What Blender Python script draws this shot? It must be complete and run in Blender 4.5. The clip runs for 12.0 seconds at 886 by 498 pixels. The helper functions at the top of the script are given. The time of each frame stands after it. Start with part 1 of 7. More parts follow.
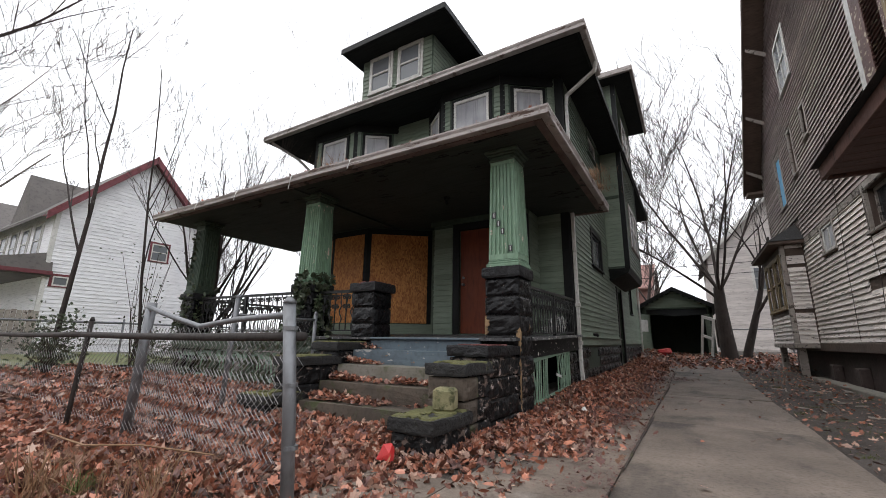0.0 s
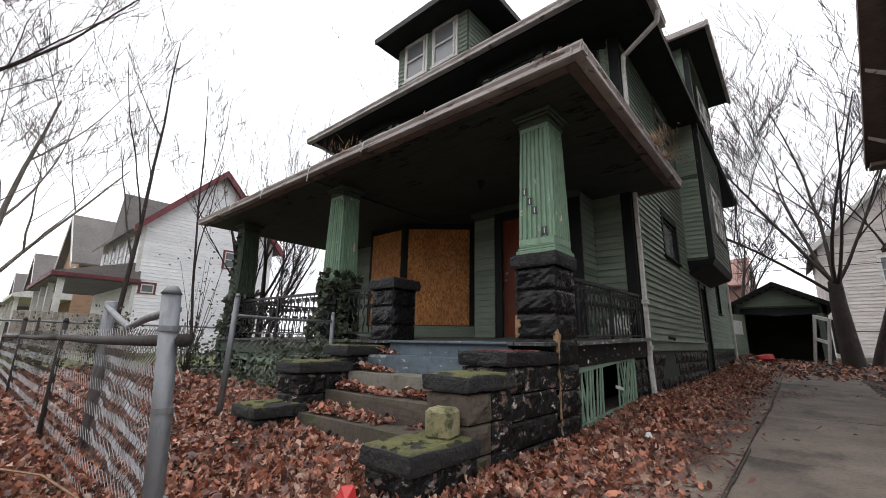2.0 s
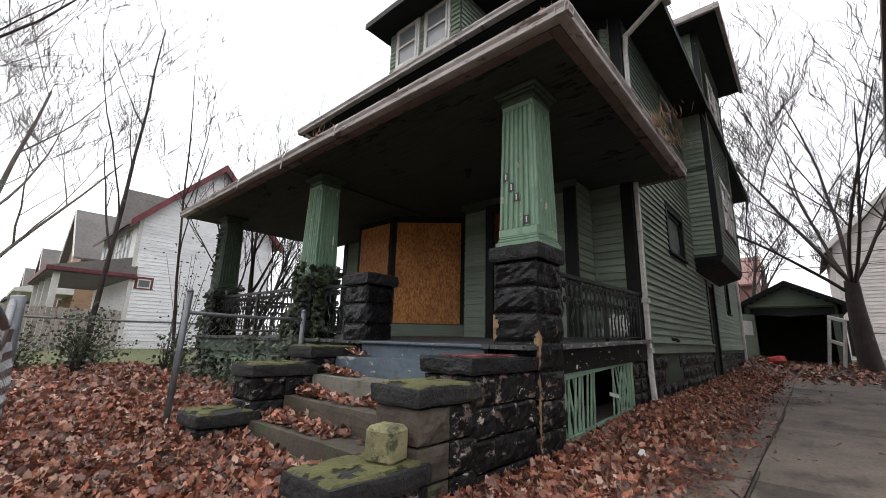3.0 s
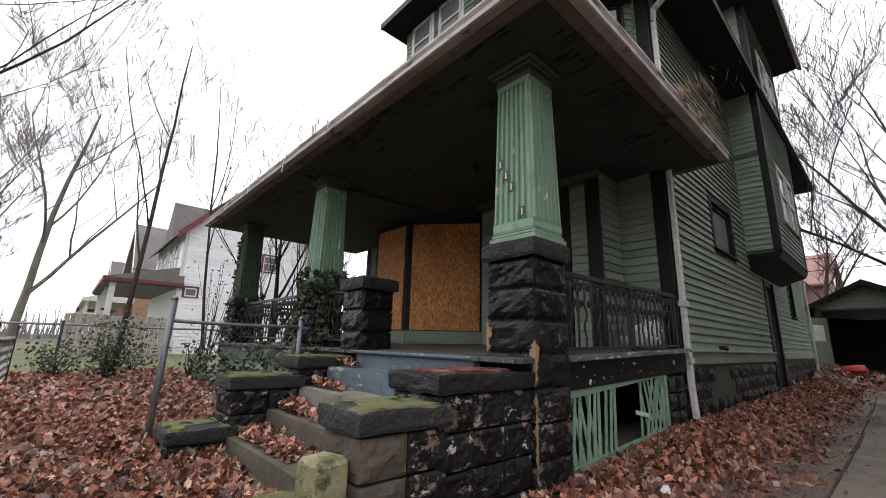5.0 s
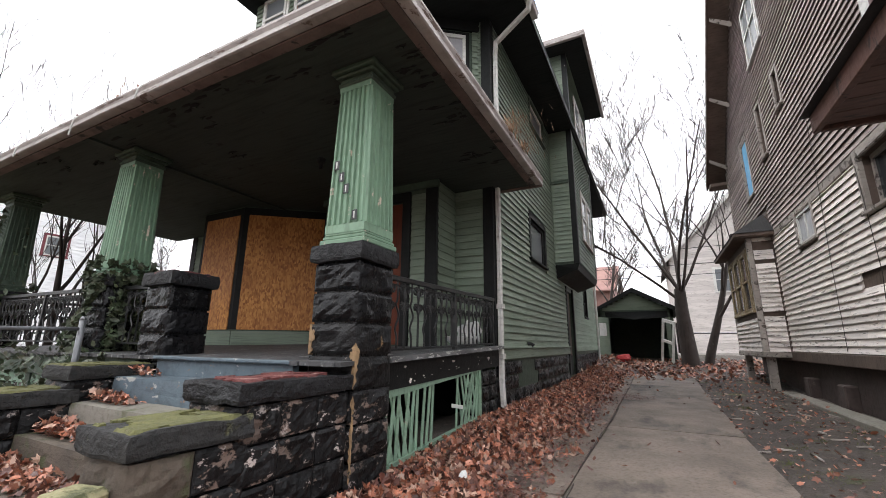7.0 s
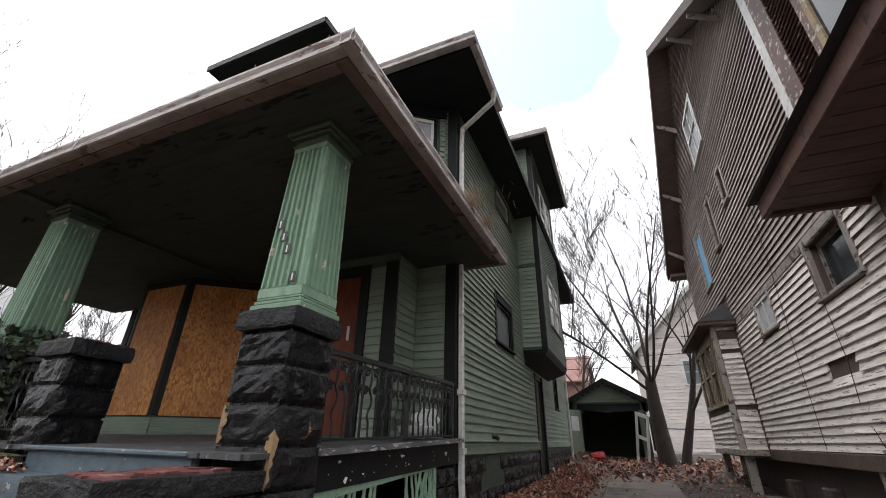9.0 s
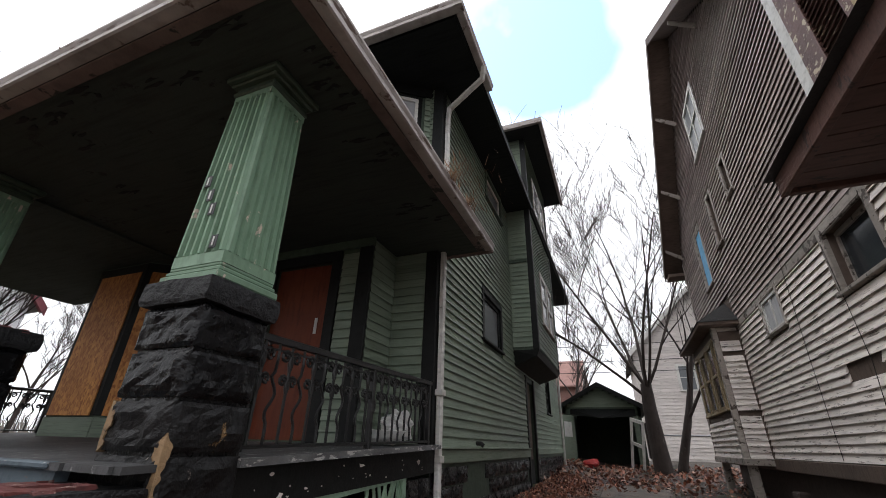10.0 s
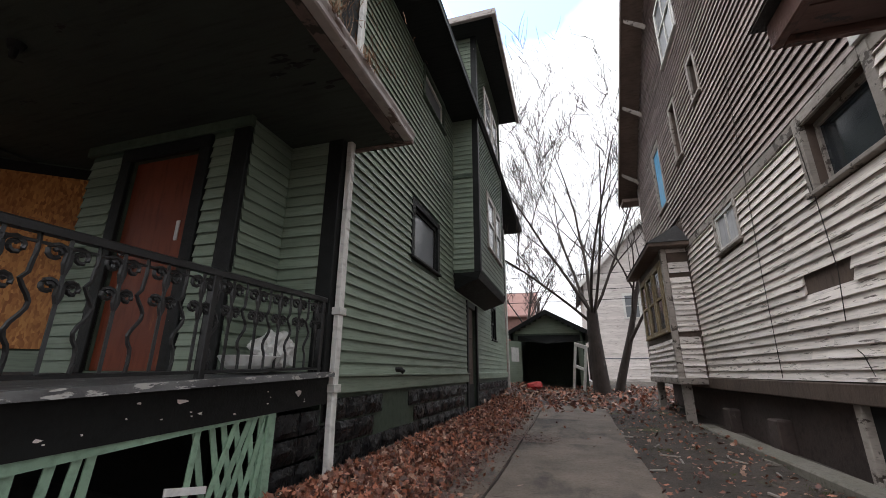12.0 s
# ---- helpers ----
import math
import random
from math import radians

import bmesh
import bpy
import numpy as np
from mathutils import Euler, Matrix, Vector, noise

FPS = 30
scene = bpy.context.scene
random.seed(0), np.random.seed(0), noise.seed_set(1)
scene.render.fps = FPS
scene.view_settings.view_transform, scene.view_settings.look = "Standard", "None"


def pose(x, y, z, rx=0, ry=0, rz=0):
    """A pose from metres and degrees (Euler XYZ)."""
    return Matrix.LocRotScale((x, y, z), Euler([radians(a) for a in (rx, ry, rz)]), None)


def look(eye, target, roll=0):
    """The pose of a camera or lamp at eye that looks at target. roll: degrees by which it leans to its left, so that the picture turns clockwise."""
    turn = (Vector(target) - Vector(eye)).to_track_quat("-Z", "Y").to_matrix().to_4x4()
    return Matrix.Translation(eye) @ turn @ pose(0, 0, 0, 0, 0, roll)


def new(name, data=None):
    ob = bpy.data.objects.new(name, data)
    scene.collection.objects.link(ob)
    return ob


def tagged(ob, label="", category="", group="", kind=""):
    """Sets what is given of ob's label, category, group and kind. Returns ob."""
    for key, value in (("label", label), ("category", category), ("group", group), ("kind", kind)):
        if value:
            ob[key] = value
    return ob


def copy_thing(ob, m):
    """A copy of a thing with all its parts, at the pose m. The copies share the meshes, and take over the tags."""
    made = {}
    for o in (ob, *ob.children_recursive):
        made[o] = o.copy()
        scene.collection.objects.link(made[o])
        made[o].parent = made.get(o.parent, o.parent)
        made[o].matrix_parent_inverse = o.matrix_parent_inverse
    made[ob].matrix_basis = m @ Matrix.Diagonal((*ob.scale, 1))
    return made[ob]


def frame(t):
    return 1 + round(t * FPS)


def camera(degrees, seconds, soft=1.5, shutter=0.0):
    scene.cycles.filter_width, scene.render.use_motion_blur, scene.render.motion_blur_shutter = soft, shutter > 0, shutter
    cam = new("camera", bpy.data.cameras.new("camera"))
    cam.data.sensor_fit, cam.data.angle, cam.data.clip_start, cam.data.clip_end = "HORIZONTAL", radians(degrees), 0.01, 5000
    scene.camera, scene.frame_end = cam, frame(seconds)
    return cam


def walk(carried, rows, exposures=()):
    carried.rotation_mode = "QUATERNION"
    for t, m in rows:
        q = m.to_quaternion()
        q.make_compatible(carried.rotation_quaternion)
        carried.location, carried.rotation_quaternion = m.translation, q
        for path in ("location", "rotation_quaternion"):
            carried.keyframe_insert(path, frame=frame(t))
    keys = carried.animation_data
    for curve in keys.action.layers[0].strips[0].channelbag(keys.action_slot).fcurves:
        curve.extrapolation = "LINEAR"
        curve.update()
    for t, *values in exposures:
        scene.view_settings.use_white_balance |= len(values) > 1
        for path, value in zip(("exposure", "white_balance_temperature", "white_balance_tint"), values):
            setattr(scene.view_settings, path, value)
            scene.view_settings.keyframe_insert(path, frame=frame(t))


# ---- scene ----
cam = camera(94.8, 12.0, soft=0.9)
METRES, EYE, TILT, LEAN, TURN = 4.8, 0.85, 0.0, 0.0, 31.0
ROWS = [
    (0.0, 0.0, 0.0, 0.0, -0.18, 12.73, -0.79),
    (0.5, 0.0368, 0.0425, 0.0044, 3.09, 12.91, -0.98),
    (1.0, 0.0609, 0.081, 0.0029, 8.12, 13.12, -1.12),
    (1.5, 0.0759, 0.1411, 0.0087, 9.24, 12.64, -1.31),
    (2.0, 0.1057, 0.1865, 0.0047, 9.49, 12.97, -0.98),
    (2.5, 0.1475, 0.2291, 0.0098, 10.53, 12.91, -1.03),
    (3.0, 0.1603, 0.2913, 0.0151, 10.42, 12.59, -1.47),
    (5.0, 0.2377, 0.3986, 0.026, 16.53, 13.15, -1.48),
    (5.5, 0.251, 0.4009, 0.0286, 16.0, 13.25, -1.6),
    (6.0, 0.2668, 0.4022, 0.0281, 8.35, 13.21, -1.2),
    (6.5, 0.2748, 0.3986, 0.029, 0.98, 13.19, -0.85),
    (7.0, 0.2789, 0.3946, 0.0354, -3.95, 13.09, -0.51),
    (7.5, 0.2817, 0.3945, 0.0371, -8.07, 15.56, -0.59),
    (9.5, 0.3485, 0.5047, 0.0261, -8.16, 26.08, -1.19),
    (10.0, 0.3794, 0.574, 0.0324, -9.12, 25.62, -1.51),
    (10.5, 0.4181, 0.6284, 0.0304, -10.98, 24.56, -1.2),
    (11.0, 0.4583, 0.6713, 0.0294, -7.33, 17.37, -0.68),
    (11.5, 0.4943, 0.7296, 0.0332, -10.19, 16.61, -0.55),
    (12.0, 0.5406, 0.7785, 0.0319, -14.1, 16.79, -0.23),
]
walk(cam, [(t, pose(0, 0, EYE, TILT, LEAN, TURN) @ pose(METRES * x, METRES * y, METRES * z, 90 + pitch, roll, yaw)) for t, x, y, z, yaw, pitch, roll in ROWS],
     [(0.0, -0.08), (3.0, -0.02), (5.5, 0.2), (6.5, 0.42), (7.0, 0.68), (7.5, 0.76), (9.5, 0.0), (10.0, -0.1), (10.5, -0.1), (11.0, 0.0), (12.0, 0.2)])
# ---------------- light ----------------
world = bpy.data.worlds.new("overcast")
scene.world = world
world.use_nodes = True
wn, wl = world.node_tree.nodes, world.node_tree.links
wn.clear()
w_out, w_bg = wn.new("ShaderNodeOutputWorld"), wn.new("ShaderNodeBackground")
w_sky, w_mix = wn.new("ShaderNodeTexSky"), wn.new("ShaderNodeMix")
w_tc, w_noise, w_ramp = wn.new("ShaderNodeTexCoord"), wn.new("ShaderNodeTexNoise"), wn.new("ShaderNodeValToRGB")
w_sky.sky_type, w_sky.sun_disc = "NISHITA", False
w_sky.sun_elevation, w_sky.sun_rotation = radians(57), radians(245)
w_scale = wn.new("ShaderNodeVectorMath")
w_scale.operation = "SCALE"
w_scale.inputs["Scale"].default_value = 0.34
w_mix.data_type = "RGBA"
w_ramp.color_ramp.elements[0].color = (0.06, 0.06, 0.06, 1)
w_noise.inputs["Scale"].default_value, w_noise.inputs["Detail"].default_value = 3.1, 5
w_ramp.color_ramp.elements[0].position, w_ramp.color_ramp.elements[1].position = 0.2, 0.38
w_map = wn.new("ShaderNodeMapping")
w_map.inputs["Location"].default_value = (0.55, 0.2, 0.1)
wl.new(w_tc.outputs["Generated"], w_map.inputs["Vector"])
wl.new(w_map.outputs["Vector"], w_noise.inputs["Vector"])
# a break in the cloud over the back yards
w_dot, w_hole, w_add = wn.new("ShaderNodeVectorMath"), wn.new("ShaderNodeMapRange"), wn.new("ShaderNodeMath")
w_dot.operation, w_add.operation = "DOT_PRODUCT", "SUBTRACT"
w_dot.inputs[1].default_value = (-0.06, 0.601, 0.797)
w_hole.inputs["From Min"].default_value, w_hole.inputs["From Max"].default_value = 0.972, 1.0
w_hole.inputs["To Max"].default_value = 0.52
wl.new(w_tc.outputs["Generated"], w_dot.inputs[0])
wl.new(w_dot.outputs["Value"], w_hole.inputs["Value"])
wl.new(w_noise.outputs["Fac"], w_add.inputs[0])
wl.new(w_hole.outputs["Result"], w_add.inputs[1])
wl.new(w_add.outputs["Value"], w_ramp.inputs["Fac"])
wl.new(w_sky.outputs["Color"], w_scale.inputs[0])
wl.new(w_ramp.outputs["Color"], w_mix.inputs["Factor"])
wl.new(w_scale.outputs["Vector"], w_mix.inputs["A"])
w_mix.inputs["B"].default_value = (0.965, 0.975, 1.02, 1)
# an overcast sky is brighter overhead than at the horizon
w_xyz, w_grad, w_mul = wn.new("ShaderNodeSeparateXYZ"), wn.new("ShaderNodeMapRange"), wn.new("ShaderNodeVectorMath")
w_grad.inputs["To Min"].default_value, w_grad.inputs["To Max"].default_value = 0.98, 1.5
w_mul.operation = "SCALE"
wl.new(w_tc.outputs["Generated"], w_xyz.inputs[0])
wl.new(w_xyz.outputs["Z"], w_grad.inputs["Value"])
wl.new(w_mix.outputs["Result"], w_mul.inputs[0])
wl.new(w_grad.outputs["Result"], w_mul.inputs["Scale"])
wl.new(w_mul.outputs["Vector"], w_bg.inputs["Color"])
w_bg.inputs["Strength"].default_value = 1.4
wl.new(w_bg.outputs["Background"], w_out.inputs["Surface"])

sun = new("sun", bpy.data.lights.new("sun", "SUN"))
sun.data.energy, sun.data.angle, sun.data.color = 1.0, radians(50), (1.0, 0.975, 0.95)
sun.matrix_world = look((-15, -7, 26), (0, 0, 0))


# ---------------- materials ----------------
def material(name, base, second=None, rough=0.7, grain=(8, 8, 8), mottle=1.2, wear=None, wear_at=0.62, wear_scale=(3, 3, 3),
             bump=0.3, bump_scale=40.0, metal=0.0, relief=0.01, vary=0.12, island=False, spec=0.5, wear2=None, wear2_at=0.7, soft=0.03):
    """Two-scale mottled surface with optional worn patches. grain: cycles a metre along x, y and z."""
    m = bpy.data.materials.new(name)
    m.use_nodes = True
    n, l = m.node_tree.nodes, m.node_tree.links
    p = n["Principled BSDF"]
    geo, info, off = n.new("ShaderNodeNewGeometry"), n.new("ShaderNodeObjectInfo"), n.new("ShaderNodeVectorMath")
    off.operation = "MULTIPLY_ADD"
    rnd = geo.outputs["Random Per Island"] if island else info.outputs["Random"]
    l.new(rnd, off.inputs[0])
    off.inputs[1].default_value = (7.3, 5.1, 9.7)
    l.new(geo.outputs["Position"], off.inputs[2])

    def tex(scale, detail, size=1.0, rough_=0.6):
        mp, t = n.new("ShaderNodeMapping"), n.new("ShaderNodeTexNoise")
        mp.inputs["Scale"].default_value = scale
        l.new(off.outputs[0], mp.inputs["Vector"])
        l.new(mp.outputs[0], t.inputs["Vector"])
        t.inputs["Scale"].default_value, t.inputs["Detail"].default_value, t.inputs["Roughness"].default_value = size, detail, rough_
        return t.outputs["Fac"]

    def mix(a, b, f):
        x = n.new("ShaderNodeMix")
        x.data_type = "RGBA"
        for s, v in (("A", a), ("B", b)):
            if isinstance(v, tuple):
                x.inputs[s].default_value = (*v, 1)
            else:
                l.new(v, x.inputs[s])
        l.new(f, x.inputs["Factor"])
        return x.outputs["Result"]

    def step(f, lo, hi):
        r = n.new("ShaderNodeMapRange")
        r.inputs["From Min"].default_value, r.inputs["From Max"].default_value = lo, hi
        l.new(f, r.inputs["Value"])
        return r.outputs["Result"]

    second = second or tuple(c * 0.7 for c in base)
    col = mix(base, second, step(tex((mottle,) * 3, 4), 0.35, 0.68))
    fine = tex(grain, 5)
    col = mix(col, tuple(c * 0.55 for c in second), step(fine, 0.5, 0.85))
    worn = None
    if wear:
        worn = step(tex(wear_scale, 6, 1.0, 0.65), wear_at, wear_at + soft)
        col = mix(col, wear, worn)
    if wear2:
        w2 = step(tex(tuple(c * 1.37 for c in wear_scale), 7, 1.0, 0.7), wear2_at, wear2_at + soft)
        col = mix(col, wear2, w2)
    if island:
        fr = n.new("ShaderNodeMath")
        fr.operation = "MULTIPLY"
        fr.inputs[1].default_value = 7.13
        l.new(rnd, fr.inputs[0])
        f2 = n.new("ShaderNodeMath")
        f2.operation = "FRACT"
        l.new(fr.outputs[0], f2.inputs[0])
        pale = n.new("ShaderNodeMapRange")
        for key, val in (("From Min", 0.62), ("From Max", 1.0), ("To Max", 0.75)):
            pale.inputs[key].default_value = val
        l.new(f2.outputs[0], pale.inputs["Value"])
        col = mix(col, tuple(min(0.5, c * 1.1 + 0.17 * max(base)) for c in base), pale.outputs["Result"])
    hsv = n.new("ShaderNodeHueSaturation")
    l.new(col, hsv.inputs["Color"])
    l.new(step(rnd, -0.0, 1.0), hsv.inputs["Value"])
    mr = n.new("ShaderNodeMapRange")
    mr.inputs["To Min"].default_value, mr.inputs["To Max"].default_value = 1 - vary, 1 + vary
    l.new(rnd, mr.inputs["Value"])
    l.new(mr.outputs["Result"], hsv.inputs["Value"])
    l.new(hsv.outputs["Color"], p.inputs["Base Color"])
    p.inputs["Metallic"].default_value = metal
    p.inputs["Specular IOR Level"].default_value = spec
    rr = n.new("ShaderNodeMapRange")
    rr.inputs["To Min"].default_value, rr.inputs["To Max"].default_value = max(0.02, rough - 0.12), min(1, rough + 0.15)
    l.new(fine, rr.inputs["Value"])
    l.new(rr.outputs["Result"], p.inputs["Roughness"])
    if bump:
        b = n.new("ShaderNodeBump")
        b.inputs["Strength"].default_value, b.inputs["Distance"].default_value = bump, relief
        h = tex((bump_scale,) * 3, 4)
        if worn is not None:
            a = n.new("ShaderNodeMath")
            a.operation = "SUBTRACT"
            l.new(h, a.inputs[0]), l.new(worn, a.inputs[1])
            h = a.outputs[0]
        l.new(h, b.inputs["Height"])
        l.new(b.outputs["Normal"], p.inputs["Normal"])
    return m


def glass_material(name, tint=(0.02, 0.025, 0.03), rough=0.05):
    m = bpy.data.materials.new(name)
    m.use_nodes = True
    n, l = m.node_tree.nodes, m.node_tree.links
    p = n["Principled BSDF"]
    t = n.new("ShaderNodeTexNoise")
    t.inputs["Scale"].default_value = 2.5
    r = n.new("ShaderNodeMapRange")
    r.inputs["To Min"].default_value, r.inputs["To Max"].default_value = rough, rough + 0.15
    l.new(t.outputs["Fac"], r.inputs["Value"]), l.new(r.outputs["Result"], p.inputs["Roughness"])
    p.inputs["Base Color"].default_value = (*tint, 1)
    p.inputs["Specular IOR Level"].default_value = 0.5
    return m


M = {
    "siding": material("green_clapboard_paint", (0.208, 0.256, 0.196), (0.152, 0.19, 0.142), 0.62, (3, 3, 60), 0.9, (0.42, 0.4, 0.35), 0.71, (2.2, 2.2, 26), 0.25, 60, vary=0.1),
    "green_dark": material("old_green_paint", (0.055, 0.082, 0.055), (0.038, 0.057, 0.04), 0.6, (12, 12, 12), 1.5, (0.3, 0.28, 0.24), 0.72, (6, 6, 6), 0.3, 40),
    "mint": material("pale_green_column_paint", (0.2, 0.315, 0.215), (0.16, 0.258, 0.175), 0.5, (14, 14, 5), 1.4, (0.62, 0.5, 0.42), 0.635, (7, 7, 5), 0.25, 60, wear2=(0.09, 0.14, 0.1), wear2_at=0.72),
    "lattice": material("pale_green_lattice_paint", (0.235, 0.355, 0.255), (0.175, 0.265, 0.195), 0.6, (20, 20, 20), 2.0, (0.34, 0.3, 0.25), 0.66, (9, 9, 9), 0.3, 60),
    # porch soffit green kept low: shade under the roof is in the colour
    "soffit": material("shade_darkened_green_soffit", (0.038, 0.048, 0.039), (0.024, 0.03, 0.025), 0.8, (2, 22, 6), 0.7, (0.009, 0.009, 0.008), 0.64, (3, 5, 3), 0.3, 30),
    "soffit_black": material("near_black_eave_soffit", (0.016, 0.018, 0.017), (0.01, 0.011, 0.011), 0.8, (2, 22, 6), 0.7, (0.05, 0.05, 0.045), 0.7, (3, 5, 3), 0.3, 30, spec=0.2),
    "trim_dark": material("black_green_trim", (0.0095, 0.0105, 0.0105), (0.007, 0.0075, 0.0075), 0.55, (12, 12, 12), 2.0, (0.3, 0.28, 0.26), 0.73, (9, 9, 6), 0.3, 50, spec=0.22),
    "fascia": material("weathered_taupe_gutter", (0.42, 0.38, 0.36), (0.28, 0.243, 0.227), 0.5, (5, 5, 20), 1.8, (0.13, 0.09, 0.075), 0.58, (3, 3, 14), 0.25, 30),
    "shingle": material("dark_asphalt_shingles", (0.045, 0.045, 0.047), (0.03, 0.03, 0.032), 0.9, (30, 30, 30), 1.0, (0.09, 0.085, 0.08), 0.66, (6, 6, 6), 0.7, 90, vary=0.2),
    "stone": material("black_painted_rock_face_block", (0.0075, 0.0075, 0.0085), (0.005, 0.005, 0.006), 0.27, (20, 20, 20), 3.0, (0.2, 0.17, 0.15), 0.7, (7, 7, 9), 0.55, 8, spec=0.24, relief=0.05, vary=0.3, wear2=(0.32, 0.2, 0.1), wear2_at=0.755),
    "stone_worn": material("flaking_black_paint_on_block", (0.009, 0.0088, 0.0095), (0.0055, 0.0055, 0.006), 0.5, (20, 20, 20), 3.0, (0.17, 0.125, 0.105), 0.575, (6, 6, 9), 0.6, 9, vary=0.35, wear2=(0.36, 0.31, 0.29), wear2_at=0.6, spec=0.26, relief=0.05),
    "cap": material("mossy_sandstone_cap", (0.024, 0.023, 0.022), (0.013, 0.013, 0.013), 0.85, (18, 18, 18), 2.2, (0.1, 0.098, 0.05), 0.6, (5, 5, 5), 0.9, 22, wear2=(0.016, 0.016, 0.017), wear2_at=0.57, soft=0.08, relief=0.03),
    "capstone": material("black_painted_cap_stone", (0.012, 0.012, 0.0135), (0.008, 0.008, 0.009), 0.6, (20, 20, 20), 3.0, (0.16, 0.045, 0.04), 0.67, (3.5, 3.5, 3.5), 0.9, 14, spec=0.35, relief=0.04, wear2=(0.2, 0.17, 0.15), wear2_at=0.7),
    "block": material("yellowed_mossy_block", (0.34, 0.3, 0.17), (0.16, 0.16, 0.075), 0.9, (25, 25, 25), 6.0, (0.075, 0.08, 0.035), 0.52, (10, 10, 10), 0.7, 50, soft=0.1),
    "tread": material("worn_concrete_tread", (0.105, 0.082, 0.062), (0.06, 0.047, 0.037), 0.85, (25, 25, 25), 2.4, (0.06, 0.07, 0.028), 0.55, (4, 4, 4), 0.6, 45, soft=0.1),
    "bluegrey": material("blue_grey_porch_paint", (0.1, 0.135, 0.16), (0.075, 0.1, 0.12), 0.55, (14, 14, 14), 2.0, (0.36, 0.35, 0.33), 0.61, (6, 6, 14), 0.3, 40, wear2=(0.2, 0.12, 0.075), wear2_at=0.65),
    "deck": material("worn_grey_porch_boards", (0.075, 0.075, 0.078), (0.045, 0.045, 0.046), 0.6, (40, 3, 10), 1.5, (0.26, 0.26, 0.25), 0.6, (18, 5, 5), 0.4, 40),
    "deck_edge": material("chipped_grey_deck_edge", (0.12, 0.12, 0.12), (0.06, 0.06, 0.062), 0.6, (40, 6, 20), 3.0, (0.36, 0.35, 0.33), 0.56, (12, 7, 30), 0.5, 50),
    "osb_red": material("red_brown_door_panel", (0.165, 0.035, 0.012), (0.095, 0.02, 0.008), 0.5, (18, 18, 3), 1.2, (0.3, 0.095, 0.03), 0.64, (3, 3, 1), 0.2, 50, soft=0.1, spec=0.3),
    "white": material("weathered_white_paint", (0.62, 0.61, 0.58), (0.5, 0.49, 0.46), 0.5, (9, 9, 14), 1.5, (0.25, 0.23, 0.2), 0.68, (5, 5, 8), 0.2, 40),
    "white_siding": material("white_house_clapboard", (0.85, 0.85, 0.86), (0.78, 0.78, 0.8), 0.6, (2, 2, 20), 0.5, bump=0.1, vary=0.05),
    "maroon": material("maroon_trim_paint", (0.17, 0.035, 0.045), (0.12, 0.025, 0.03), 0.55, (8, 8, 8), 1.0, bump=0.1),
    "cream": material("peeling_cream_clapboard", (0.8, 0.735, 0.69), (0.66, 0.595, 0.555), 0.65, (3, 3, 50), 0.8, (0.14, 0.115, 0.1), 0.6, (4.5, 2.2, 24), 0.5, 60, vary=0.13, wear2=(0.22, 0.19, 0.165), wear2_at=0.6),
    "brown_siding": material("weathered_brown_clapboard", (0.43, 0.357, 0.336), (0.27, 0.218, 0.203), 0.75, (3, 3, 60), 0.7, (0.52, 0.475, 0.44), 0.6, (5, 2.0, 30), 0.5, 60, vary=0.2, wear2=(0.045, 0.034, 0.028), wear2_at=0.62),
    "brown_dark": material("dark_brown_rotten_wood", (0.115, 0.08, 0.062), (0.07, 0.048, 0.038), 0.75, (5, 30, 8), 1.5, (0.13, 0.1, 0.08), 0.68, (5, 8, 8), 0.5, 50),
    "taupe_trim": material("peeling_taupe_window_trim", (0.37, 0.33, 0.295), (0.26, 0.225, 0.2), 0.7, (9, 9, 30), 1.5, (0.07, 0.055, 0.045), 0.57, (7, 7, 9), 0.6, 60, wear2=(0.42, 0.38, 0.3), wear2_at=0.66),
    "ochre_trim": material("yellowed_bare_wood_trim", (0.33, 0.25, 0.14), (0.22, 0.165, 0.095), 0.75, (9, 9, 30), 1.5, (0.42, 0.38, 0.31), 0.6, (6, 6, 6), 0.5, 50),
    "tarp": material("bright_blue_tarp", (0.05, 0.38, 0.68), (0.04, 0.3, 0.58), 0.45, (9, 9, 9), 3.0, bump=0.4, bump_scale=14),
    "brick_brown": material("dark_brown_foundation_wall", (0.062, 0.042, 0.037), (0.042, 0.03, 0.027), 0.85, (14, 14, 14), 1.2, (0.12, 0.1, 0.09), 0.68, (4, 4, 4), 0.5, 30),
    "concrete": material("stained_driveway_concrete", (0.208, 0.166, 0.132), (0.12, 0.094, 0.074), 0.75, (34, 34, 34), 1.7, (0.055, 0.044, 0.036), 0.52, (1.5, 0.7, 1.5), 0.9, 70, soft=0.14, wear2=(0.25, 0.22, 0.19), wear2_at=0.62, vary=0.08),
    "curb": material("mossy_concrete_edge", (0.24, 0.22, 0.19), (0.15, 0.14, 0.11), 0.9, (18, 18, 18), 1.5, (0.09, 0.095, 0.05), 0.58, (3, 3, 3), 0.5, 50, soft=0.1),
    "soil": material("damp_dark_soil", (0.085, 0.069, 0.057), (0.045, 0.036, 0.03), 0.95, (34, 34, 34), 2.2, (0.085, 0.092, 0.035), 0.58, (1.4, 1.4, 1.4), 1.0, 38, soft=0.12, wear2=(0.16, 0.11, 0.085), wear2_at=0.6, relief=0.03),
    "grass": material("winter_grass", (0.085, 0.11, 0.03), (0.12, 0.115, 0.05), 0.95, (20, 20, 20), 0.3, (0.14, 0.075, 0.05), 0.58, (1.5, 1.5, 1.5), 0.9, 60, soft=0.12),
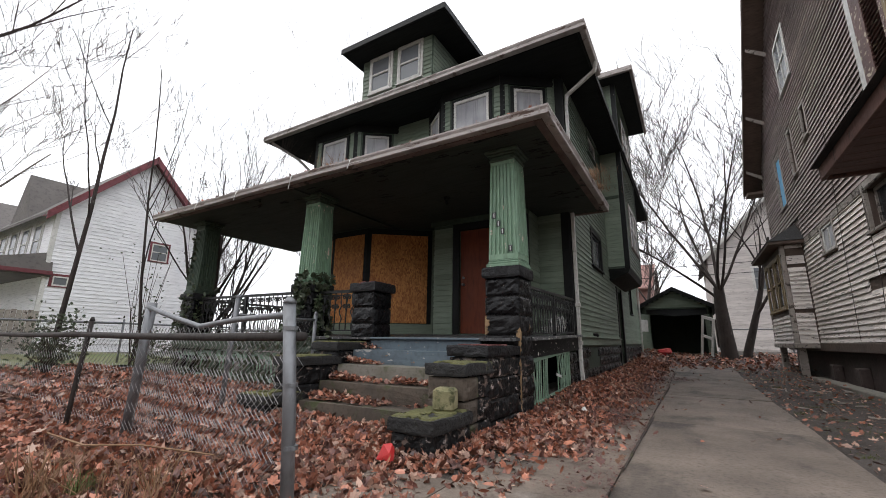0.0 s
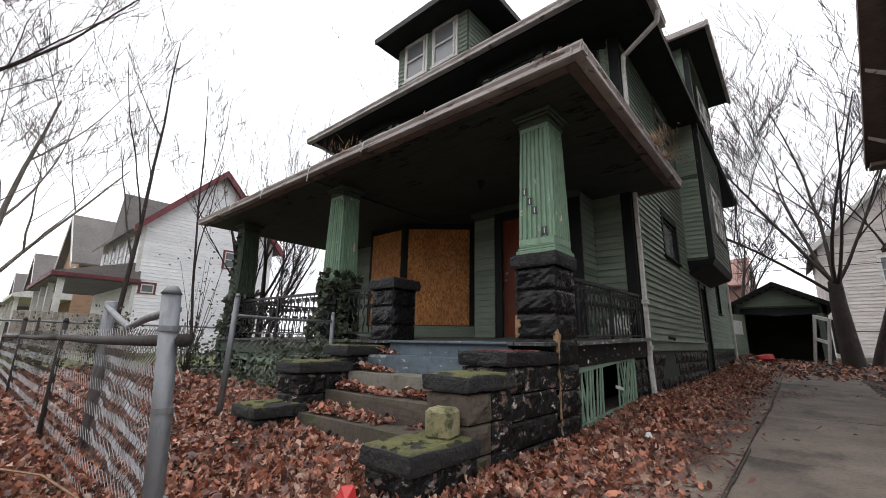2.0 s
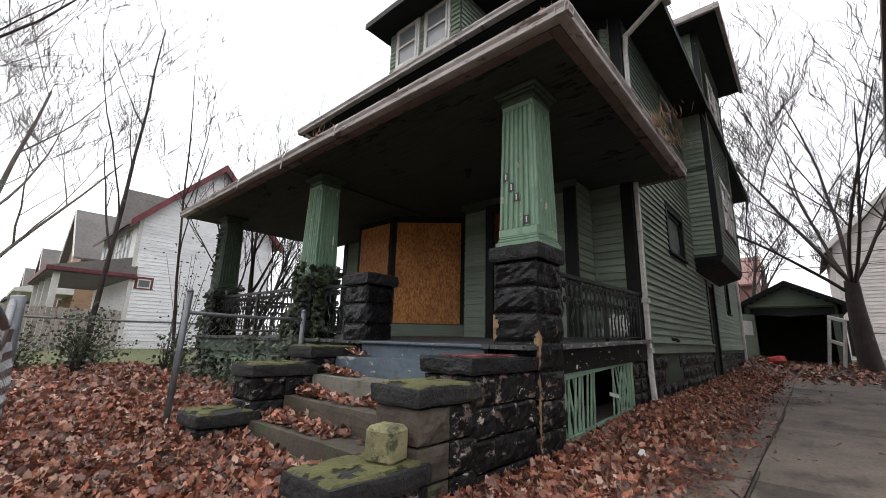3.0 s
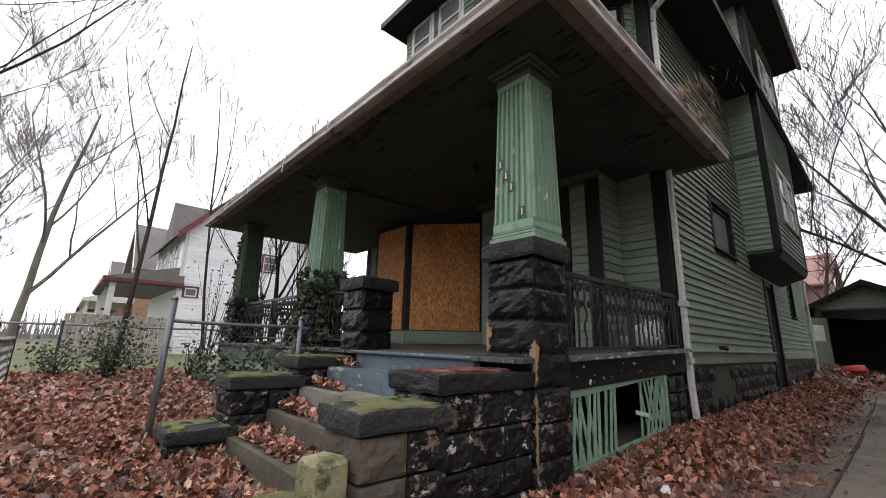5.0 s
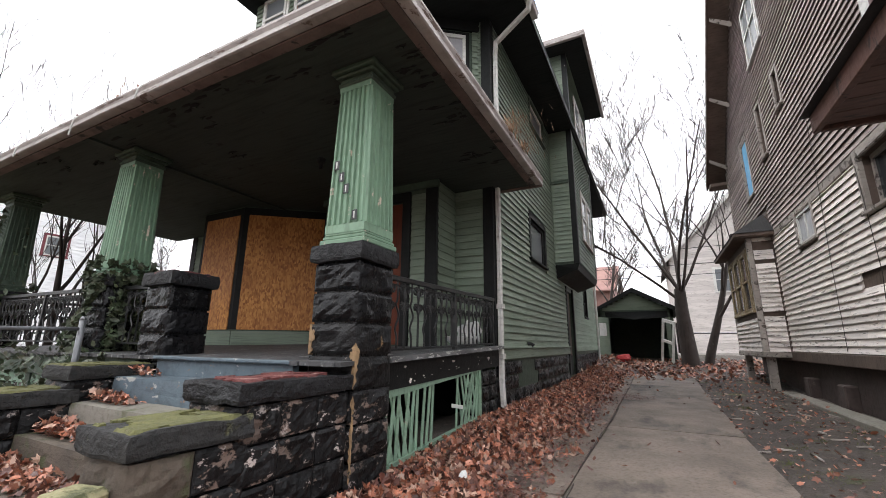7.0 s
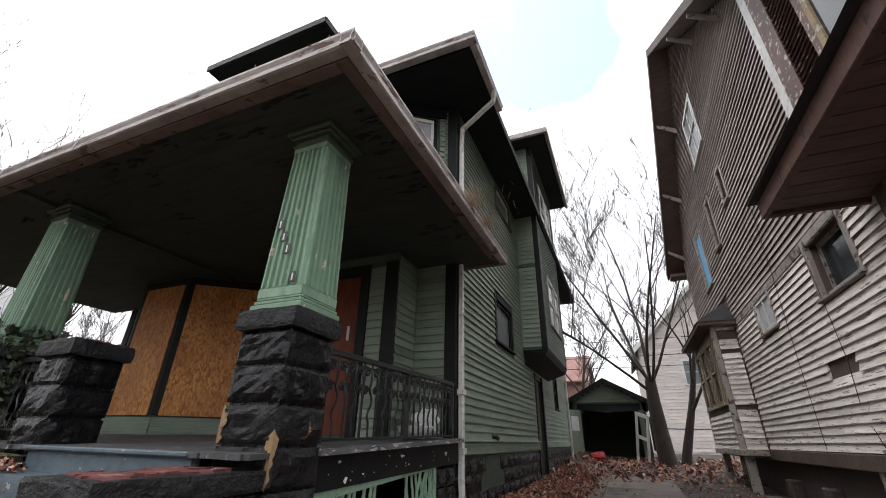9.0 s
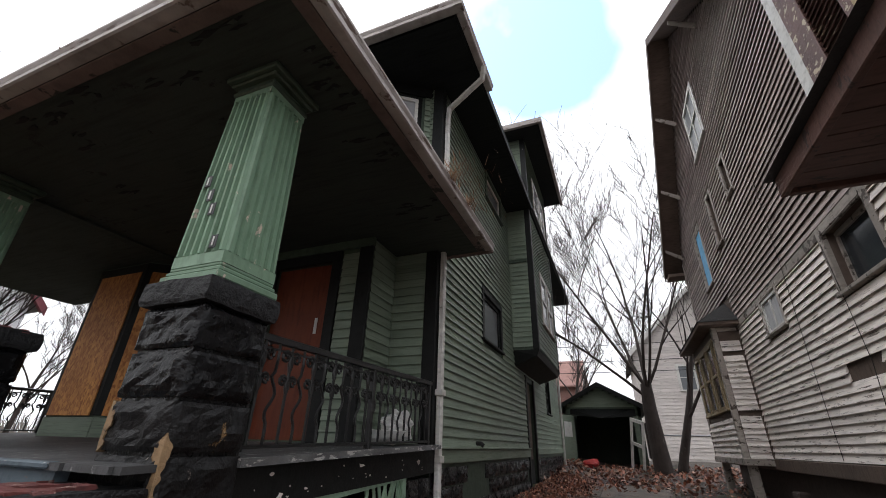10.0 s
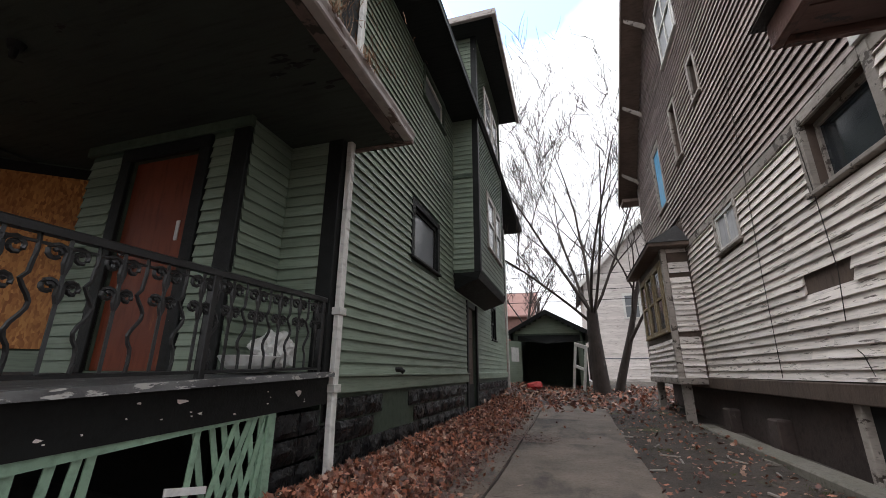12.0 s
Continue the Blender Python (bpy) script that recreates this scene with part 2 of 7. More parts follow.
    "leaf": material("fallen_brown_leaf", (0.32, 0.115, 0.062), (0.2, 0.072, 0.043), 0.55, (25, 25, 25), 9.0, (0.4, 0.26, 0.2), 0.58, (14, 14, 14), 0.2, 60, vary=0.55, island=True, soft=0.1),
    "leaf_pale": material("bleached_tan_leaf", (0.42, 0.26, 0.19), (0.3, 0.17, 0.12), 0.55, (25, 25, 25), 9.0, (0.5, 0.36, 0.28), 0.58, (14, 14, 14), 0.2, 60, vary=0.4, island=True, soft=0.1),
    "leaf_dark": material("rotting_dark_leaf", (0.12, 0.046, 0.033), (0.07, 0.03, 0.024), 0.45, (25, 25, 25), 9.0, (0.2, 0.085, 0.05), 0.58, (14, 14, 14), 0.2, 60, vary=0.5, island=True, soft=0.1),
    "pale_far": material("far_pale_clapboard", (0.62, 0.57, 0.54), (0.52, 0.47, 0.44), 0.7, (2, 2, 16), 0.5, (0.35, 0.31, 0.28), 0.62, (2, 2, 9), 0.1, vary=0.08),
    "bark": material("dark_grey_brown_bark", (0.05, 0.037, 0.032), (0.028, 0.021, 0.018), 0.9, (16, 16, 4), 2.0, (0.15, 0.14, 0.125), 0.62, (4, 4, 2), 0.9, 30, soft=0.1),
    "ivy": material("dull_green_ivy_leaf", (0.036, 0.058, 0.026), (0.06, 0.062, 0.035), 0.5, (30, 30, 30), 6.0, (0.12, 0.1, 0.06), 0.64, (9, 9, 9), 0.2, 60, vary=0.4, island=True),
    "straw": material("dry_straw_weed", (0.24, 0.14, 0.075), (0.17, 0.09, 0.045), 0.8, (30, 30, 30), 5.0, bump=0, vary=0.35, island=True),
    "galv": material("galvanised_steel", (0.22, 0.228, 0.24), (0.16, 0.165, 0.172), 0.5, (30, 30, 9), 4.0, (0.16, 0.11, 0.08), 0.72, (9, 9, 5), 0.15, 70, metal=0.55),
    "wire": material("dull_galvanised_wire", (0.33, 0.33, 0.34), (0.22, 0.21, 0.2), 0.55, (30, 30, 30), 2.0, bump=0, metal=0.4),
    "rust": material("rusty_pipe", (0.05, 0.042, 0.038), (0.032, 0.027, 0.025), 0.8, (30, 30, 10), 4.0, (0.2, 0.19, 0.18), 0.72, (8, 8, 8), 0.3, 70, metal=0.2),
    "iron": material("black_painted_wrought_iron", (0.009, 0.0095, 0.01), (0.006, 0.006, 0.0065), 0.42, (40, 40, 40), 5.0, (0.11, 0.06, 0.035), 0.74, (12, 12, 12), 0.2, 80),
    "bark_pale": material("pale_grey_bark", (0.24, 0.215, 0.19), (0.16, 0.14, 0.125), 0.9, (16, 16, 4), 2.0, bump=0.5, bump_scale=30),
    # near-black: for black parts, and for openings whose darkness is in the colour
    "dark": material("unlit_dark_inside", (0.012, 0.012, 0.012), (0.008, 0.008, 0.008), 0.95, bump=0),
    "plate": material("black_number_plate", (0.015, 0.015, 0.016), (0.01, 0.01, 0.011), 0.35, bump=0),
    "pale": material("pale_plastic", (0.7, 0.7, 0.68), (0.55, 0.55, 0.53), 0.4, bump=0.1),
    "red": material("faded_red_plastic", (0.5, 0.03, 0.03), (0.36, 0.025, 0.025), 0.45, bump=0.1),
    "brickred": material("far_red_brick", (0.25, 0.14, 0.12), (0.19, 0.105, 0.09), 0.9, (4, 4, 12), 0.6, bump=0.2),
    "tan": material("far_tan_siding", (0.42, 0.27, 0.17), (0.33, 0.2, 0.13), 0.8, (2, 2, 14), 0.5, bump=0.1),
    "greyroof": material("far_grey_brown_roof", (0.15, 0.135, 0.125), (0.11, 0.1, 0.095), 0.9, (6, 6, 6), 0.6, bump=0.3),
    "asphalt": material("grey_street_asphalt", (0.07, 0.07, 0.072), (0.05, 0.05, 0.052), 0.9, (20, 20, 20), 0.5, bump=0.4),
    "curtain": material("grimy_pale_curtain", (0.45, 0.45, 0.47), (0.3, 0.3, 0.32), 0.8, (14, 14, 1), 1.5, bump=0.3, bump_scale=9),
}


def flake_board(name, light, mid, deep):
    """Pressed wood strands: stretched cells of differing tone with dark rims."""
    m = bpy.data.materials.new(name)
    m.use_nodes = True
    n, l = m.node_tree.nodes, m.node_tree.links
    p, geo, mp = n["Principled BSDF"], n.new("ShaderNodeNewGeometry"), n.new("ShaderNodeMapping")
    mp.inputs["Scale"].default_value = (44, 44, 20)
    v, big, ramp, mx = n.new("ShaderNodeTexVoronoi"), n.new("ShaderNodeTexNoise"), n.new("ShaderNodeValToRGB"), n.new("ShaderNodeMix")
    l.new(geo.outputs["Position"], mp.inputs["Vector"]), l.new(mp.outputs[0], v.inputs["Vector"])
    v.inputs["Scale"].default_value = 1.0
    sep = n.new("ShaderNodeSeparateColor")
    l.new(v.outputs["Color"], sep.inputs[0]), l.new(sep.outputs[0], ramp.inputs["Fac"])
    e = ramp.color_ramp.elements
    e[0].color, e[1].color = (*deep, 1), (*light, 1)
    c = e.new(0.45)
    c.color = (*mid, 1)
    l.new(geo.outputs["Position"], big.inputs["Vector"])
    big.inputs["Scale"].default_value, big.inputs["Detail"].default_value = 1.8, 6
    r = n.new("ShaderNodeMapRange")
    r.inputs["From Min"].default_value, r.inputs["From Max"].default_value, r.inputs["To Max"].default_value = 0.4, 0.75, 0.8
    l.new(big.outputs["Fac"], r.inputs["Value"])
    mx.data_type = "RGBA"
    l.new(r.outputs["Result"], mx.inputs["Factor"]), l.new(ramp.outputs["Color"], mx.inputs["A"])
    mx.inputs["B"].default_value = (*deep, 1)
    l.new(mx.outputs["Result"], p.inputs["Base Color"])
    p.inputs["Roughness"].default_value = 0.6
    b = n.new("ShaderNodeBump")
    b.inputs["Strength"].default_value, b.inputs["Distance"].default_value = 0.3, 0.004
    l.new(v.outputs["Distance"], b.inputs["Height"]), l.new(b.outputs["Normal"], p.inputs["Normal"])
    return m


M["moss"] = material("yellow_green_moss", (0.135, 0.13, 0.045), (0.075, 0.076, 0.03), 0.95, (40, 40, 40), 6.0, (0.2, 0.18, 0.11), 0.6, (12, 12, 12), 1.0, 90, soft=0.1)
M["red_paint"] = material("faded_red_paint_skin", (0.17, 0.045, 0.04), (0.1, 0.03, 0.028), 0.6, (20, 20, 20), 5.0, (0.3, 0.2, 0.17), 0.6, (9, 9, 9), 0.5, 60)
M["slate_black"] = material("sooty_black_shingles", (0.022, 0.021, 0.021), (0.014, 0.013, 0.013), 0.85, (25, 25, 25), 2.0, (0.06, 0.055, 0.05), 0.66, (7, 7, 7), 0.7, 60)
M["eave_brown"] = material("rotting_brown_eave_board", (0.17, 0.12, 0.105), (0.095, 0.066, 0.058), 0.75, (5, 5, 20), 2.2, (0.03, 0.024, 0.021), 0.58, (4, 4, 9), 0.5, 40)
M["stone_bare"] = material("ochre_stone_under_black_paint", (0.011, 0.0105, 0.011), (0.0065, 0.0065, 0.007), 0.45, (20, 20, 20), 3.0, (0.3, 0.19, 0.09), 0.645, (4.5, 4.5, 3.2), 0.6, 9, vary=0.2, wear2=(0.42, 0.36, 0.32), wear2_at=0.66, spec=0.26, relief=0.05)
M["plywood"] = flake_board("orange_flake_board", (0.68, 0.32, 0.085), (0.52, 0.21, 0.05), (0.29, 0.095, 0.02))
M["glass"] = glass_material("dirty_dark_window_glass")
M["glass_pale"] = glass_material("pale_reflecting_window_glass", (0.16, 0.17, 0.18), 0.12)

# ---------------- building helpers ----------------
LOC = {}


def thing(name, loc, label, category, group="", kind=""):
    """An empty at a thing's base, to parent its parts."""
    ob = new(name)
    ob.location, ob.empty_display_size = loc, 0.1
    LOC[ob.name] = Vector(loc)
    return tagged(ob, label, category, group, kind)


def attach(ob, parent):
    if parent is not None:
        ob.parent = parent
        ob.matrix_parent_inverse = Matrix.Translation(-LOC.get(parent.name, Vector()))
    return ob


def mesh_of(name, bm, mat, smooth=False):
    me = bpy.data.meshes.new(name)
    bm.normal_update()
    bm.to_mesh(me)
    bm.free()
    me.materials.append(M[mat] if isinstance(mat, str) else mat)
    if smooth:
        for f in me.polygons:
            f.use_smooth = True
    return me


def part(name, bm, mat, parent=None, label="", smooth=False):
    ob = attach(new(name, mesh_of(name, bm, mat, smooth)), parent)
    return tagged(ob, label) if label else ob


def single(name, bm, mat, label, category, group="", kind="", smooth=False):
    """A top-level thing of one mesh."""
    return tagged(part(name, bm, mat, None, "", smooth), label, category, group, kind)


def raw(name, verts, faces, mat, parent=None, smooth=False):
    me = bpy.data.meshes.new(name)
    me.from_pydata([tuple(map(float, v)) for v in verts], [], faces)
    me.update()
    me.materials.append(M[mat])
    if smooth:
        me.polygons.foreach_set("use_smooth", [True] * len(me.polygons))
    return attach(new(name, me), parent)


def box(bm, x0, x1, y0, y1, z0, z1, bevel=0.0, m=None):
    r = bmesh.ops.create_cube(bm, size=1)["verts"]
    t = Matrix.Translation(((x0 + x1) / 2, (y0 + y1) / 2, (z0 + z1) / 2)) @ Matrix.Diagonal((abs(x1 - x0), abs(y1 - y0), abs(z1 - z0), 1))
    bmesh.ops.transform(bm, matrix=(m @ t) if m else t, verts=r)
    if bevel:
        es = list({e for v in r for e in v.link_edges})
        bmesh.ops.bevel(bm, geom=es, offset=bevel, segments=1, affect="EDGES")
    return bm


def bm_box(*a, bevel=0.0, m=None):
    return box(bmesh.new(), *a, bevel=bevel, m=m)


def prism(bm, pts, z0, z1):
    """Upright prism on a plan outline."""
    lo = [bm.verts.new((x, y, z0)) for x, y in pts]
    hi = [bm.verts.new((x, y, z1)) for x, y in pts]
    bm.faces.new(lo[::-1]), bm.faces.new(hi)
    for i in range(len(pts)):
        j = (i + 1) % len(pts)
        bm.faces.new((lo[i], lo[j], hi[j], hi[i]))
    return bm


def hull(bm, pts):
    vs = [bm.verts.new(p) for p in pts]
    bmesh.ops.convex_hull(bm, input=vs)
    return bm


def tube(bm, pts, r, sides=6, r_end=None, cap=True):
    """A round bar along a line of points."""
    pts = [Vector(p) for p in pts]
    rings = []
    up = Vector((0.31, 0.17, 0.93)).normalized()
    for i, p in enumerate(pts):
        d = (pts[min(i + 1, len(pts) - 1)] - pts[max(i - 1, 0)]).normalized()
        a = d.cross(up if abs(d.dot(up)) < 0.95 else Vector((1, 0, 0))).normalized()
        b = d.cross(a)
        rr = r if r_end is None else r + (r_end - r) * i / max(1, len(pts) - 1)
        rings.append([bm.verts.new(p + (a * math.cos(2 * math.pi * k / sides) + b * math.sin(2 * math.pi * k / sides)) * rr) for k in range(sides)])
    for q, s in zip(rings, rings[1:]):
        for k in range(sides):
            bm.faces.new((q[k], q[(k + 1) % sides], s[(k + 1) % sides], s[k]))
    if cap:
        bm.faces.new(rings[0][::-1]), bm.faces.new(rings[-1])
    return bm


def smoothstep(a, b, x):
    t = max(0.0, min(1.0, (x - a) / (b - a)))
    return t * t * (3 - 2 * t)


# a frame of a wall: u runs along it, n out of it
class Plane:
    def __init__(self, x0, y0, x1, y1):
        self.o, self.u = Vector((x0, y0, 0)), Vector((x1 - x0, y1 - y0, 0))
        self.length = self.u.length
        self.u.normalize()
        self.n = Vector((self.u.y, -self.u.x, 0))
        self.m = Matrix(((self.u.x, self.n.x, 0, x0), (self.u.y, self.n.y, 0, y0), (0, 0, 1, 0), (0, 0, 0, 1)))


CLAP = {}


def clap_mesh(mat, exposure):
    """One lapped board, 1 m long, its butt edge proud."""
    key = (mat, exposure)
    if key not in CLAP:
        bm = bmesh.new()
        e = exposure
        b = 0.034 if mat in ("cream", "brown_siding") else 0.03
        prof = [(0.001, e + 0.016), (0.003, e + 0.016), (b, 0.002), (b - 0.004, 0.0), (0.001, 0.03)]
        a = [bm.verts.new((0, n, z)) for n, z in prof]
        b = [bm.verts.new((1, n, z)) for n, z in prof]
        for i in range(5):
            j = (i + 1) % 5
            bm.faces.new((a[i], b[i], b[j], a[j]))
        bm.faces.new(a), bm.faces.new(b[::-1])
        bmesh.ops.recalc_face_normals(bm, faces=bm.faces)
        CLAP[key] = mesh_of("clapboard", bm, mat)
    return CLAP[key]


def clapboards(parent, plane, u0, u1, z0, z1, exposure, mat, holes=(), top=None, sag=0.0, rng=None, missing=0.0, split=0.0):
    """Rows of lapped boards between z0 and z1, cut round the holes (u0, u1, z0, z1); top(z) narrows a gable."""
    rng = rng or random.Random(5)
    z, mesh = z0, clap_mesh(mat, exposure)
    while z < z1 - 0.02:
        lo, hi = (u0, u1) if top is None else top(z + exposure / 2, u0, u1)
        spans = [(lo, hi)]
        for a, b, c, d in holes:
            if c < z + exposure * 0.7 and d > z + exposure * 0.3:
                spans = [s for p, q in spans for s in ((p, min(q, a)), (max(p, b), q)) if s[1] - s[0] > 0.03]
        cut = []
        for p, q in spans:
            while split and q - p > split * 1.5:
                c = p + split * rng.uniform(0.7, 1.3)
                cut.append((p, c - 0.003))
                p = c
            cut.append((p, q))
        for p, q in cut:
            if q - p < 0.03 or rng.random() < missing:
                continue
            ob = new("clapboard", mesh)
            s = min(1.0, (z1 - z) / exposure) if z + exposure > z1 else 1.0
            ob.matrix_basis = plane.m @ Matrix.Translation((p, 0.001 + rng.uniform(0, 0.002), z)) @ Matrix.Rotation(rng.uniform(-1, 1) * sag / max(0.5, q - p), 4, "Y") @ Matrix.Diagonal((q - p, 1 + rng.uniform(0, sag * 30), s, 1))
            attach(ob, parent)
        z += exposure


def window(parent, plane, u0, u1, z0, z1, frame_mat, glass="glass", trim=0.11, sash=0.045, rails=1, mullion=0, name="window", back=None, deep=0.06):
    """A window: casing, sill, sashes and panes. u0..z1 is the sash opening."""
    m = plane.m
    fr = bmesh.new()
    for a, b, c, d in ((u0 - trim, u0, z0 - trim * 0.4, z1 + trim), (u1, u1 + trim, z0 - trim * 0.4, z1 + trim), (u0, u1, z1, z1 + trim)):
        box(fr, a, b, -0.02, 0.038, c, d, 0.004, m)
    w = part(name, fr, frame_mat[0], parent)
    part("sill", bm_box(u0 - trim - 0.02, u1 + trim + 0.02, -0.02, 0.07, z0 - trim * 0.4 - 0.045, z0 - trim * 0.4 - 0.002, bevel=0.006, m=m), frame_mat[0], w)
    s = bmesh.new()
    zz = [z0 - trim * 0.4] + [z0 + (z1 - z0) * (k + 1) / (rails + 1) for k in range(rails)] + [z1]
    box(s, u0, u0 + sash, -deep, -deep + 0.04, zz[0], z1, 0, m), box(s, u1 - sash, u1, -deep, -deep + 0.04, zz[0], z1, 0, m)
    for i, z in enumerate(zz):
        t = sash if i not in (0, len(zz) - 1) else sash * 1.3
        a = z if i == 0 else (z - t if i == len(zz) - 1 else z - t / 2)
        box(s, u0 + sash, u1 - sash, -deep, -deep + 0.036 + 0.006 * i, a, a + t, 0, m)
    for k in range(mullion):
        u = u0 + (u1 - u0) * (k + 1) / (mullion + 1)
        box(s, u - sash / 2, u + sash / 2, -deep, -deep + 0.032, zz[0] + sash, z1 - sash, 0, m)
    part("sash", s, frame_mat[1], w)
    for a, b in zip(zz, zz[1:]):
        part("pane", bm_box(u0 + 0.01, u1 - 0.01, -deep + 0.008, -deep + 0.014, a + 0.01, b - 0.005, m=m), glass, w)
    return w


def wall_block(name, parent, plane, u0, u1, z0, z1, thick, mat, holes=()):
    """A wall with real openings, as one mesh of slabs round the holes."""
    bm = bmesh.new()
    us = sorted({u0, u1, *(h[0] for h in holes), *(h[1] for h in holes)})
    zs = sorted({z0, z1, *(h[2] for h in holes), *(h[3] for h in holes)})
    cells = {}
    for i in range(len(us) - 1):
        for k in range(len(zs) - 1):
            cu, cz = (us[i] + us[i + 1]) / 2, (zs[k] + zs[k + 1]) / 2
            if not any(a < cu < b and c < cz < d for a, b, c, d in holes):
                cells[i, k] = True
    vert = {}

    def v(i, k, s):
        if (i, k, s) not in vert:
            vert[i, k, s] = bm.verts.new(plane.m @ Vector((us[i], -thick * s, zs[k])))
        return vert[i, k, s]
    for i, k in cells:
        for s in (0, 1):
            f = [v(i, k, s), v(i + 1, k, s), v(i + 1, k + 1, s), v(i, k + 1, s)]
            bm.faces.new(f if s else f[::-1])
        for di, dk, a, b in ((-1, 0, (i, k), (i, k + 1)), (1, 0, (i + 1, k), (i + 1, k + 1)), (0, -1, (i, k), (i + 1, k)), (0, 1, (i, k + 1), (i + 1, k + 1))):
            if (i + di, k + dk) not in cells:
                bm.faces.new((v(*a, 0), v(*b, 0), v(*b, 1), v(*a, 1)))
    bmesh.ops.recalc_face_normals(bm, faces=bm.faces)
    return part(name, bm, mat, parent)


STONES = {}


def stone_mesh(mat, k, w, d, h, rough=0.017, inset=0.006, fine=False):
    """A rock-faced block about w x d x h with dressed margins."""
    key = (mat, k, round(w, 2), round(d, 2), round(h, 2), fine)
    if key not in STONES:
        bm = bmesh.new()
        rng = random.Random(k * 31 + 7)
        def side(ax, wide, off):
            if fine:
                cols, rows = [-0.5, -0.44, -0.33, -0.2, -0.05, 0.1, 0.24, 0.36, 0.45, 0.5], [0, 0.1, 0.24, 0.4, 0.58, 0.76, 0.9, 1]
            else:
                cols = [-0.5, -0.3, 0.02 + rng.uniform(-.1, .1), 0.3, 0.5]
                rows = [0, 0.24, 0.62 + rng.uniform(-.1, .1), 1]
            g = []
            for c in cols:
                for r in rows:
                    edge = c in (-0.5, 0.5) or r in (0, 1)
                    if fine and not edge:
                        q = Vector((c * wide * 8 + k * 5.3, r * h * 9 + ax * 3, off * 7))
                        o = off + rough * max(0.05, 0.75 + 1.3 * noise.noise(q) + 0.7 * noise.noise(q * 2.7)) * min(1, (0.5 - abs(c)) * 9, min(r, 1 - r) * 6)
                    else:
                        o = off + (-inset if edge else rng.uniform(0.1, 1.7) * rough)
                    p = Vector((c * (wide - 0.012), -o, 0.006 + r * (h - 0.012)))
                    g.append(bm.verts.new(Matrix.Rotation(ax, 3, "Z") @ p))
            nr = len(rows)
            for i in range(len(cols) - 1):
                for j in range(nr - 1):
                    a = i * nr + j
                    bm.faces.new((g[a], g[a + nr], g[a + nr + 1], g[a + 1]))
        side(0, w, d / 2), side(math.pi / 2, d, w / 2), side(math.pi, w, d / 2), side(-math.pi / 2, d, w / 2)
        bmesh.ops.remove_doubles(bm, verts=bm.verts, dist=0.009 if fine else 0.014)
        edges = [e for e in bm.edges if e.is_boundary]
        bmesh.ops.holes_fill(bm, edges=edges, sides=0)
        bmesh.ops.recalc_face_normals(bm, faces=bm.faces)
        STONES[key] = mesh_of("stone_block", bm, mat)
    return STONES[key]


def stone(parent, x0, x1, y0, y1, z0, z1, mat="stone", name="stone_block", k=None, fine=False):
    k = random.randrange(6) if k is None else k
    worn = mat != "stone"
    ob = new(name, stone_mesh(mat, k, x1 - x0, y1 - y0, z1 - z0, 0.02 if worn else 0.017, 0.001 if worn else 0.006, fine))
    ob.matrix_basis = Matrix.Translation(((x0 + x1) / 2, (y0 + y1) / 2, z0)) @ Matrix.Rotation(random.uniform(-0.012, 0.012), 4, "Z")
    return attach(ob, parent)


def slab(parent, x0, x1, y0, y1, z0, z1, mat, name="cap_stone", jag=0.012, seed=1):
    """A rough-edged flat stone."""
    bm = bmesh.new()
    rng = random.Random(seed)
    nx, ny = max(3, int((x1 - x0) / 0.09)), max(3, int((y1 - y0) / 0.09))
    box(bm, x0, x1, y0, y1, z0, z1)
    bmesh.ops.subdivide_edges(bm, edges=list(bm.edges), cuts=4, use_grid_fill=True)
    c = Vector(((x0 + x1) / 2, (y0 + y1) / 2, (z0 + z1) / 2))
    for v in bm.verts:
        q = v.co + Vector((seed * 3.1, 0, 0))
        edge = sum((abs(v.co.x - a) < 1e-4) for a in (x0, x1)) + sum((abs(v.co.y - a) < 1e-4) for a in (y0, y1)) + sum((abs(v.co.z - a) < 1e-4) for a in (z0, z1))
        v.co += noise.noise_vector(q * 7) * jag * 1.6 + noise.noise_vector(q * 21) * jag * 0.7
        if edge > 1:
            v.co += (c - v.co).normalized() * jag * (0.9 if edge == 2 else 1.8)
    return part(name, bm, mat, parent)


def growth(parent, x0, x1, y0, y1, z, mat, name, seed, bare=0.0):
    """A thin uneven skin of moss or paint on a flat stone, with gaps."""
    bm = bmesh.new()
    nx_, ny_ = max(6, int((x1 - x0) / 0.022)), max(6, int((y1 - y0) / 0.022))
    top_ = {}
    for i in range(nx_ + 1):
        for j in range(ny_ + 1):
            u, v = i / nx_, j / ny_
            x, y = x0 + (x1 - x0) * u, y0 + (y1 - y0) * v
            rim = min(u, 1 - u, v, 1 - v)
            n = noise.noise((x * 7 + seed, y * 7, seed)) + 0.5 * noise.noise((x * 19, y * 19, seed))
            top_[i, j] = (x, y, z + (0.011 if rim > 0.02 else -0.012) + 0.006 * noise.noise((x * 31, y * 31, seed)), n + min(0.35, rim * 2.2))
    made = {}
    for i in range(nx_):
        for j in range(ny_):
            q = [(i, j), (i + 1, j), (i + 1, j + 1), (i, j + 1)]
            if sum(top_[k][3] for k in q) / 4 > bare:
                for k in q:
                    if k not in made:
                        made[k] = bm.verts.new(top_[k][:3])
                bm.faces.new([made[k] for k in q])
    ext = bmesh.ops.extrude_face_region(bm, geom=list(bm.faces))
    bmesh.ops.translate(bm, verts=[g for g in ext["geom"] if isinstance(g, bmesh.types.BMVert)], vec=(0, 0, -0.018))
    bmesh.ops.recalc_face_normals(bm, faces=bm.faces)
    return part(name, bm, mat, parent)


random.seed(3)


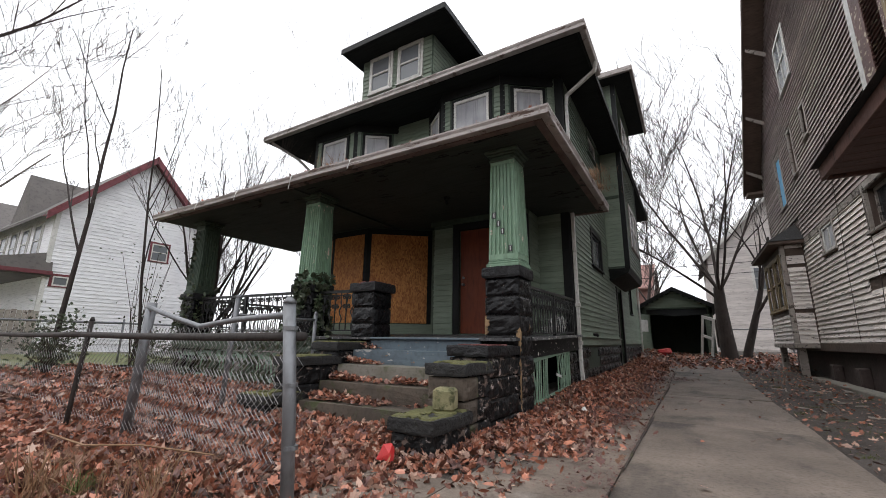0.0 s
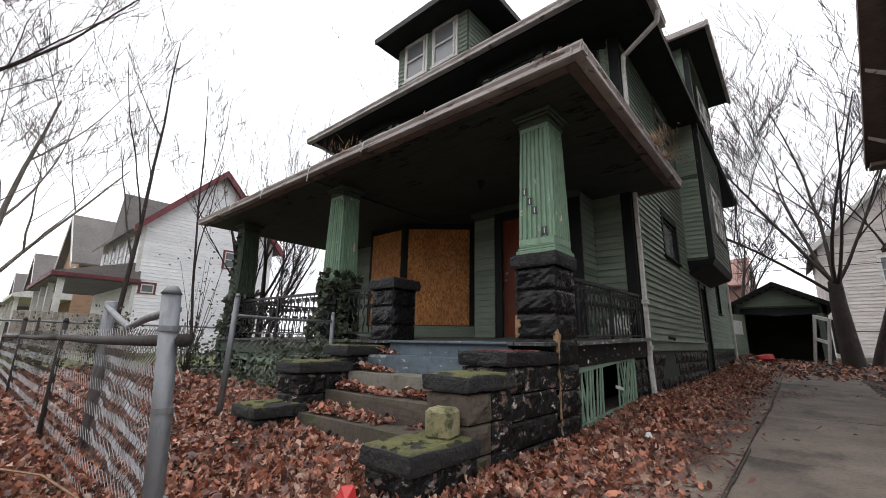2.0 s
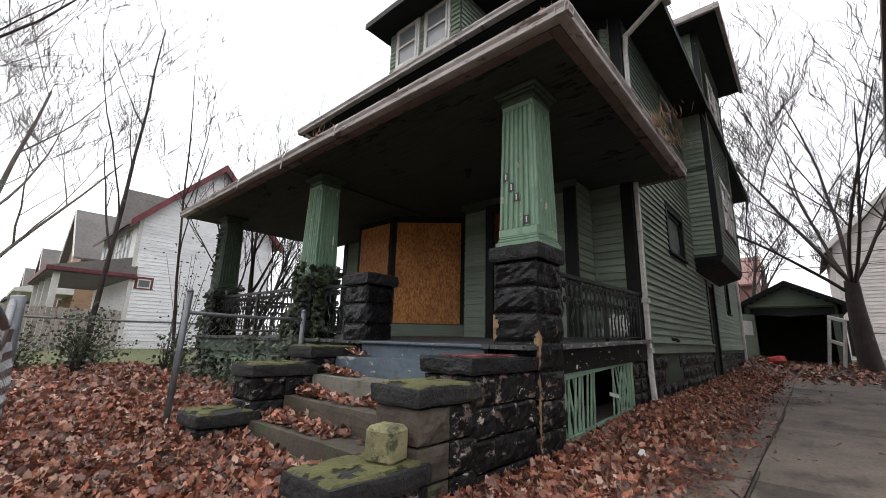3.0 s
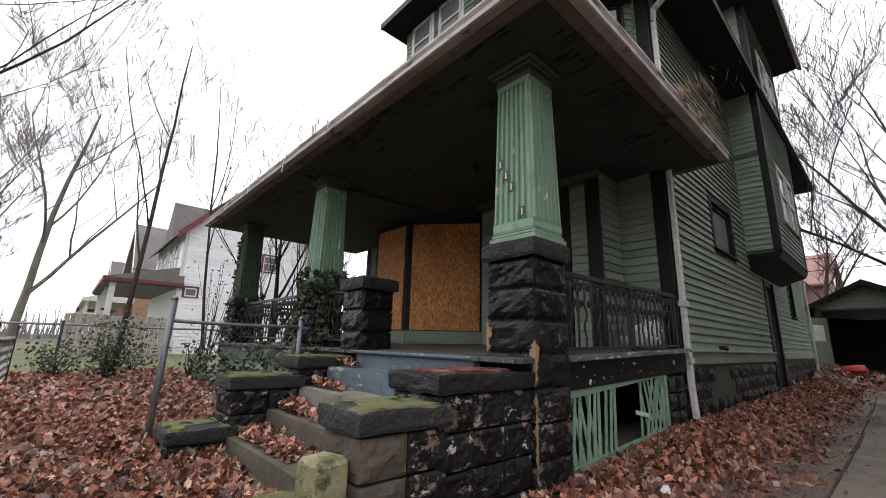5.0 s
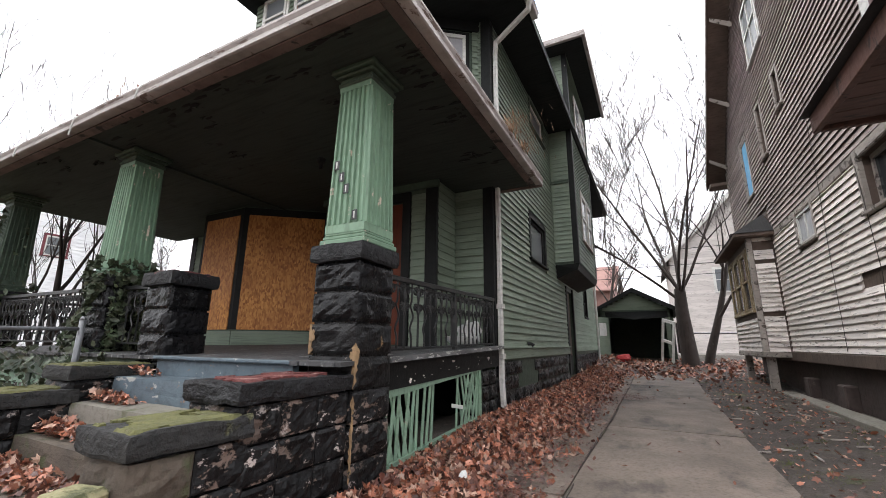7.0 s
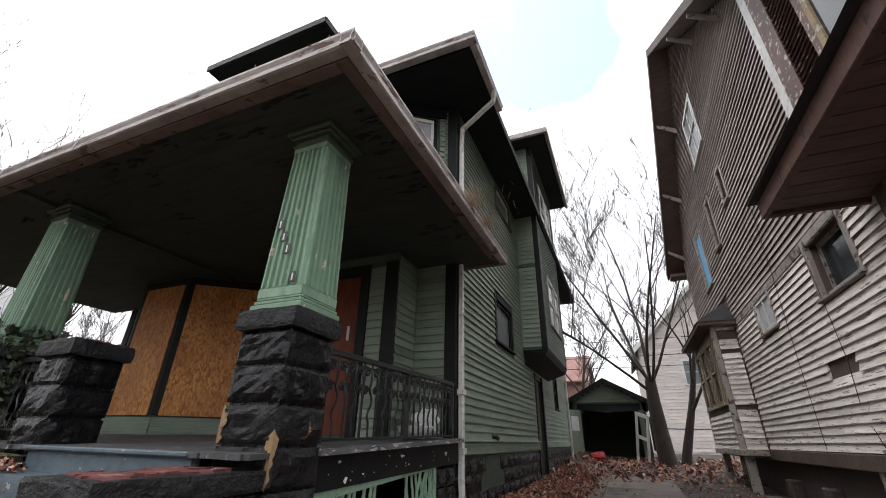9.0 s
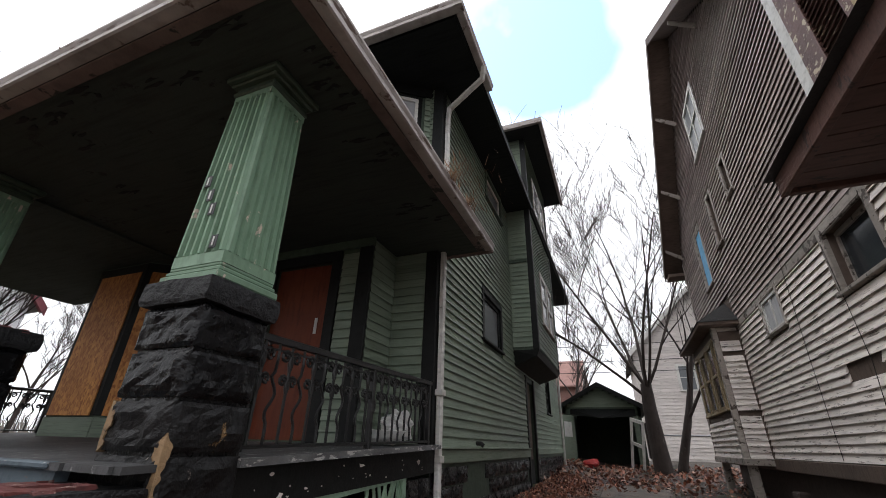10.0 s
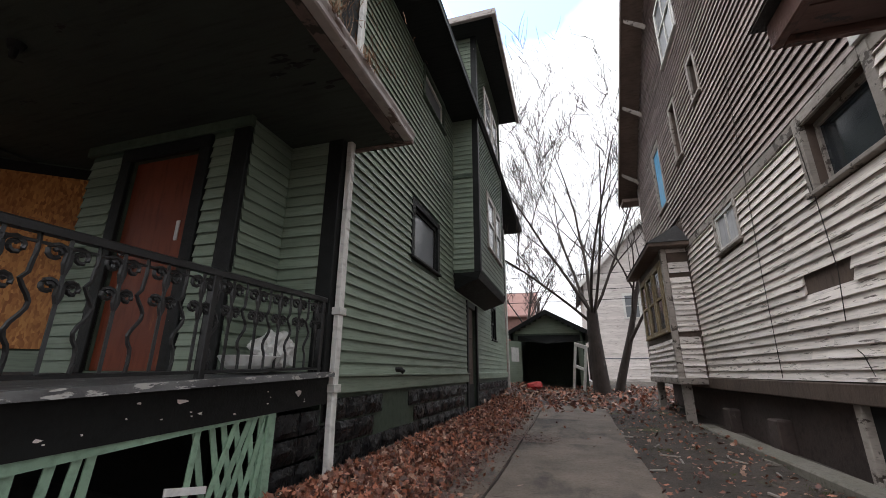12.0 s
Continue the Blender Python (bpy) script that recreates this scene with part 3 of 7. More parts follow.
# ---------------- ground ----------------
def ground_z(x, y):
    z = -0.03 + 0.0022 * max(0.0, min(14.0, y - 8)) ** 2
    z += 0.13 * smoothstep(-2.0, -7.5, x) * smoothstep(-2, 2, y)
    z += 0.15 * smoothstep(-0.75, -1.75, x) * smoothstep(-2.6, -2.2, x) * smoothstep(4.2, 7.6, y)
    z += 0.07 * smoothstep(1.3, 2.4, x)
    z += 0.03 * smoothstep(-1.2, -2.0, x) * smoothstep(2.2, 3.2, y)
    return z


def axis(lo, hi, near_lo, near_hi, step):
    a, v, s = [], near_lo, step
    while v > lo:
        a.append(v)
        s *= 1.45
        v -= s
    a = [lo] + a[::-1]
    v = near_lo + step
    while v < near_hi:
        a.append(v)
        v += step
    s = step
    while v < hi:
        a.append(v)
        s *= 1.45
        v += s
    return a + [hi]


gx, gy = axis(-900, 900, -14, 5, 0.25), axis(-900, 900, -3, 24, 0.25)
gv = [(x, y, ground_z(x, y) + 0.022 * noise.noise((x * 1.3, y * 1.3, 0)) * (1 if abs(x) < 15 else 0)) for y in gy for x in gx]
nx = len(gx)
ground = raw("ground", gv, [(j * nx + i, j * nx + i + 1, (j + 1) * nx + i + 1, (j + 1) * nx + i) for j in range(len(gy) - 1) for i in range(nx - 1)], "soil", smooth=True)
tagged(ground, "damp dark soil yard with leaf litter", "ground", kind="structure")

lxs, lys = [-60 + 2.0 * i for i in range(25)], [-14, -10, -7, -4, -2.4, -1.2, 0, 1, 2.2, 3.3, 4.5, 6, 8]
lawn = raw("lawn", [(x, y, ground_z(x, y) + 0.045) for y in lys for x in lxs],
           [(j * 25 + i, j * 25 + i + 1, (j + 1) * 25 + i + 1, (j + 1) * 25 + i) for j in range(12) for i in range(24)], "grass", smooth=True)
tagged(lawn, "patchy green winter lawn of the vacant lot", "lawn", kind="structure")

# street far off beyond the lawn
street = single("road", bm_box(-300, -13, -22, -14.2, -0.1, 0.03), "asphalt", "grey asphalt street along the front yards", "road", kind="structure")

# driveway of concrete slabs in two strips
driveway = thing("driveway", (0, 5, 0), "stained cracked concrete driveway slabs strewn with leaves", "driveway", kind="structure")


def drive_slab(x0, x1, y0, y1, seed):
    rng = random.Random(seed)
    n = 4
    bm = bmesh.new()
    tilt, lift = rng.uniform(-0.004, 0.004), rng.uniform(0.03, 0.04)
    top, low = [], []
    for j in range(n + 1):
        for i in range(n + 1):
            x, y = x0 + (x1 - x0) * i / n, y0 + (y1 - y0) * j / n
            if 0 < i < n or 0 < j < n:
                x += rng.uniform(-0.006, 0.006)
            e = 0.006 if (i in (0, n) or j in (0, n)) else 0
            zz = -0.03 + 0.0022 * max(0.0, min(14.0, y - 8)) ** 2 + lift + tilt * (x - x0)
            top.append(bm.verts.new((x, y, zz - e)))
    for j in range(n):
        for i in range(n):
            a = j * (n + 1) + i
            bm.faces.new((top[a], top[a + 1], top[a + n + 2], top[a + n + 1]))
    r = bmesh.ops.extrude_face_region(bm, geom=list(bm.faces))
    bmesh.ops.translate(bm, verts=[v for v in r["geom"] if isinstance(v, bmesh.types.BMVert)], vec=(0, 0, -0.13))
    bmesh.ops.recalc_face_normals(bm, faces=bm.faces)
    part("slab", bm, "concrete", driveway)


ys = [-9, -6.1, -3.2, -0.4, 2.55, 5.5, 8.4, 11.2, 14.0, 16.5]
for i, (a, b) in enumerate(zip(ys, ys[1:])):
    drive_slab(-1.35, -0.51, a, b - 0.012, i)
    drive_slab(-0.495, 0.92 + 0.012 * i, a, b - 0.012, i + 40)
for i, (a, b) in enumerate(zip(ys[1:5], ys[2:5])):
    drive_slab(-2.9 if b < 1 else -1.95, -1.365, a, b - 0.1, i + 80)


def patch(name, cx_, cy_, rx, ry, seed, label, mat="soil", lift=0.0):
    """A thin irregular smear of mud lying on the slabs."""
    bm = bmesh.new()
    n_ = 40
    zc = -0.03 + 0.0022 * max(0.0, min(14.0, cy_ - 8)) ** 2 + 0.044 + lift
    rim, lo = [], []
    for k in range(n_):
        a = 2 * math.pi * k / n_
        r_ = 1 + 0.45 * noise.noise((math.cos(a) * 1.6 + seed, math.sin(a) * 1.6, seed)) + 0.3 * noise.noise((math.cos(a) * 5, math.sin(a) * 5, seed * 2.0))
        rim.append(bm.verts.new((cx_ + rx * r_ * math.cos(a), cy_ + ry * r_ * math.sin(a), zc)))
        lo.append(bm.verts.new((cx_ + rx * r_ * 1.06 * math.cos(a), cy_ + ry * r_ * 1.06 * math.sin(a), zc - 0.03)))
    bm.faces.new(rim)
    for k in range(n_):
        j = (k + 1) % n_
        bm.faces.new((rim[k], lo[k], lo[j], rim[j]))
    bmesh.ops.recalc_face_normals(bm, faces=bm.faces)
    return single(name, bm, mat, label, "mud", "mud patches")


for k, yy in enumerate((2.2, 4.1, 5.2, 7.0, 8.1, 9.3, 11.6, 13.0)):
    patch("mud_patch", -0.503 + 0.01 * (k % 3), yy, 0.009, 0.55 + 0.15 * (k % 2), k * 1.7, "dirt packed in the driveway joint")
# low concrete ledge along the neighbour's wall
single("ledge", bm_box(2.36, 2.62, 7.0, 13.4, -0.1, 0.13, bevel=0.02), "curb", "mossy low concrete ledge along the foundation", "ledge", kind="structure")

# ---------------- the green house ----------------
X0, X1, YS, YN = -9.25, -1.87, 7.92, 19.4
SOFFIT = 6.45
house = thing("house", (-5.5, 13, 0), "derelict green clapboard house with boarded windows and stone base", "house")
east = Plane(X1, YS, X1, YN)          # u = y - YS, n = +x
south = Plane(X0, YS, X1, YS)         # u = x - X0, n = -y
west = Plane(X0, YN, X0, YS)
north = Plane(X1, YN, X0, YN)
EXP = 0.112

W1 = (2.14, 3.30, 2.72, 3.50)
W2 = (2.5, 3.66, 5.8, 6.35)
SIDE_DOOR = (5.60, 6.45, 0.25, 2.45)
W3 = (8.6, 9.2, 1.95, 2.85)
e_holes = (W1, W2, SIDE_DOOR, W3)
wall_e = wall_block("wall", house, east, 0, YN - YS, 0.75, SOFFIT, 0.2, "green_dark", e_holes)
grow = lambda h, t=0.1: (h[0] - t, h[1] + t, h[2] - t, h[3] + t)
clapboards(wall_e, east, 0.13, YN - YS - 0.12, 0.98, SOFFIT, EXP, "siding", [grow(W1), grow(W2), grow(SIDE_DOOR, 0.08), grow(W3, 0.08), (4.38, 7.75, 2.95, 7.0)], sag=0.004, rng=random.Random(1))
part("corner_board", bm_box(X1 - 0.14, X1 + 0.03, YS - 0.035, YS + 0.12, 0.75, SOFFIT - 0.02, bevel=0.006), "trim_dark", house, "black painted corner board")
part("water_table", bm_box(X1, X1 + 0.055, YS + 0.13, YS + 5.5, 0.80, 0.955, bevel=0.008), "siding", house)
part("drip_cap", bm_box(X1, X1 + 0.085, YS + 0.13, YS + 5.5, 0.957, 0.985, bevel=0.006), "siding", house)
part("water_table", bm_box(X1, X1 + 0.055, YS + 6.55, YN, 0.84, 0.99, bevel=0.008), "siding", house)
window(house, east, *W1, ("trim_dark", "trim_dark"), "glass_pale", rails=0, deep=0.05)
window(house, east, *W2, ("green_dark", "white"), "glass_pale", rails=0, deep=0.05, trim=0.09)
window(house, east, *W3, ("trim_dark", "trim_dark"), "glass", rails=1, trim=0.08)
sd = part("side_door", bm_box(5.6, 6.45, -0.12, -0.07, 0.2, 2.44, m=east.m), "brown_dark", house, "dark side door under the bay")
for a in (0.35, 1.05, 1.75):
    part("door_panel", bm_box(5.72, 6.33, -0.07, -0.055, a, a + 0.55, bevel=0.01, m=east.m), "brown_dark", sd)
part("door_casing", bm_box(5.48, 5.6, -0.02, 0.04, 0.2, 2.56, m=east.m), "trim_dark", house)
part("door_casing", bm_box(6.45, 6.57, -0.02, 0.04, 0.2, 2.56, m=east.m), "trim_dark", house)

# south wall behind the porch and between the upper bays
wall_s = wall_block("wall", house, south, 0, X1 - X0, 0.75, SOFFIT, 0.2, "green_dark", ())
clapboards(wall_s, south, X1 - X0 - 0.66, X1 - X0 - 0.14, 0.98, 3.4, EXP, "siding", rng=random.Random(2))
clapboards(wall_s, south, 0.1, X1 - X0 - 0.14, 4.55, SOFFIT, EXP, "siding", rng=random.Random(3))
clapboards(wall_s, south, 0.1, 1.05, 0.98, 3.4, EXP, "siding", rng=random.Random(4))
wall_block("wall", house, west, 0, YN - YS, 0.75, SOFFIT, 0.2, "siding")
wall_block("wall", house, north, 0, X1 - X0, 0.75, SOFFIT, 0.2, "siding")
part("corner_board", bm_box(X0 - 0.03, X0 + 0.14, YS - 0.035, YS + 0.12, 0.75, SOFFIT - 0.02, bevel=0.006), "trim_dark", house)

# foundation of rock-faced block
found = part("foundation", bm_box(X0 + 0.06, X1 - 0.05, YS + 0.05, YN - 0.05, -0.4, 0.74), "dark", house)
for r in range(4):
    z = -0.07 + r * 0.21
    y = YS + (0.02 if r % 2 else 0.24)
    if r % 2 == 0:
        stone(found, X1 - 0.19, X1 + 0.02, YS + 0.0, YS + 0.23, z, z + 0.203)
    while y < YN - 0.4:
        if not (SIDE_DOOR[0] - 0.3 < y + 0.2 - YS < SIDE_DOOR[1] + 0.2) and not (1.25 < y + 0.21 - YS < 2.15 and 0.2 < z < 0.7):
            stone(found, X1 - 0.19, X1 + 0.02, y + 0.003, y + 0.417, z, z + 0.203)
        y += 0.42
# near-black panel: the dark behind this opening is in its colour
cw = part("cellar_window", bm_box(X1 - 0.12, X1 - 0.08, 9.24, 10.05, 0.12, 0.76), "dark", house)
for a, b, c, d in ((9.2, 9.29, 0.1, 0.78), (9.98, 10.07, 0.1, 0.78), (9.29, 9.98, 0.66, 0.78), (9.29, 9.98, 0.1, 0.2), (9.6, 9.66, 0.2, 0.66)):
    part("cellar_frame", bm_box(X1 - 0.08, X1 - 0.02, a, b, c, d, bevel=0.004), "taupe_trim", cw)

# three-storey side bay
BX, BY0, BY1, BZ0, BZ1 = -1.31, 12.32, 15.6, 2.92, 8.72
bay = part("side_bay", bm_box(X1 - 0.3, BX, BY0, BY1, BZ0, BZ1), "green_dark", house)
b_s, b_e = Plane(X1 - 0.3, BY0, BX, BY0), Plane(BX, BY0, BX, BY1)
clapboards(bay, b_s, 0.3, 0.86 - 0.1, BZ0 + 0.06, BZ1, EXP, "siding", rng=random.Random(6), sag=0.006)
clapboards(bay, Plane(X1 - 3, BY0, BX, BY0), 0.2, 2.9, SOFFIT + 0.3, BZ1, EXP, "siding", rng=random.Random(6))
bwins = [(0.95, 1.75, 3.75, 5.0), (2.0, 2.7, 3.75, 5.0), (0.95, 1.75, 6.6, 7.9), (2.0, 2.7, 6.6, 7.9)]
clapboards(bay, b_e, 0.1, BY1 - BY0 - 0.1, BZ0 + 0.06, BZ1, EXP, "siding", [grow(h, 0.09) for h in bwins], rng=random.Random(7))
for h in bwins:
    window(bay, b_e, *h, ("taupe_trim", "white"), "glass_pale", rails=1, deep=-0.004, trim=0.09)
part("corner_board", bm_box(BX - 0.1, BX + 0.03, BY0 - 0.03, BY0 + 0.1, BZ0, BZ1, bevel=0.006), "trim_dark", bay)
part("corner_board", bm_box(BX - 0.1, BX + 0.03, BY1 - 0.1, BY1 + 0.03, BZ0, BZ1, bevel=0.006), "trim_dark", bay)
part("bay_belt", bm_box(X1, BX - 0.1, BY0 - 0.045, BY0, 5.0, 5.09, bevel=0.006), "green_dark", bay)
part("bay_floor", hull(bmesh.new(), [(X1, BY0 - 0.02, BZ0), (BX + 0.03, BY0 - 0.02, BZ0), (BX + 0.03, BY1 + 0.02, BZ0), (X1, BY1 + 0.02, BZ0), (X1, BY0 + 0.1, BZ0 - 0.33), (X1, BY1 - 0.1, BZ0 - 0.33), (BX - 0.03, BY0, BZ0 - 0.13), (BX - 0.03, BY1, BZ0 - 0.13)]), "trim_dark", bay)
wall_top = part("bay_upper", bm_box(X1 - 3.2, X1 - 0.28, BY0 + 0.002, BY1, SOFFIT + 0.2, BZ1), "green_dark", bay)
ex, ey0, ey1 = -0.76, 11.8, 16.1
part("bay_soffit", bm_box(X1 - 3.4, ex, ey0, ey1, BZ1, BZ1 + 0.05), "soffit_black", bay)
part("bay_fascia", bm_box(ex - 0.03, ex + 0.06, ey0 - 0.06, ey1 + 0.06, BZ1 - 0.04, BZ1 + 0.13, bevel=0.012), "fascia", bay)
part("bay_fascia", bm_box(X1 - 3.4, ex - 0.03, ey0 - 0.06, ey0 + 0.03, BZ1 - 0.04, BZ1 + 0.13, bevel=0.012), "fascia", bay)
part("bay_roof", hull(bmesh.new(), [(ex + 0.03, ey0 - 0.03, BZ1 + 0.1), (ex + 0.03, ey1 + 0.03, BZ1 + 0.1), (X1 - 3.4, ey0 - 0.03, BZ1 + 0.1), (X1 - 3.4, ey1 + 0.03, BZ1 + 0.1), (X1 - 0.9, 13.9, BZ1 + 1.2), (X1 - 3.4, 13.9, BZ1 + 1.2)]), "shingle", bay)

# main roof with deep eaves
RX0, RX1, RY0, RY1, RZ = -10.12, -1.2, 6.76, 20.6, 6.51
soffit = part("soffit", bm_box(RX0 + 0.05, RX1 - 0.05, RY0 + 0.05, RY1 - 0.05, SOFFIT, SOFFIT + 0.04), "soffit_black", house, "near-black roof soffit")
PITCH = 0.86
mid = (RX0 + RX1) / 2
top_z = RZ + 0.08 + (RX1 - mid) * PITCH
part("roof", hull(bmesh.new(), [(RX0, RY0, RZ), (RX1, RY0, RZ), (RX0, RY1, RZ), (RX1, RY1, RZ), (RX0, RY0, RZ + 0.08), (RX1, RY0, RZ + 0.08), (RX0, RY1, RZ + 0.08), (RX1, RY1, RZ + 0.08), (mid, RY0 + 4.5, top_z), (mid, RY1 - 4.5, top_z)]), "shingle", house, "dark asphalt shingle hip roof")


def gutter(parent, p, q, mat="fascia", size=0.12, name="gutter"):
    """An open half-round-fronted trough along an eave from p to q (outward is right of travel)."""
    p, q = Vector(p), Vector(q)
    u = (q - p).normalized()
    n = Vector((u.y, -u.x, 0))
    prof = [(0, 0), (0.0, 0.02), (0.72, 0.0), (0.86, 0.08), (0.84, 0.5), (1.0, 0.8), (1.0, 1.0), (0.93, 1.0), (0.9, 0.8), (0.76, 0.5), (0.78, 0.14), (0.06, 0.12), (0.06, 1.0), (0.0, 1.0)]
    bm = bmesh.new()
    rings = []
    steps = max(2, int((q - p).length / 0.6))
    for i in range(steps + 1):
        c = p.lerp(q, i / steps) + Vector((0, 0, 0.012 * noise.noise((i * 0.7, p.x, p.y)) if 0 < i < steps else 0))
        rings.append([bm.verts.new(c + n * a * size + Vector((0, 0, b * size))) for a, b in prof])
    for r, s in zip(rings, rings[1:]):
        for k in range(len(prof)):
            j = (k + 1) % len(prof)
            bm.faces.new((r[k], r[j], s[j], s[k]))
    bm.faces.new(rings[0]), bm.faces.new(rings[-1][::-1])
    bmesh.ops.recalc_face_normals(bm, faces=bm.faces)
    return part(name, bm, mat, parent)


gutter(house, (RX0 - 0.02, RY0, SOFFIT - 0.02), (RX1 + 0.12, RY0, SOFFIT - 0.02), size=0.14)
part("fascia", bm_box(RX1 - 0.05, RX1, RY0 + 0.02, BY0, SOFFIT - 0.02, RZ + 0.06, bevel=0.006), "trim_dark", house)
gutter(house, (RX1, RY0 - 0.13, SOFFIT - 0.016), (RX1, RY0 + 1.5, SOFFIT - 0.02), size=0.12)
part("fascia", bm_box(RX0, RX0 + 0.05, RY0 + 0.02, RY1, SOFFIT - 0.02, RZ + 0.06, bevel=0.006), "trim_dark", house)

# upper front bays, three-sided
def upper_bay(x0, x1, back):
    yf, z0, z1 = 7.27, 4.5, SOFFIT
    pts = [(back[0], YS + 0.01), (x0, yf), (x1, yf), (back[1], YS + 0.01)]
    b = part("front_bay", prism(bmesh.new(), pts, z0, z1), "green_dark", house)
    for (xa, ya), (xb, yb), win in ((pts[0], pts[1], 0.62), (pts[1], pts[2], 0.85), (pts[2], pts[3], 0.62)):
        pl = Plane(xa, ya, xb, yb)
        w = pl.length
        h = ((w - win) / 2, (w + win) / 2, 5.33, 6.13)
        clapboards(b, pl, 0.02, w - 0.02, z0, z1, EXP, "siding", [grow(h, 0.12)], rng=random.Random(8))
        window(b, pl, *h, ("trim_dark", "white"), "curtain", rails=0, deep=-0.012, trim=0.07, sash=0.05)
        part("bay_corner", bm_box(-0.05, 0.05, -0.03, 0.03, z0, z1, m=pl.m), "trim_dark", b)
        part("bay_frieze", bm_box(0, w, 0.0, 0.035, 6.24, z1 - 0.005, m=pl.m), "trim_dark", b)
    return b


upper_bay(-4.4, -2.95, (-5.2, -2.05))
upper_bay(-8.55, -7.1, (-9.2, -6.2))

# dormer
DX0, DX1, DY = -6.72, -4.56, 7.0
dorm = part("dormer", prism(bmesh.new(), [(DX0, DY), (DX1, DY), (DX1, 9.6), (DX0, 9.6)], 6.7, 8.02), "green_dark", house)
d_s, d_e = Plane(DX0, DY, DX1, DY), Plane(DX1, DY, DX1, 9.6)
dw = [(0.3, 0.93, 6.98, 8.0), (1.2, 1.83, 6.98, 8.0)]
clapboards(dorm, d_s, 0.02, DX1 - DX0 - 0.02, 6.75, 8.02, EXP, "siding", [grow(h, 0.07) for h in dw], rng=random.Random(9))
clapboards(dorm, d_e, 0.02, 2.5, 6.75, 8.02, EXP, "siding", rng=random.Random(10))
for h in dw:
    window(dorm, d_s, h[0], h[1], h[2], 7.93, ("white", "white"), "glass_pale", rails=1, deep=-0.02, trim=0.06, sash=0.05)
ddx0, ddx1, ddy = -6.98, -3.93, 6.45
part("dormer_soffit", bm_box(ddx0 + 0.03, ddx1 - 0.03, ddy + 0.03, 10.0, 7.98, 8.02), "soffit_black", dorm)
part("dormer_roof", hull(bmesh.new(), [(x, y, z) for x in (ddx0, ddx1) for y in (ddy, 10.4) for z in (7.99, 8.14)] + [(-5.53, 8.0, 9.05), (-5.53, 10.4, 9.05)]), "shingle", dorm)
part("dormer_fascia", bm_box(ddx0 - 0.02, ddx1 + 0.02, ddy - 0.03, ddy, 7.97, 8.13, bevel=0.008), "trim_dark", dorm)
part("dormer_fascia", bm_box(ddx1, ddx1 + 0.03, ddy, 9.0, 7.97, 8.13, bevel=0.008), "trim_dark", dorm)

# vestibule with the front door, and the boarded bay, under the porch
VX0, VX1, VY = -4.62, -2.5, 7.3
DECK = lambda y: 0.89 + 0.033 * (y - 4.56)
v_s, v_e, v_w = Plane(VX0, VY, VX1, VY), Plane(VX1, VY, VX1, YS), Plane(VX0, YS, VX0, VY)
DOOR = (0.64, 1.55, 1.0, 3.12)
vest = wall_block("vestibule", house, v_s, 0, VX1 - VX0, 0.9, 3.42, 0.15, "green_dark", (DOOR,))
part("vestibule_side", bm_box(VX1 - 0.12, VX1 - 0.001, VY + 0.15, YS, 0.9, 3.42), "green_dark", vest)
part("vestibule_side", bm_box(VX0 + 0.001, VX0 + 0.12, VY + 0.15, YS, 0.9, 3.42), "green_dark", vest)
clapboards(vest, v_s, 0.03, VX1 - VX0 - 0.17, 0.98, 3.2, EXP, "siding", [(DOOR[0] - 0.16, DOOR[1] + 0.16, 0, 3.25)], rng=random.Random(12))
clapboards(vest, v_e, 0.03, YS - VY, 0.98, 3.4, EXP, "siding", rng=random.Random(13))
part("corner_post", bm_box(VX1 - 0.17, VX1 + 0.025, VY - 0.03, VY + 0.02, 0.93, 3.38, bevel=0.008), "trim_dark", vest)
part("header", bm_box(VX0 - 0.05, VX1 + 0.05, VY - 0.05, VY + 0.01, 3.27, 3.4, bevel=0.01), "green_dark", vest)
dr = part("front_door", bm_box(*DOOR[:2], -0.09, -0.045, *DOOR[2:], bevel=0.004, m=v_s.m), "osb_red", vest, "boarded red-brown front door")
for a, b in ((DOOR[0] - 0.14, DOOR[0]), (DOOR[1], DOOR[1] + 0.14)):
    part("door_casing", bm_box(a, b, -0.02, 0.035, 0.98, 3.26, bevel=0.006, m=v_s.m), "trim_dark", vest)
part("door_casing", bm_box(DOOR[0] - 0.14, DOOR[1] + 0.14, -0.02, 0.04, 3.12, 3.265, bevel=0.006, m=v_s.m), "trim_dark", vest)
knob = tube(bmesh.new(), [v_s.m @ Vector((0.72, -0.045, 1.98)), v_s.m @ Vector((0.72, 0.0, 1.98)), v_s.m @ Vector((0.72, 0.02, 1.98))], 0.028, 10)
part("door_knob", knob, "galv", dr, "dull metal door knob", True)
part("deadbolt", tube(bmesh.new(), [v_s.m @ Vector((0.72, -0.045, 2.12)), v_s.m @ Vector((0.72, -0.02, 2.12))], 0.026, 10), "galv", dr)
part("hasp", bm_box(1.36, 1.4, -0.045, -0.035, 2.2, 2.4, m=v_s.m), "pale", dr)

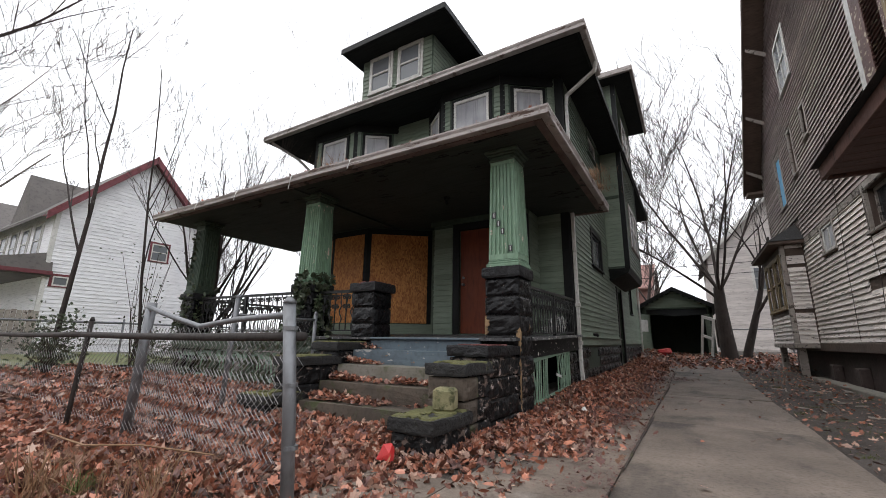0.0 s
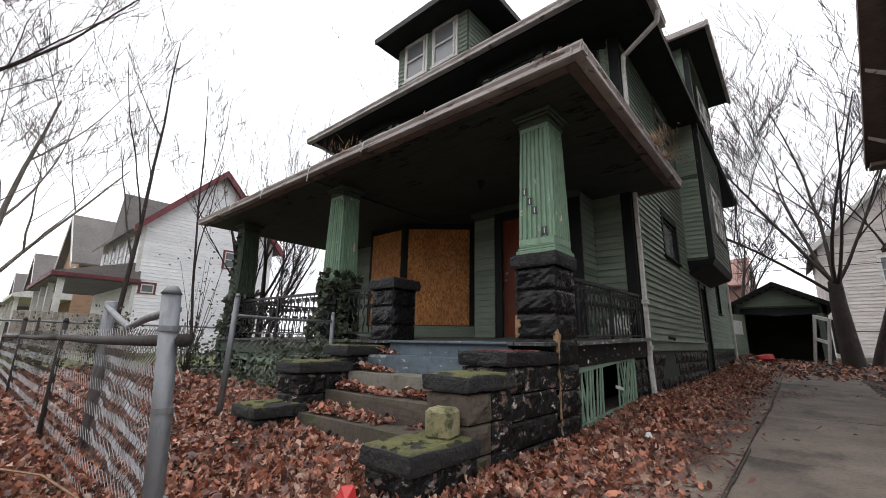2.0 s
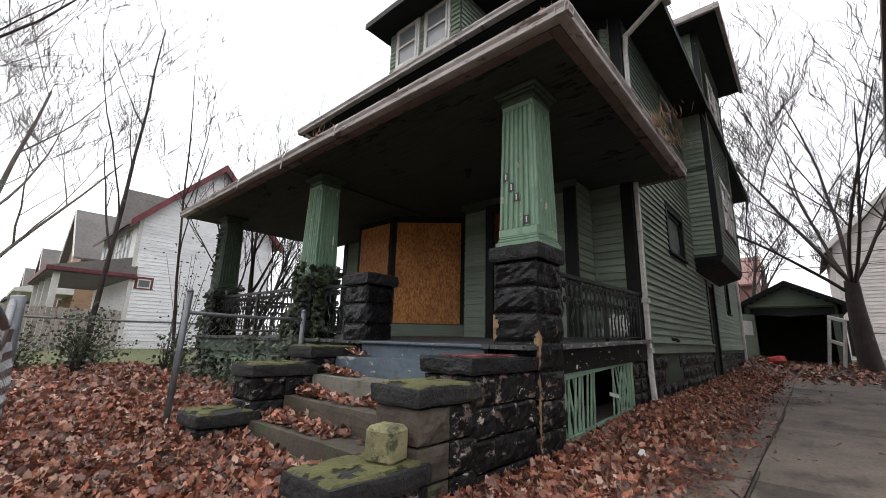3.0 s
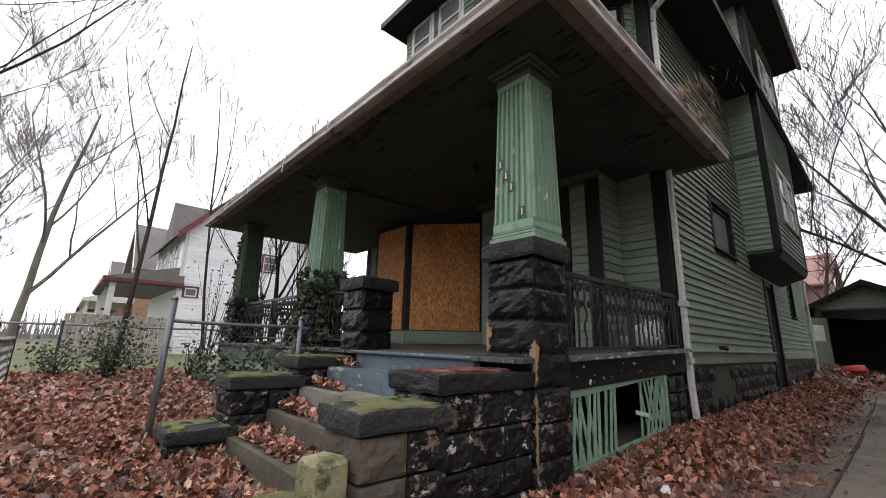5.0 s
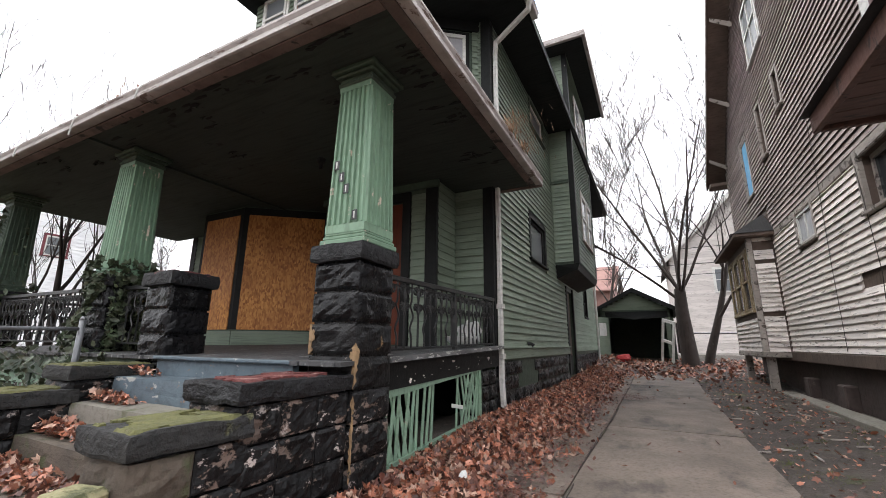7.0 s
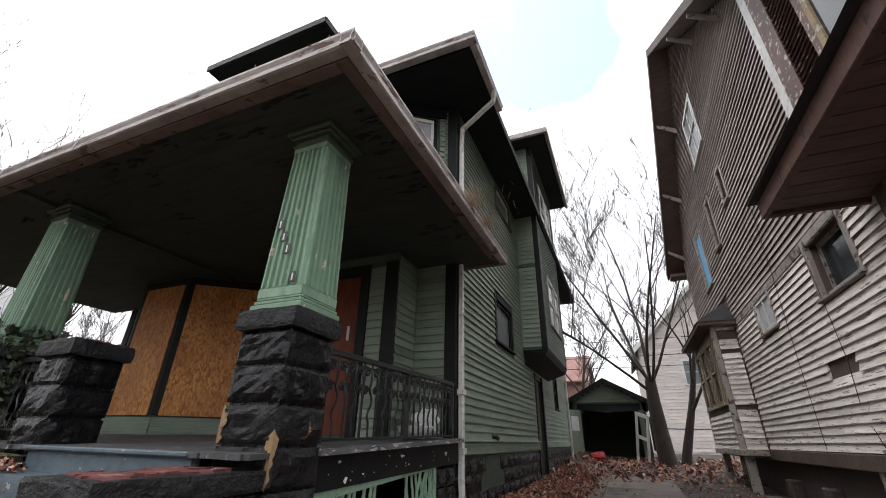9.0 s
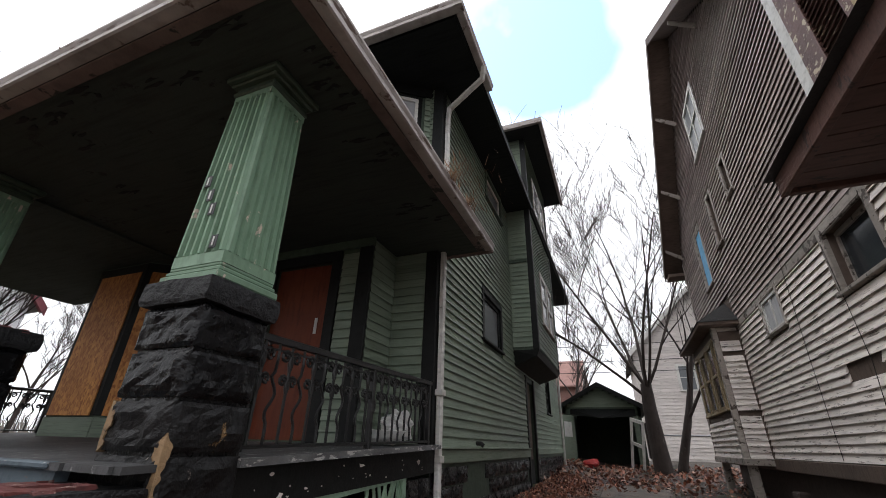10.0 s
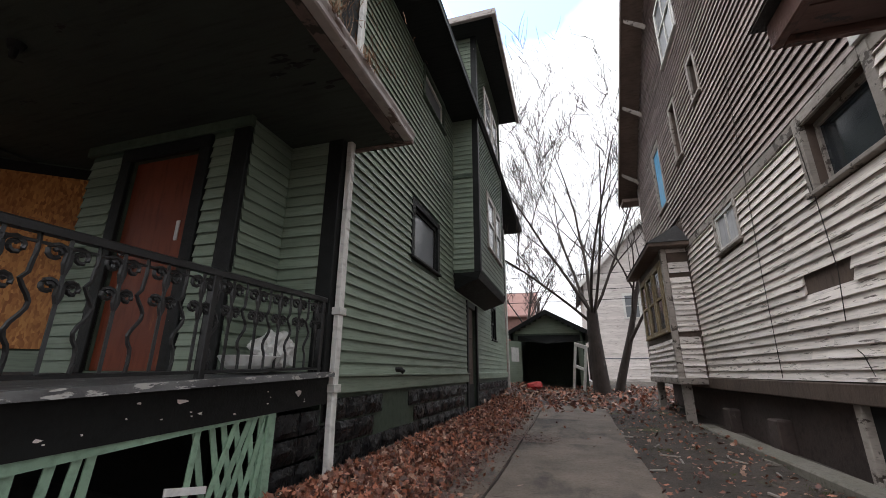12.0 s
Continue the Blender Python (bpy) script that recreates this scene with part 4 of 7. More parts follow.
pts = [(-8.5, YS + 0.01), (-7.2, 6.88), (-6.12, 6.88), (-4.8, YS + 0.01)]
wbay = part("window_bay", prism(bmesh.new(), pts, 0.9, 3.42), "green_dark", house)
for i, ((xa, ya), (xb, yb)) in enumerate(zip(pts, pts[1:])):
    pl = Plane(xa, ya, xb, yb)
    w = pl.length
    h = [(0.3, w - 0.12), (0.06, w - 0.1), (0.07, 1.36)][i]
    clapboards(wbay, pl, 0.02, w - 0.02, 0.98, 3.4, EXP, "siding", [(h[0] - 0.1, h[1] + 0.1, 1.16, 3.4)], rng=random.Random(14))
    part("window_casing", bm_box(h[0] - 0.1, h[1] + 0.1, 0.0, 0.018, 1.225, 3.36, bevel=0.004, m=pl.m), "trim_dark", wbay)
    part("plywood_sheet", bm_box(h[0], h[1], 0.0185, 0.034, 1.22, 3.22, bevel=0.002, m=pl.m), "plywood", wbay, "orange plywood sheet over the window")
    part("apron_board", bm_box(0.0, w, 0.0, 0.026, 0.93, 1.2, m=pl.m), "siding", wbay)

# ---------------- porch ----------------
PX0, PX1, PY0 = -9.38, -1.74, 4.56
porch = thing("porch", (-5.5, 6.2, 0), "sagging porch deck with grey boards and green lattice", "porch")
for i in range(int((PX1 - PX0) / 0.11) + 1):
    xa = PX0 + i * 0.11
    xb = min(PX1, xa + 0.106)
    if xb - xa < 0.03:
        continue
    part("deck_board", hull(bmesh.new(), [(x, y, DECK(y) + dz) for x in (xa, xb) for y in (PY0 - 0.02 - 0.008 * (i % 3), YS - 0.01) for dz in (-0.03, 0)]), "deck", porch)
part("beam", hull(bmesh.new(), [(x, y, DECK(y) + dz) for x in (PX1 - 0.12, PX1 - 0.07) for y in (5.12, YS) for dz in (-0.27, -0.032)]), "trim_dark", porch, "black painted edge beam with flaked spots")
part("edge_board", hull(bmesh.new(), [(x, y, DECK(y) + dz) for x in (PX1 + 0.002, PX1 + 0.028) for y in (5.12, YS - 0.05) for dz in (-0.04, 0.002)]), "deck_edge", porch, "chipped pale grey deck edge")
part("front_beam", bm_box(PX0 + 0.05, -4.15, PY0 + 0.04, PY0 + 0.1, 0.64, 0.855), "green_dark", porch)
part("top_riser", bm_box(-3.9, -2.2, PY0 + 0.0, PY0 + 0.06, 0.70, 0.858), "bluegrey", porch, "blue-grey painted top riser")
part("edge_nosing", bm_box(-3.9, -2.2, PY0 - 0.05, PY0 + 0.01, 0.862, 0.892, bevel=0.008), "bluegrey", porch)
# added sheet; the dark under the porch is put into its colour
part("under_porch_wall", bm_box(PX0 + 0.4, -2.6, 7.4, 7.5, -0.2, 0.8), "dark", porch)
# lattice on the driveway side
lat = part("lattice_frame", bmesh.new(), "lattice", porch)
lbm = bmesh.new()
ltop = lambda y: 0.60 + 0.06 * (y - 5.5)
lbot = lambda y: -0.02 + 0.05 * (y - 5.1)
L0, L1, LX = 5.16, 7.28, -1.845
for ya, yb, za, zb in ((L0, L1, 0, 0.09),):
    hull(lbm, [(x, y, ltop(y) + d) for x in (LX - 0.02, LX + 0.025) for y in (L0, L1) for d in (-0.005, 0.085)])
    hull(lbm, [(x, y, lbot(y) + d) for x in (LX - 0.02, LX + 0.025) for y in (L0, L1) for d in (0.0, 0.08)])
for y in (L1 - 0.08,):
    hull(lbm, [(x, yy, z) for x in (LX - 0.02, LX + 0.024) for yy, z in ((y, lbot(y)), (y, ltop(y) + 0.01), (L1, lbot(y)), (L1, ltop(L1) + 0.01))])
lbm.to_mesh(lat.data)
lbm.free()
rng = random.Random(21)


def slat(ya, yb, k):
    za, zb = lbot(ya) + 0.05, ltop(yb) + 0.03
    d = Vector((0, yb - ya, zb - za)).normalized()
    s = Vector((0, d.z, -d.y)) * 0.021
    o = Vector((LX - 0.012 * k, 0, 0))
    a, b = Vector((0, ya, za)) + o, Vector((0, yb, zb)) + o
    t = Vector((0.008, 0, 0))
    part("slat", hull(bmesh.new(), [p + w * s + h * t for p in (a, b) for w in (-1, 1) for h in (0, 1)]), "lattice", porch)


y = L0 + 0.02
while y < L1 - 0.1:
    gap = 6.05 < y < 6.62
    if not gap or rng.random() < 0.2:
        slat(y, min(L1 - 0.06, y + rng.uniform(0.02, 0.09) + (0.18 if y > 6.6 else 0)), 0)
    if y > 6.55 or y < 5.55:
        slat(min(L1 - 0.1, y + 0.2), y + 0.02, 1)
    y += rng.uniform(0.085, 0.13) if not gap else 0.12
part("broken_slat", hull(bmesh.new(), [(LX + 0.01 + a, 6.45 + b * 0.28, 0.36 - b * 0.05 + c) for a in (0, 0.01) for b in (0, 1) for c in (0, 0.04)]), "pale", porch, "pale broken slat")
# foundation stone between lattice and house corner
for r in range(4):
    z = -0.07 + r * 0.19
    stone(porch, -2.06, -1.84, 7.3, 7.61, z, z + 0.185)
    stone(porch, -2.06, -1.84, 7.615, 7.9, z, z + 0.185)
# front skirt left of the steps
for a, b in ((-9.2, -8.0), (-7.85, -6.9), (-6.75, -5.9)):
    part("skirt_rail", bm_box(a, b, PY0 + 0.12, PY0 + 0.16, 0.5, 0.62), "lattice", porch)
    part("skirt_rail", bm_box(a, b, PY0 + 0.12, PY0 + 0.16, 0.1, 0.18), "lattice", porch)
    x = a + 0.05
    while x < b - 0.05:
        if rng.random() < 0.7:
            part("slat", bm_box(x, x + 0.035, PY0 + 0.125, PY0 + 0.135, 0.18, 0.5, m=Matrix.Translation((x, 0, 0.3)) @ Matrix.Rotation(rng.uniform(-0.3, 0.3), 4, "Y") @ Matrix.Translation((-x, 0, -0.3))), "lattice", porch)
        x += 0.1
for a in (-7.95, -6.85, -4.3):
    part("skirt_post", bm_box(a, a + 0.12, PY0 + 0.1, PY0 + 0.22, 0, 0.64), "green_dark", porch)

# porch roof
EX0, EX1, EY0, EY1, EZ = -9.97, -1.23, 4.22, 8.13, 3.38
proof = thing("porch_roof", (-5.5, 6, EZ), "wide porch roof with green soffit darkened for shade and taupe gutter", "porch roof")
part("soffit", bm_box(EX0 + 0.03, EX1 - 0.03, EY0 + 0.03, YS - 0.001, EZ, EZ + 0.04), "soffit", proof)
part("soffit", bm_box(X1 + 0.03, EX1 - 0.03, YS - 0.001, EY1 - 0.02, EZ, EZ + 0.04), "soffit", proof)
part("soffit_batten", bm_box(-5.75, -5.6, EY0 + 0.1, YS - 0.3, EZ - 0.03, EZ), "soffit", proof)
part("eave_board", bm_box(EX0 + 0.02, EX1 - 0.105, EY0 + 0.004, EY0 + 0.1, EZ - 0.02, EZ - 0.002, bevel=0.004), "eave_brown", proof, "rotting brown board behind the front gutter")
part("eave_board", bm_box(EX1 - 0.1, EX1 - 0.004, EY0 + 0.004, EY1 - 0.03, EZ - 0.022, EZ - 0.002, bevel=0.004), "eave_brown", proof)
part("roof", hull(bmesh.new(), [(EX0, EY0, EZ + 0.045), (EX1, EY0, EZ + 0.045), (EX0, EY0, EZ + 0.12), (EX1, EY0, EZ + 0.12), (EX0, YS, EZ + 0.045), (EX0, YS, EZ + 0.12), (EX1, YS, EZ + 0.045), (EX1, YS, EZ + 0.12), (X0 + 1.0, YS - 0.01, 4.55), (X1 - 0.6, YS - 0.01, 4.55)]), "shingle", proof, "dark porch roof shingles with leaf debris")
part("roof_return", hull(bmesh.new(), [(X1 + 0.03, YS, EZ + 0.045), (EX1, YS, EZ + 0.045), (EX1, EY1, EZ + 0.045), (X1 + 0.03, EY1, EZ + 0.045), (X1 + 0.03, YS, EZ + 0.45), (EX1, YS, EZ + 0.13), (EX1, EY1, EZ + 0.13), (X1 + 0.03, EY1, EZ + 0.3)]), "shingle", proof)
gutter(proof, (EX0 - 0.03, EY0, EZ - 0.005), (EX1 + 0.112, EY0, EZ - 0.005), size=0.108)
gutter(proof, (EX1, EY0 - 0.106, EZ - 0.009), (EX1, EY1 + 0.03, EZ - 0.009), size=0.108)
part("fascia", bm_box(X1 + 0.035, EX1 + 0.09, EY1 - 0.02, EY1 + 0.03, EZ - 0.03, EZ + 0.1, bevel=0.006), "eave_brown", proof)


# piers and columns
def pier(cx, cy, z0, z1, w, cap=0.52, name="porch_pier", mat="stone", label="black painted rock-faced block pier with flaking paint"):
    t = thing(name, (cx, cy, z0), label, "pier", "porch piers")
    core = part("core", bm_box(cx - w / 2 + 0.02, cx + w / 2 - 0.02, cy - w / 2 + 0.02, cy + w / 2 - 0.02, z0 - 0.1, z1 - 0.13), "stone", t)
    z, i = z1 - 0.135, 0
    while z > z0 - 0.15:
        zz = z - 0.235
        stone(t, cx - w / 2, cx + w / 2, cy - w / 2, cy + w / 2, zz + 0.004, z - 0.004, "stone" if z > z1 - 0.55 or mat == "stone" else ("stone_bare" if z > z1 - 1.0 else mat), fine=True)
        z, i = zz, i + 1
    slab(t, cx - cap / 2, cx + cap / 2, cy - cap / 2, cy + cap / 2, z1 - 0.135, z1, "capstone", seed=int(cx * 10) + 50, jag=0.008)
    return t


P1, P2, P3 = (-1.965, 4.915), (-5.6, 4.92), (-9.18, 4.92)
pier(*P1, 0.0, 1.77, 0.45, mat="stone_worn")
pier(*P2, 0.05, 1.77, 0.45)
pier(*P3, 0.1, 1.77, 0.45)
sp_ = pier(-4.13, 4.8, 0.05, 1.69, 0.42, 0.5, mat="stone", label="short black rock-faced pier beside the steps with flaked red cap")
growth(sp_, -4.2, -3.89, 4.56, 5.02, 1.69, "red_paint", "paint_skin", 6.1, 0.08)


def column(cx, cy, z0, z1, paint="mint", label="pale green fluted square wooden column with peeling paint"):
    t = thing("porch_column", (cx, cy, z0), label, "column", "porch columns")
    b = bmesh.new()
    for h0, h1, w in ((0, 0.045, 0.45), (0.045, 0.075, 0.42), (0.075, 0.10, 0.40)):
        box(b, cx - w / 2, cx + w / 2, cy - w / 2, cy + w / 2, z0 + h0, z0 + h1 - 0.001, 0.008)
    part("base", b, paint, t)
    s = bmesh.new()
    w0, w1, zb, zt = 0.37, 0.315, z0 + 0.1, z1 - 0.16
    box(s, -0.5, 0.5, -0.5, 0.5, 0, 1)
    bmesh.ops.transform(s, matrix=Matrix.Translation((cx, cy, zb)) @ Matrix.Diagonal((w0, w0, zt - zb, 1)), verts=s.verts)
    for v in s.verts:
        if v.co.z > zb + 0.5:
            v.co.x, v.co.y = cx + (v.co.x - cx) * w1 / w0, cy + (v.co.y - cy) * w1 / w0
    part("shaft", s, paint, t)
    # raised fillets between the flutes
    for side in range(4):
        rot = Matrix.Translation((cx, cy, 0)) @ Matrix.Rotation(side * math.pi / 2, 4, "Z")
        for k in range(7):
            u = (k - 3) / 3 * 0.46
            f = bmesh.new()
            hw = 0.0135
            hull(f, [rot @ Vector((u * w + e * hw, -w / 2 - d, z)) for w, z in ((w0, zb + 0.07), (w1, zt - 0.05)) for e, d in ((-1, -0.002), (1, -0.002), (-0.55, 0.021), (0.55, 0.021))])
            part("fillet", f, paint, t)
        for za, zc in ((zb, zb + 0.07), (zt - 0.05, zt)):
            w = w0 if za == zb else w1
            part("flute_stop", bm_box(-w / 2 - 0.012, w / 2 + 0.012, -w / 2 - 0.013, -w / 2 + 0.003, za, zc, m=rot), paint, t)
    # capital in darker green: the soffit's shade is put into its paint
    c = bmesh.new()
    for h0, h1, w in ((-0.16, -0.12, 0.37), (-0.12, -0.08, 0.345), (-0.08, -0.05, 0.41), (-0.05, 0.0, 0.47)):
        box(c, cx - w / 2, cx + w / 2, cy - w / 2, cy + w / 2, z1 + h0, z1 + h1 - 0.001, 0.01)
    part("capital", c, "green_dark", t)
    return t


for p in (P1, P2):
    column(p[0] + 0.02, p[1], 1.772, EZ - 0.002)
# far column: its dark green also holds the shade it stands in
column(P3[0] + 0.02, P3[1], 1.772, EZ - 0.002, "green_dark", "fluted square column in darker green that carries its shade, with climbing ivy")

# steps and cheek walls
steps = thing("steps", (-3.1, 4.0, 0), "worn concrete front steps with blue-grey upper risers and fallen leaves", "steps")
SX0, SX1 = -3.97, -2.15
for i, (y, z, m_) in enumerate(((3.40, 0.17, "tread"), (3.71, 0.36, "tread"), (4.0, 0.545, "curb"), (4.27, 0.725, "bluegrey"))):
    slab(steps, SX0, SX1, y, 4.6 if i == 3 else y + 0.45, z - 0.19 if i else -0.15, z, m_, "step", 0.005, seed=i)
for side, tiers in (("right", ((-2.13, -1.74, 2.78, 3.42, 0.26), (-2.15, -1.76, 3.34, 3.9, 0.65), (-2.2, -1.76, 3.82, 4.68, 0.81))), ("left", ((-4.42, -3.97, 2.98, 3.5, 0.25), (-4.42, -3.97, 3.4, 4.05, 0.65), (-4.42, -3.97, 3.98, 4.58, 0.82)))):
    ch = thing("cheek_wall", ((tiers[0][0] + tiers[0][1]) / 2, 3.6, 0), "stepped black stone cheek wall with mossy caps beside the steps", "cheek wall", "cheek walls")
    for j, (xa, xb, ya, yb, zt) in enumerate(tiers):
        slab(ch, xa - 0.02, xb + 0.025, ya - 0.035, yb, zt - 0.11, zt, "cap" if j < 2 or side == "left" else "capstone", seed=j + (5 if side == "left" else 0), jag=0.0085)
        if side == "left" or j < 2:
            growth(ch, xa - 0.01, xb + 0.01, ya - 0.02, yb - 0.02, zt, "moss", "moss", j + (9.3 if side == "left" else 1.7), 0.05 if j else 0.14)
        else:
            growth(ch, xa, xb, ya, yb - 0.1, zt, "red_paint", "paint_skin", 4.4, 0.3)
        part("core", bm_box(xa + 0.04, xb - 0.04, ya + 0.04, yb, -0.15, zt - 0.09), "stone", ch)
        z = zt - 0.115
        while z > -0.12:
            n = max(1, round((yb - ya) / 0.3))
            for q in range(n):
                a, b = ya + (yb - ya) * q / n, ya + (yb - ya) * (q + 1) / n
                stone(ch, xa, xb - 0.01, a + 0.002, b - 0.002, z - 0.205, z - 0.002, "tread" if (side, j, q) == ("right", 1, 0) else "stone_worn", fine=True)
            z -= 0.205
pb = single("paving_block", bm_box(-1.98, -1.79, 3.12, 3.3, 0.262, 0.455, bevel=0.025, m=Matrix.Translation((-1.92, 3.2, 0)) @ Matrix.Rotation(0.25, 4, "Z") @ Matrix.Translation((1.92, -3.2, 0))), "block", "yellowed mossy stone block resting on the cheek wall", "stone block")


# ---------------- the neighbour's house ----------------
NX, NY0, NY1 = 2.7, 7.1, 17.3
nb = thing("house", (6.5, 12, 0), "abandoned house with peeling cream and brown clapboards", "house")
n_w = Plane(NX, NY1, NX, NY0)          # u = NY1 - y, n = -x
U = lambda y: NY1 - y
NPEAK, NEAVE, NMID = 10.75, 6.6, 12.1
nwins = [(U(8.98), U(8.02), 2.72, 3.38), (U(11.68), U(10.86), 2.84, 3.38), (U(14.95), U(14.25), 4.75, 6.25), (U(12.95), U(12.6), 5.1, 6.25), (U(11.5), U(11.2), 5.5, 6.2), (U(12.75), U(11.7), 7.3, 8.6)]
gable = lambda z, a, b: (max(a, (z - NEAVE) * (NY1 - NMID) / (NPEAK - NEAVE)) if z > NEAVE else a, b if z < NEAVE else min(b, U(NMID) + (NPEAK - z) * (NMID - NY0) / (NPEAK - NEAVE)))
wall_n = wall_block("wall", nb, n_w, 0, NY1 - NY0, 0.75, NEAVE, 0.2, "brown_dark", [h for h in nwins if h[3] < NEAVE])
gb = bmesh.new()
for y, z in ((NY1, NEAVE), (NY0, NEAVE), (NMID, NPEAK)):
    gb.verts.new((NX, y, z)), gb.verts.new((NX + 0.2, y, z))
bmesh.ops.convex_hull(gb, input=list(gb.verts))
part("gable", gb, "brown_siding", nb)
gn = [grow(h, 0.09) for h in nwins]
gap = (U(9.62), U(8.82), 1.76, 1.92)
clapboards(wall_n, n_w, 0.1, NY1 - NY0 - 0.1, 0.93, 3.36, 0.104, "cream", gn + [gap, (U(16.4), U(13.35), 0, 3.5)], rng=random.Random(31), sag=0.005, split=3.4, missing=0.008)
clapboards(wall_n, n_w, 0.1, NY1 - NY0 - 0.1, 3.5, NPEAK - 0.05, 0.104, "brown_siding", gn + [(U(16.3), U(13.4), 0, 4.1)], top=gable, rng=random.Random(32), sag=0.006, split=3.0, missing=0.006)
part("belt_board", bm_box(0.1, NY1 - NY0 - 0.1, 0, 0.03, 3.365, 3.495, bevel=0.005, m=n_w.m), "taupe_trim", nb)
part("skirt_board", bm_box(0.0, NY1 - NY0, 0, 0.05, 0.74, 0.92, bevel=0.01, m=n_w.m), "brown_dark", nb, "dark rotten skirt board")
for h, fm, g in zip(nwins, (("taupe_trim", "taupe_trim"), ("taupe_trim", "white"), ("taupe_trim", "taupe_trim"), ("taupe_trim", "brown_dark"), ("taupe_trim", "brown_dark"), ("white", "white")), ("glass", "curtain", "tarp", "taupe_trim", "glass", "glass_pale")):
    high = h[3] > NEAVE
    window(nb, n_w, *h, fm, g, rails=1 if high else 0, mullion=1 if h[0] == nwins[1][0] or high else 0, deep=-0.01 if high else (0.02 if g in ("tarp", "curtain") else 0.13), trim=0.11 if h[0] == nwins[0][0] else 0.08)
part("corner_board", bm_box(U(8.02), U(7.78), 0, 0.07, 3.5, 8.2, bevel=0.006, m=n_w.m), "white", nb, "white corner board")
part("corner_board", bm_box(0, 0.1, 0, 0.04, 0.92, 6.4, m=n_w.m), "taupe_trim", nb)
part("foundation", bm_box(NX + 0.12, 11, NY0, NY1 - 0.1, -0.3, 0.745), "brick_brown", nb, "dark brown foundation wall")
# cellar opening backed by a panel coloured as dark as the inside
fb = part("cellar_window", bm_box(NX + 0.07, NX + 0.115, 8.55, 9.35, 0.12, 0.74), "dark", nb)
for a, b in ((9.28, 9.38), (8.5, 8.6)):
    part("cellar_frame", bm_box(NX + 0.0, NX + 0.12, a, b, 0.08, 0.74, bevel=0.006), "taupe_trim", fb)
part("cellar_frame", bm_box(NX + 0.02, NX + 0.12, 8.6, 9.28, 0.08, 0.16, bevel=0.006), "taupe_trim", fb)
for yy in (12.6, 10.9):
    part("buttress", bm_box(NX - 0.05, NX + 0.13, yy, yy + 0.3, -0.1, 0.45, bevel=0.02), "brick_brown", nb)
part("wall", bm_box(NX + 0.2, 11, NY1 - 0.2, NY1, 0.7, NEAVE), "brown_siding", nb)
part("wall", bm_box(NX + 0.2, 11, NY0, NY0 + 0.2, 0.7, NEAVE), "brown_siding", nb)
# roof with overhanging rake
OX = 2.2
sl = (NPEAK - NEAVE) / (NY1 - NMID)
for ya, yb in ((NY1 + 0.55, NMID), (NY0 - 0.5, NMID)):
    za = NPEAK + 0.05 - abs(ya - NMID) * sl
    b = bmesh.new()
    hull(b, [(x, y, z + d) for x in (OX, 11.3) for y, z in ((ya, za), (yb, NPEAK + 0.05)) for d in (0, 0.1)])
    part("roof", b, "shingle", nb)
    b = bmesh.new()
    hull(b, [(x, y, z + d) for x in (OX - 0.04, OX) for y, z in ((ya, za), (yb, NPEAK + 0.05)) for d in (-0.12, 0.11)])
    part("rake_board", b, "brown_dark", nb, "weathered rake board")
    b = bmesh.new()
    hull(b, [(x, y, z + d) for x in (OX + 0.01, NX) for y, z in ((ya, za), (yb, NPEAK + 0.05)) for d in (-0.035, -0.002)])
    part("rake_soffit", b, "brown_dark", nb)
for yy in (16.9, 15.3, 13.6, 10.3, 8.8):
    z = NPEAK - abs(yy - NMID) * sl
    part("bracket", hull(bmesh.new(), [(OX + 0.03, yy - 0.05, z - 0.12), (OX + 0.03, yy + 0.05, z - 0.12), (OX + 0.03, yy, z - 0.2), (NX, yy - 0.05, z - 0.42), (NX, yy + 0.05, z - 0.42), (NX, yy, z - 0.55)]), "taupe_trim", nb)
part("end_soffit", bm_box(OX + 0.02, NX + 1, NY1, NY1 + 0.5, NEAVE - 0.55, NEAVE - 0.45), "brown_dark", nb)
# oriel bay
OB0, OB1, OBX, OZ0, OZ1 = 13.42, 16.3, 2.22, 0.92, 3.4
ob_ = part("oriel", prism(bmesh.new(), [(NX + 0.1, OB0), (NX + 0.1, OB1), (OBX, OB1), (OBX, OB0)][::-1], OZ0, OZ1), "brown_dark", nb)
o_s, o_w = Plane(OBX, OB0, NX, OB0), Plane(OBX, OB1, OBX, OB0)
clapboards(ob_, o_s, 0.08, NX - OBX - 0.05, OZ0, OZ1, 0.104, "cream", rng=random.Random(33), sag=0.02, missing=0.12)
clapboards(ob_, o_w, 0.08, OB1 - OB0 - 0.08, OZ0, 1.62, 0.104, "cream", rng=random.Random(34), sag=0.01, missing=0.05)
for k in range(3):
    a = 0.3 + k * 0.85
    window(ob_, o_w, a, a + 0.62, 1.85, 3.12, ("ochre_trim", "ochre_trim"), "glass", rails=1, deep=-0.02, trim=0.1)
for yy in (OB0, OB1 - 0.09):
    part("corner_board", bm_box(OBX - 0.03, OBX + 0.07, yy - 0.03, yy + 0.09, OZ0 - 0.1, OZ1, bevel=0.006), "taupe_trim", ob_)
part("oriel_floor", bm_box(OBX - 0.05, NX + 0.05, OB0 - 0.06, OB1 + 0.05, OZ0 - 0.12, OZ0 - 0.001, bevel=0.01), "taupe_trim", ob_)
part("oriel_eave", bm_box(OBX - 0.28, NX, OB0 - 0.28, OB1 + 0.28, OZ1, OZ1 + 0.08, bevel=0.01), "brown_dark", ob_)
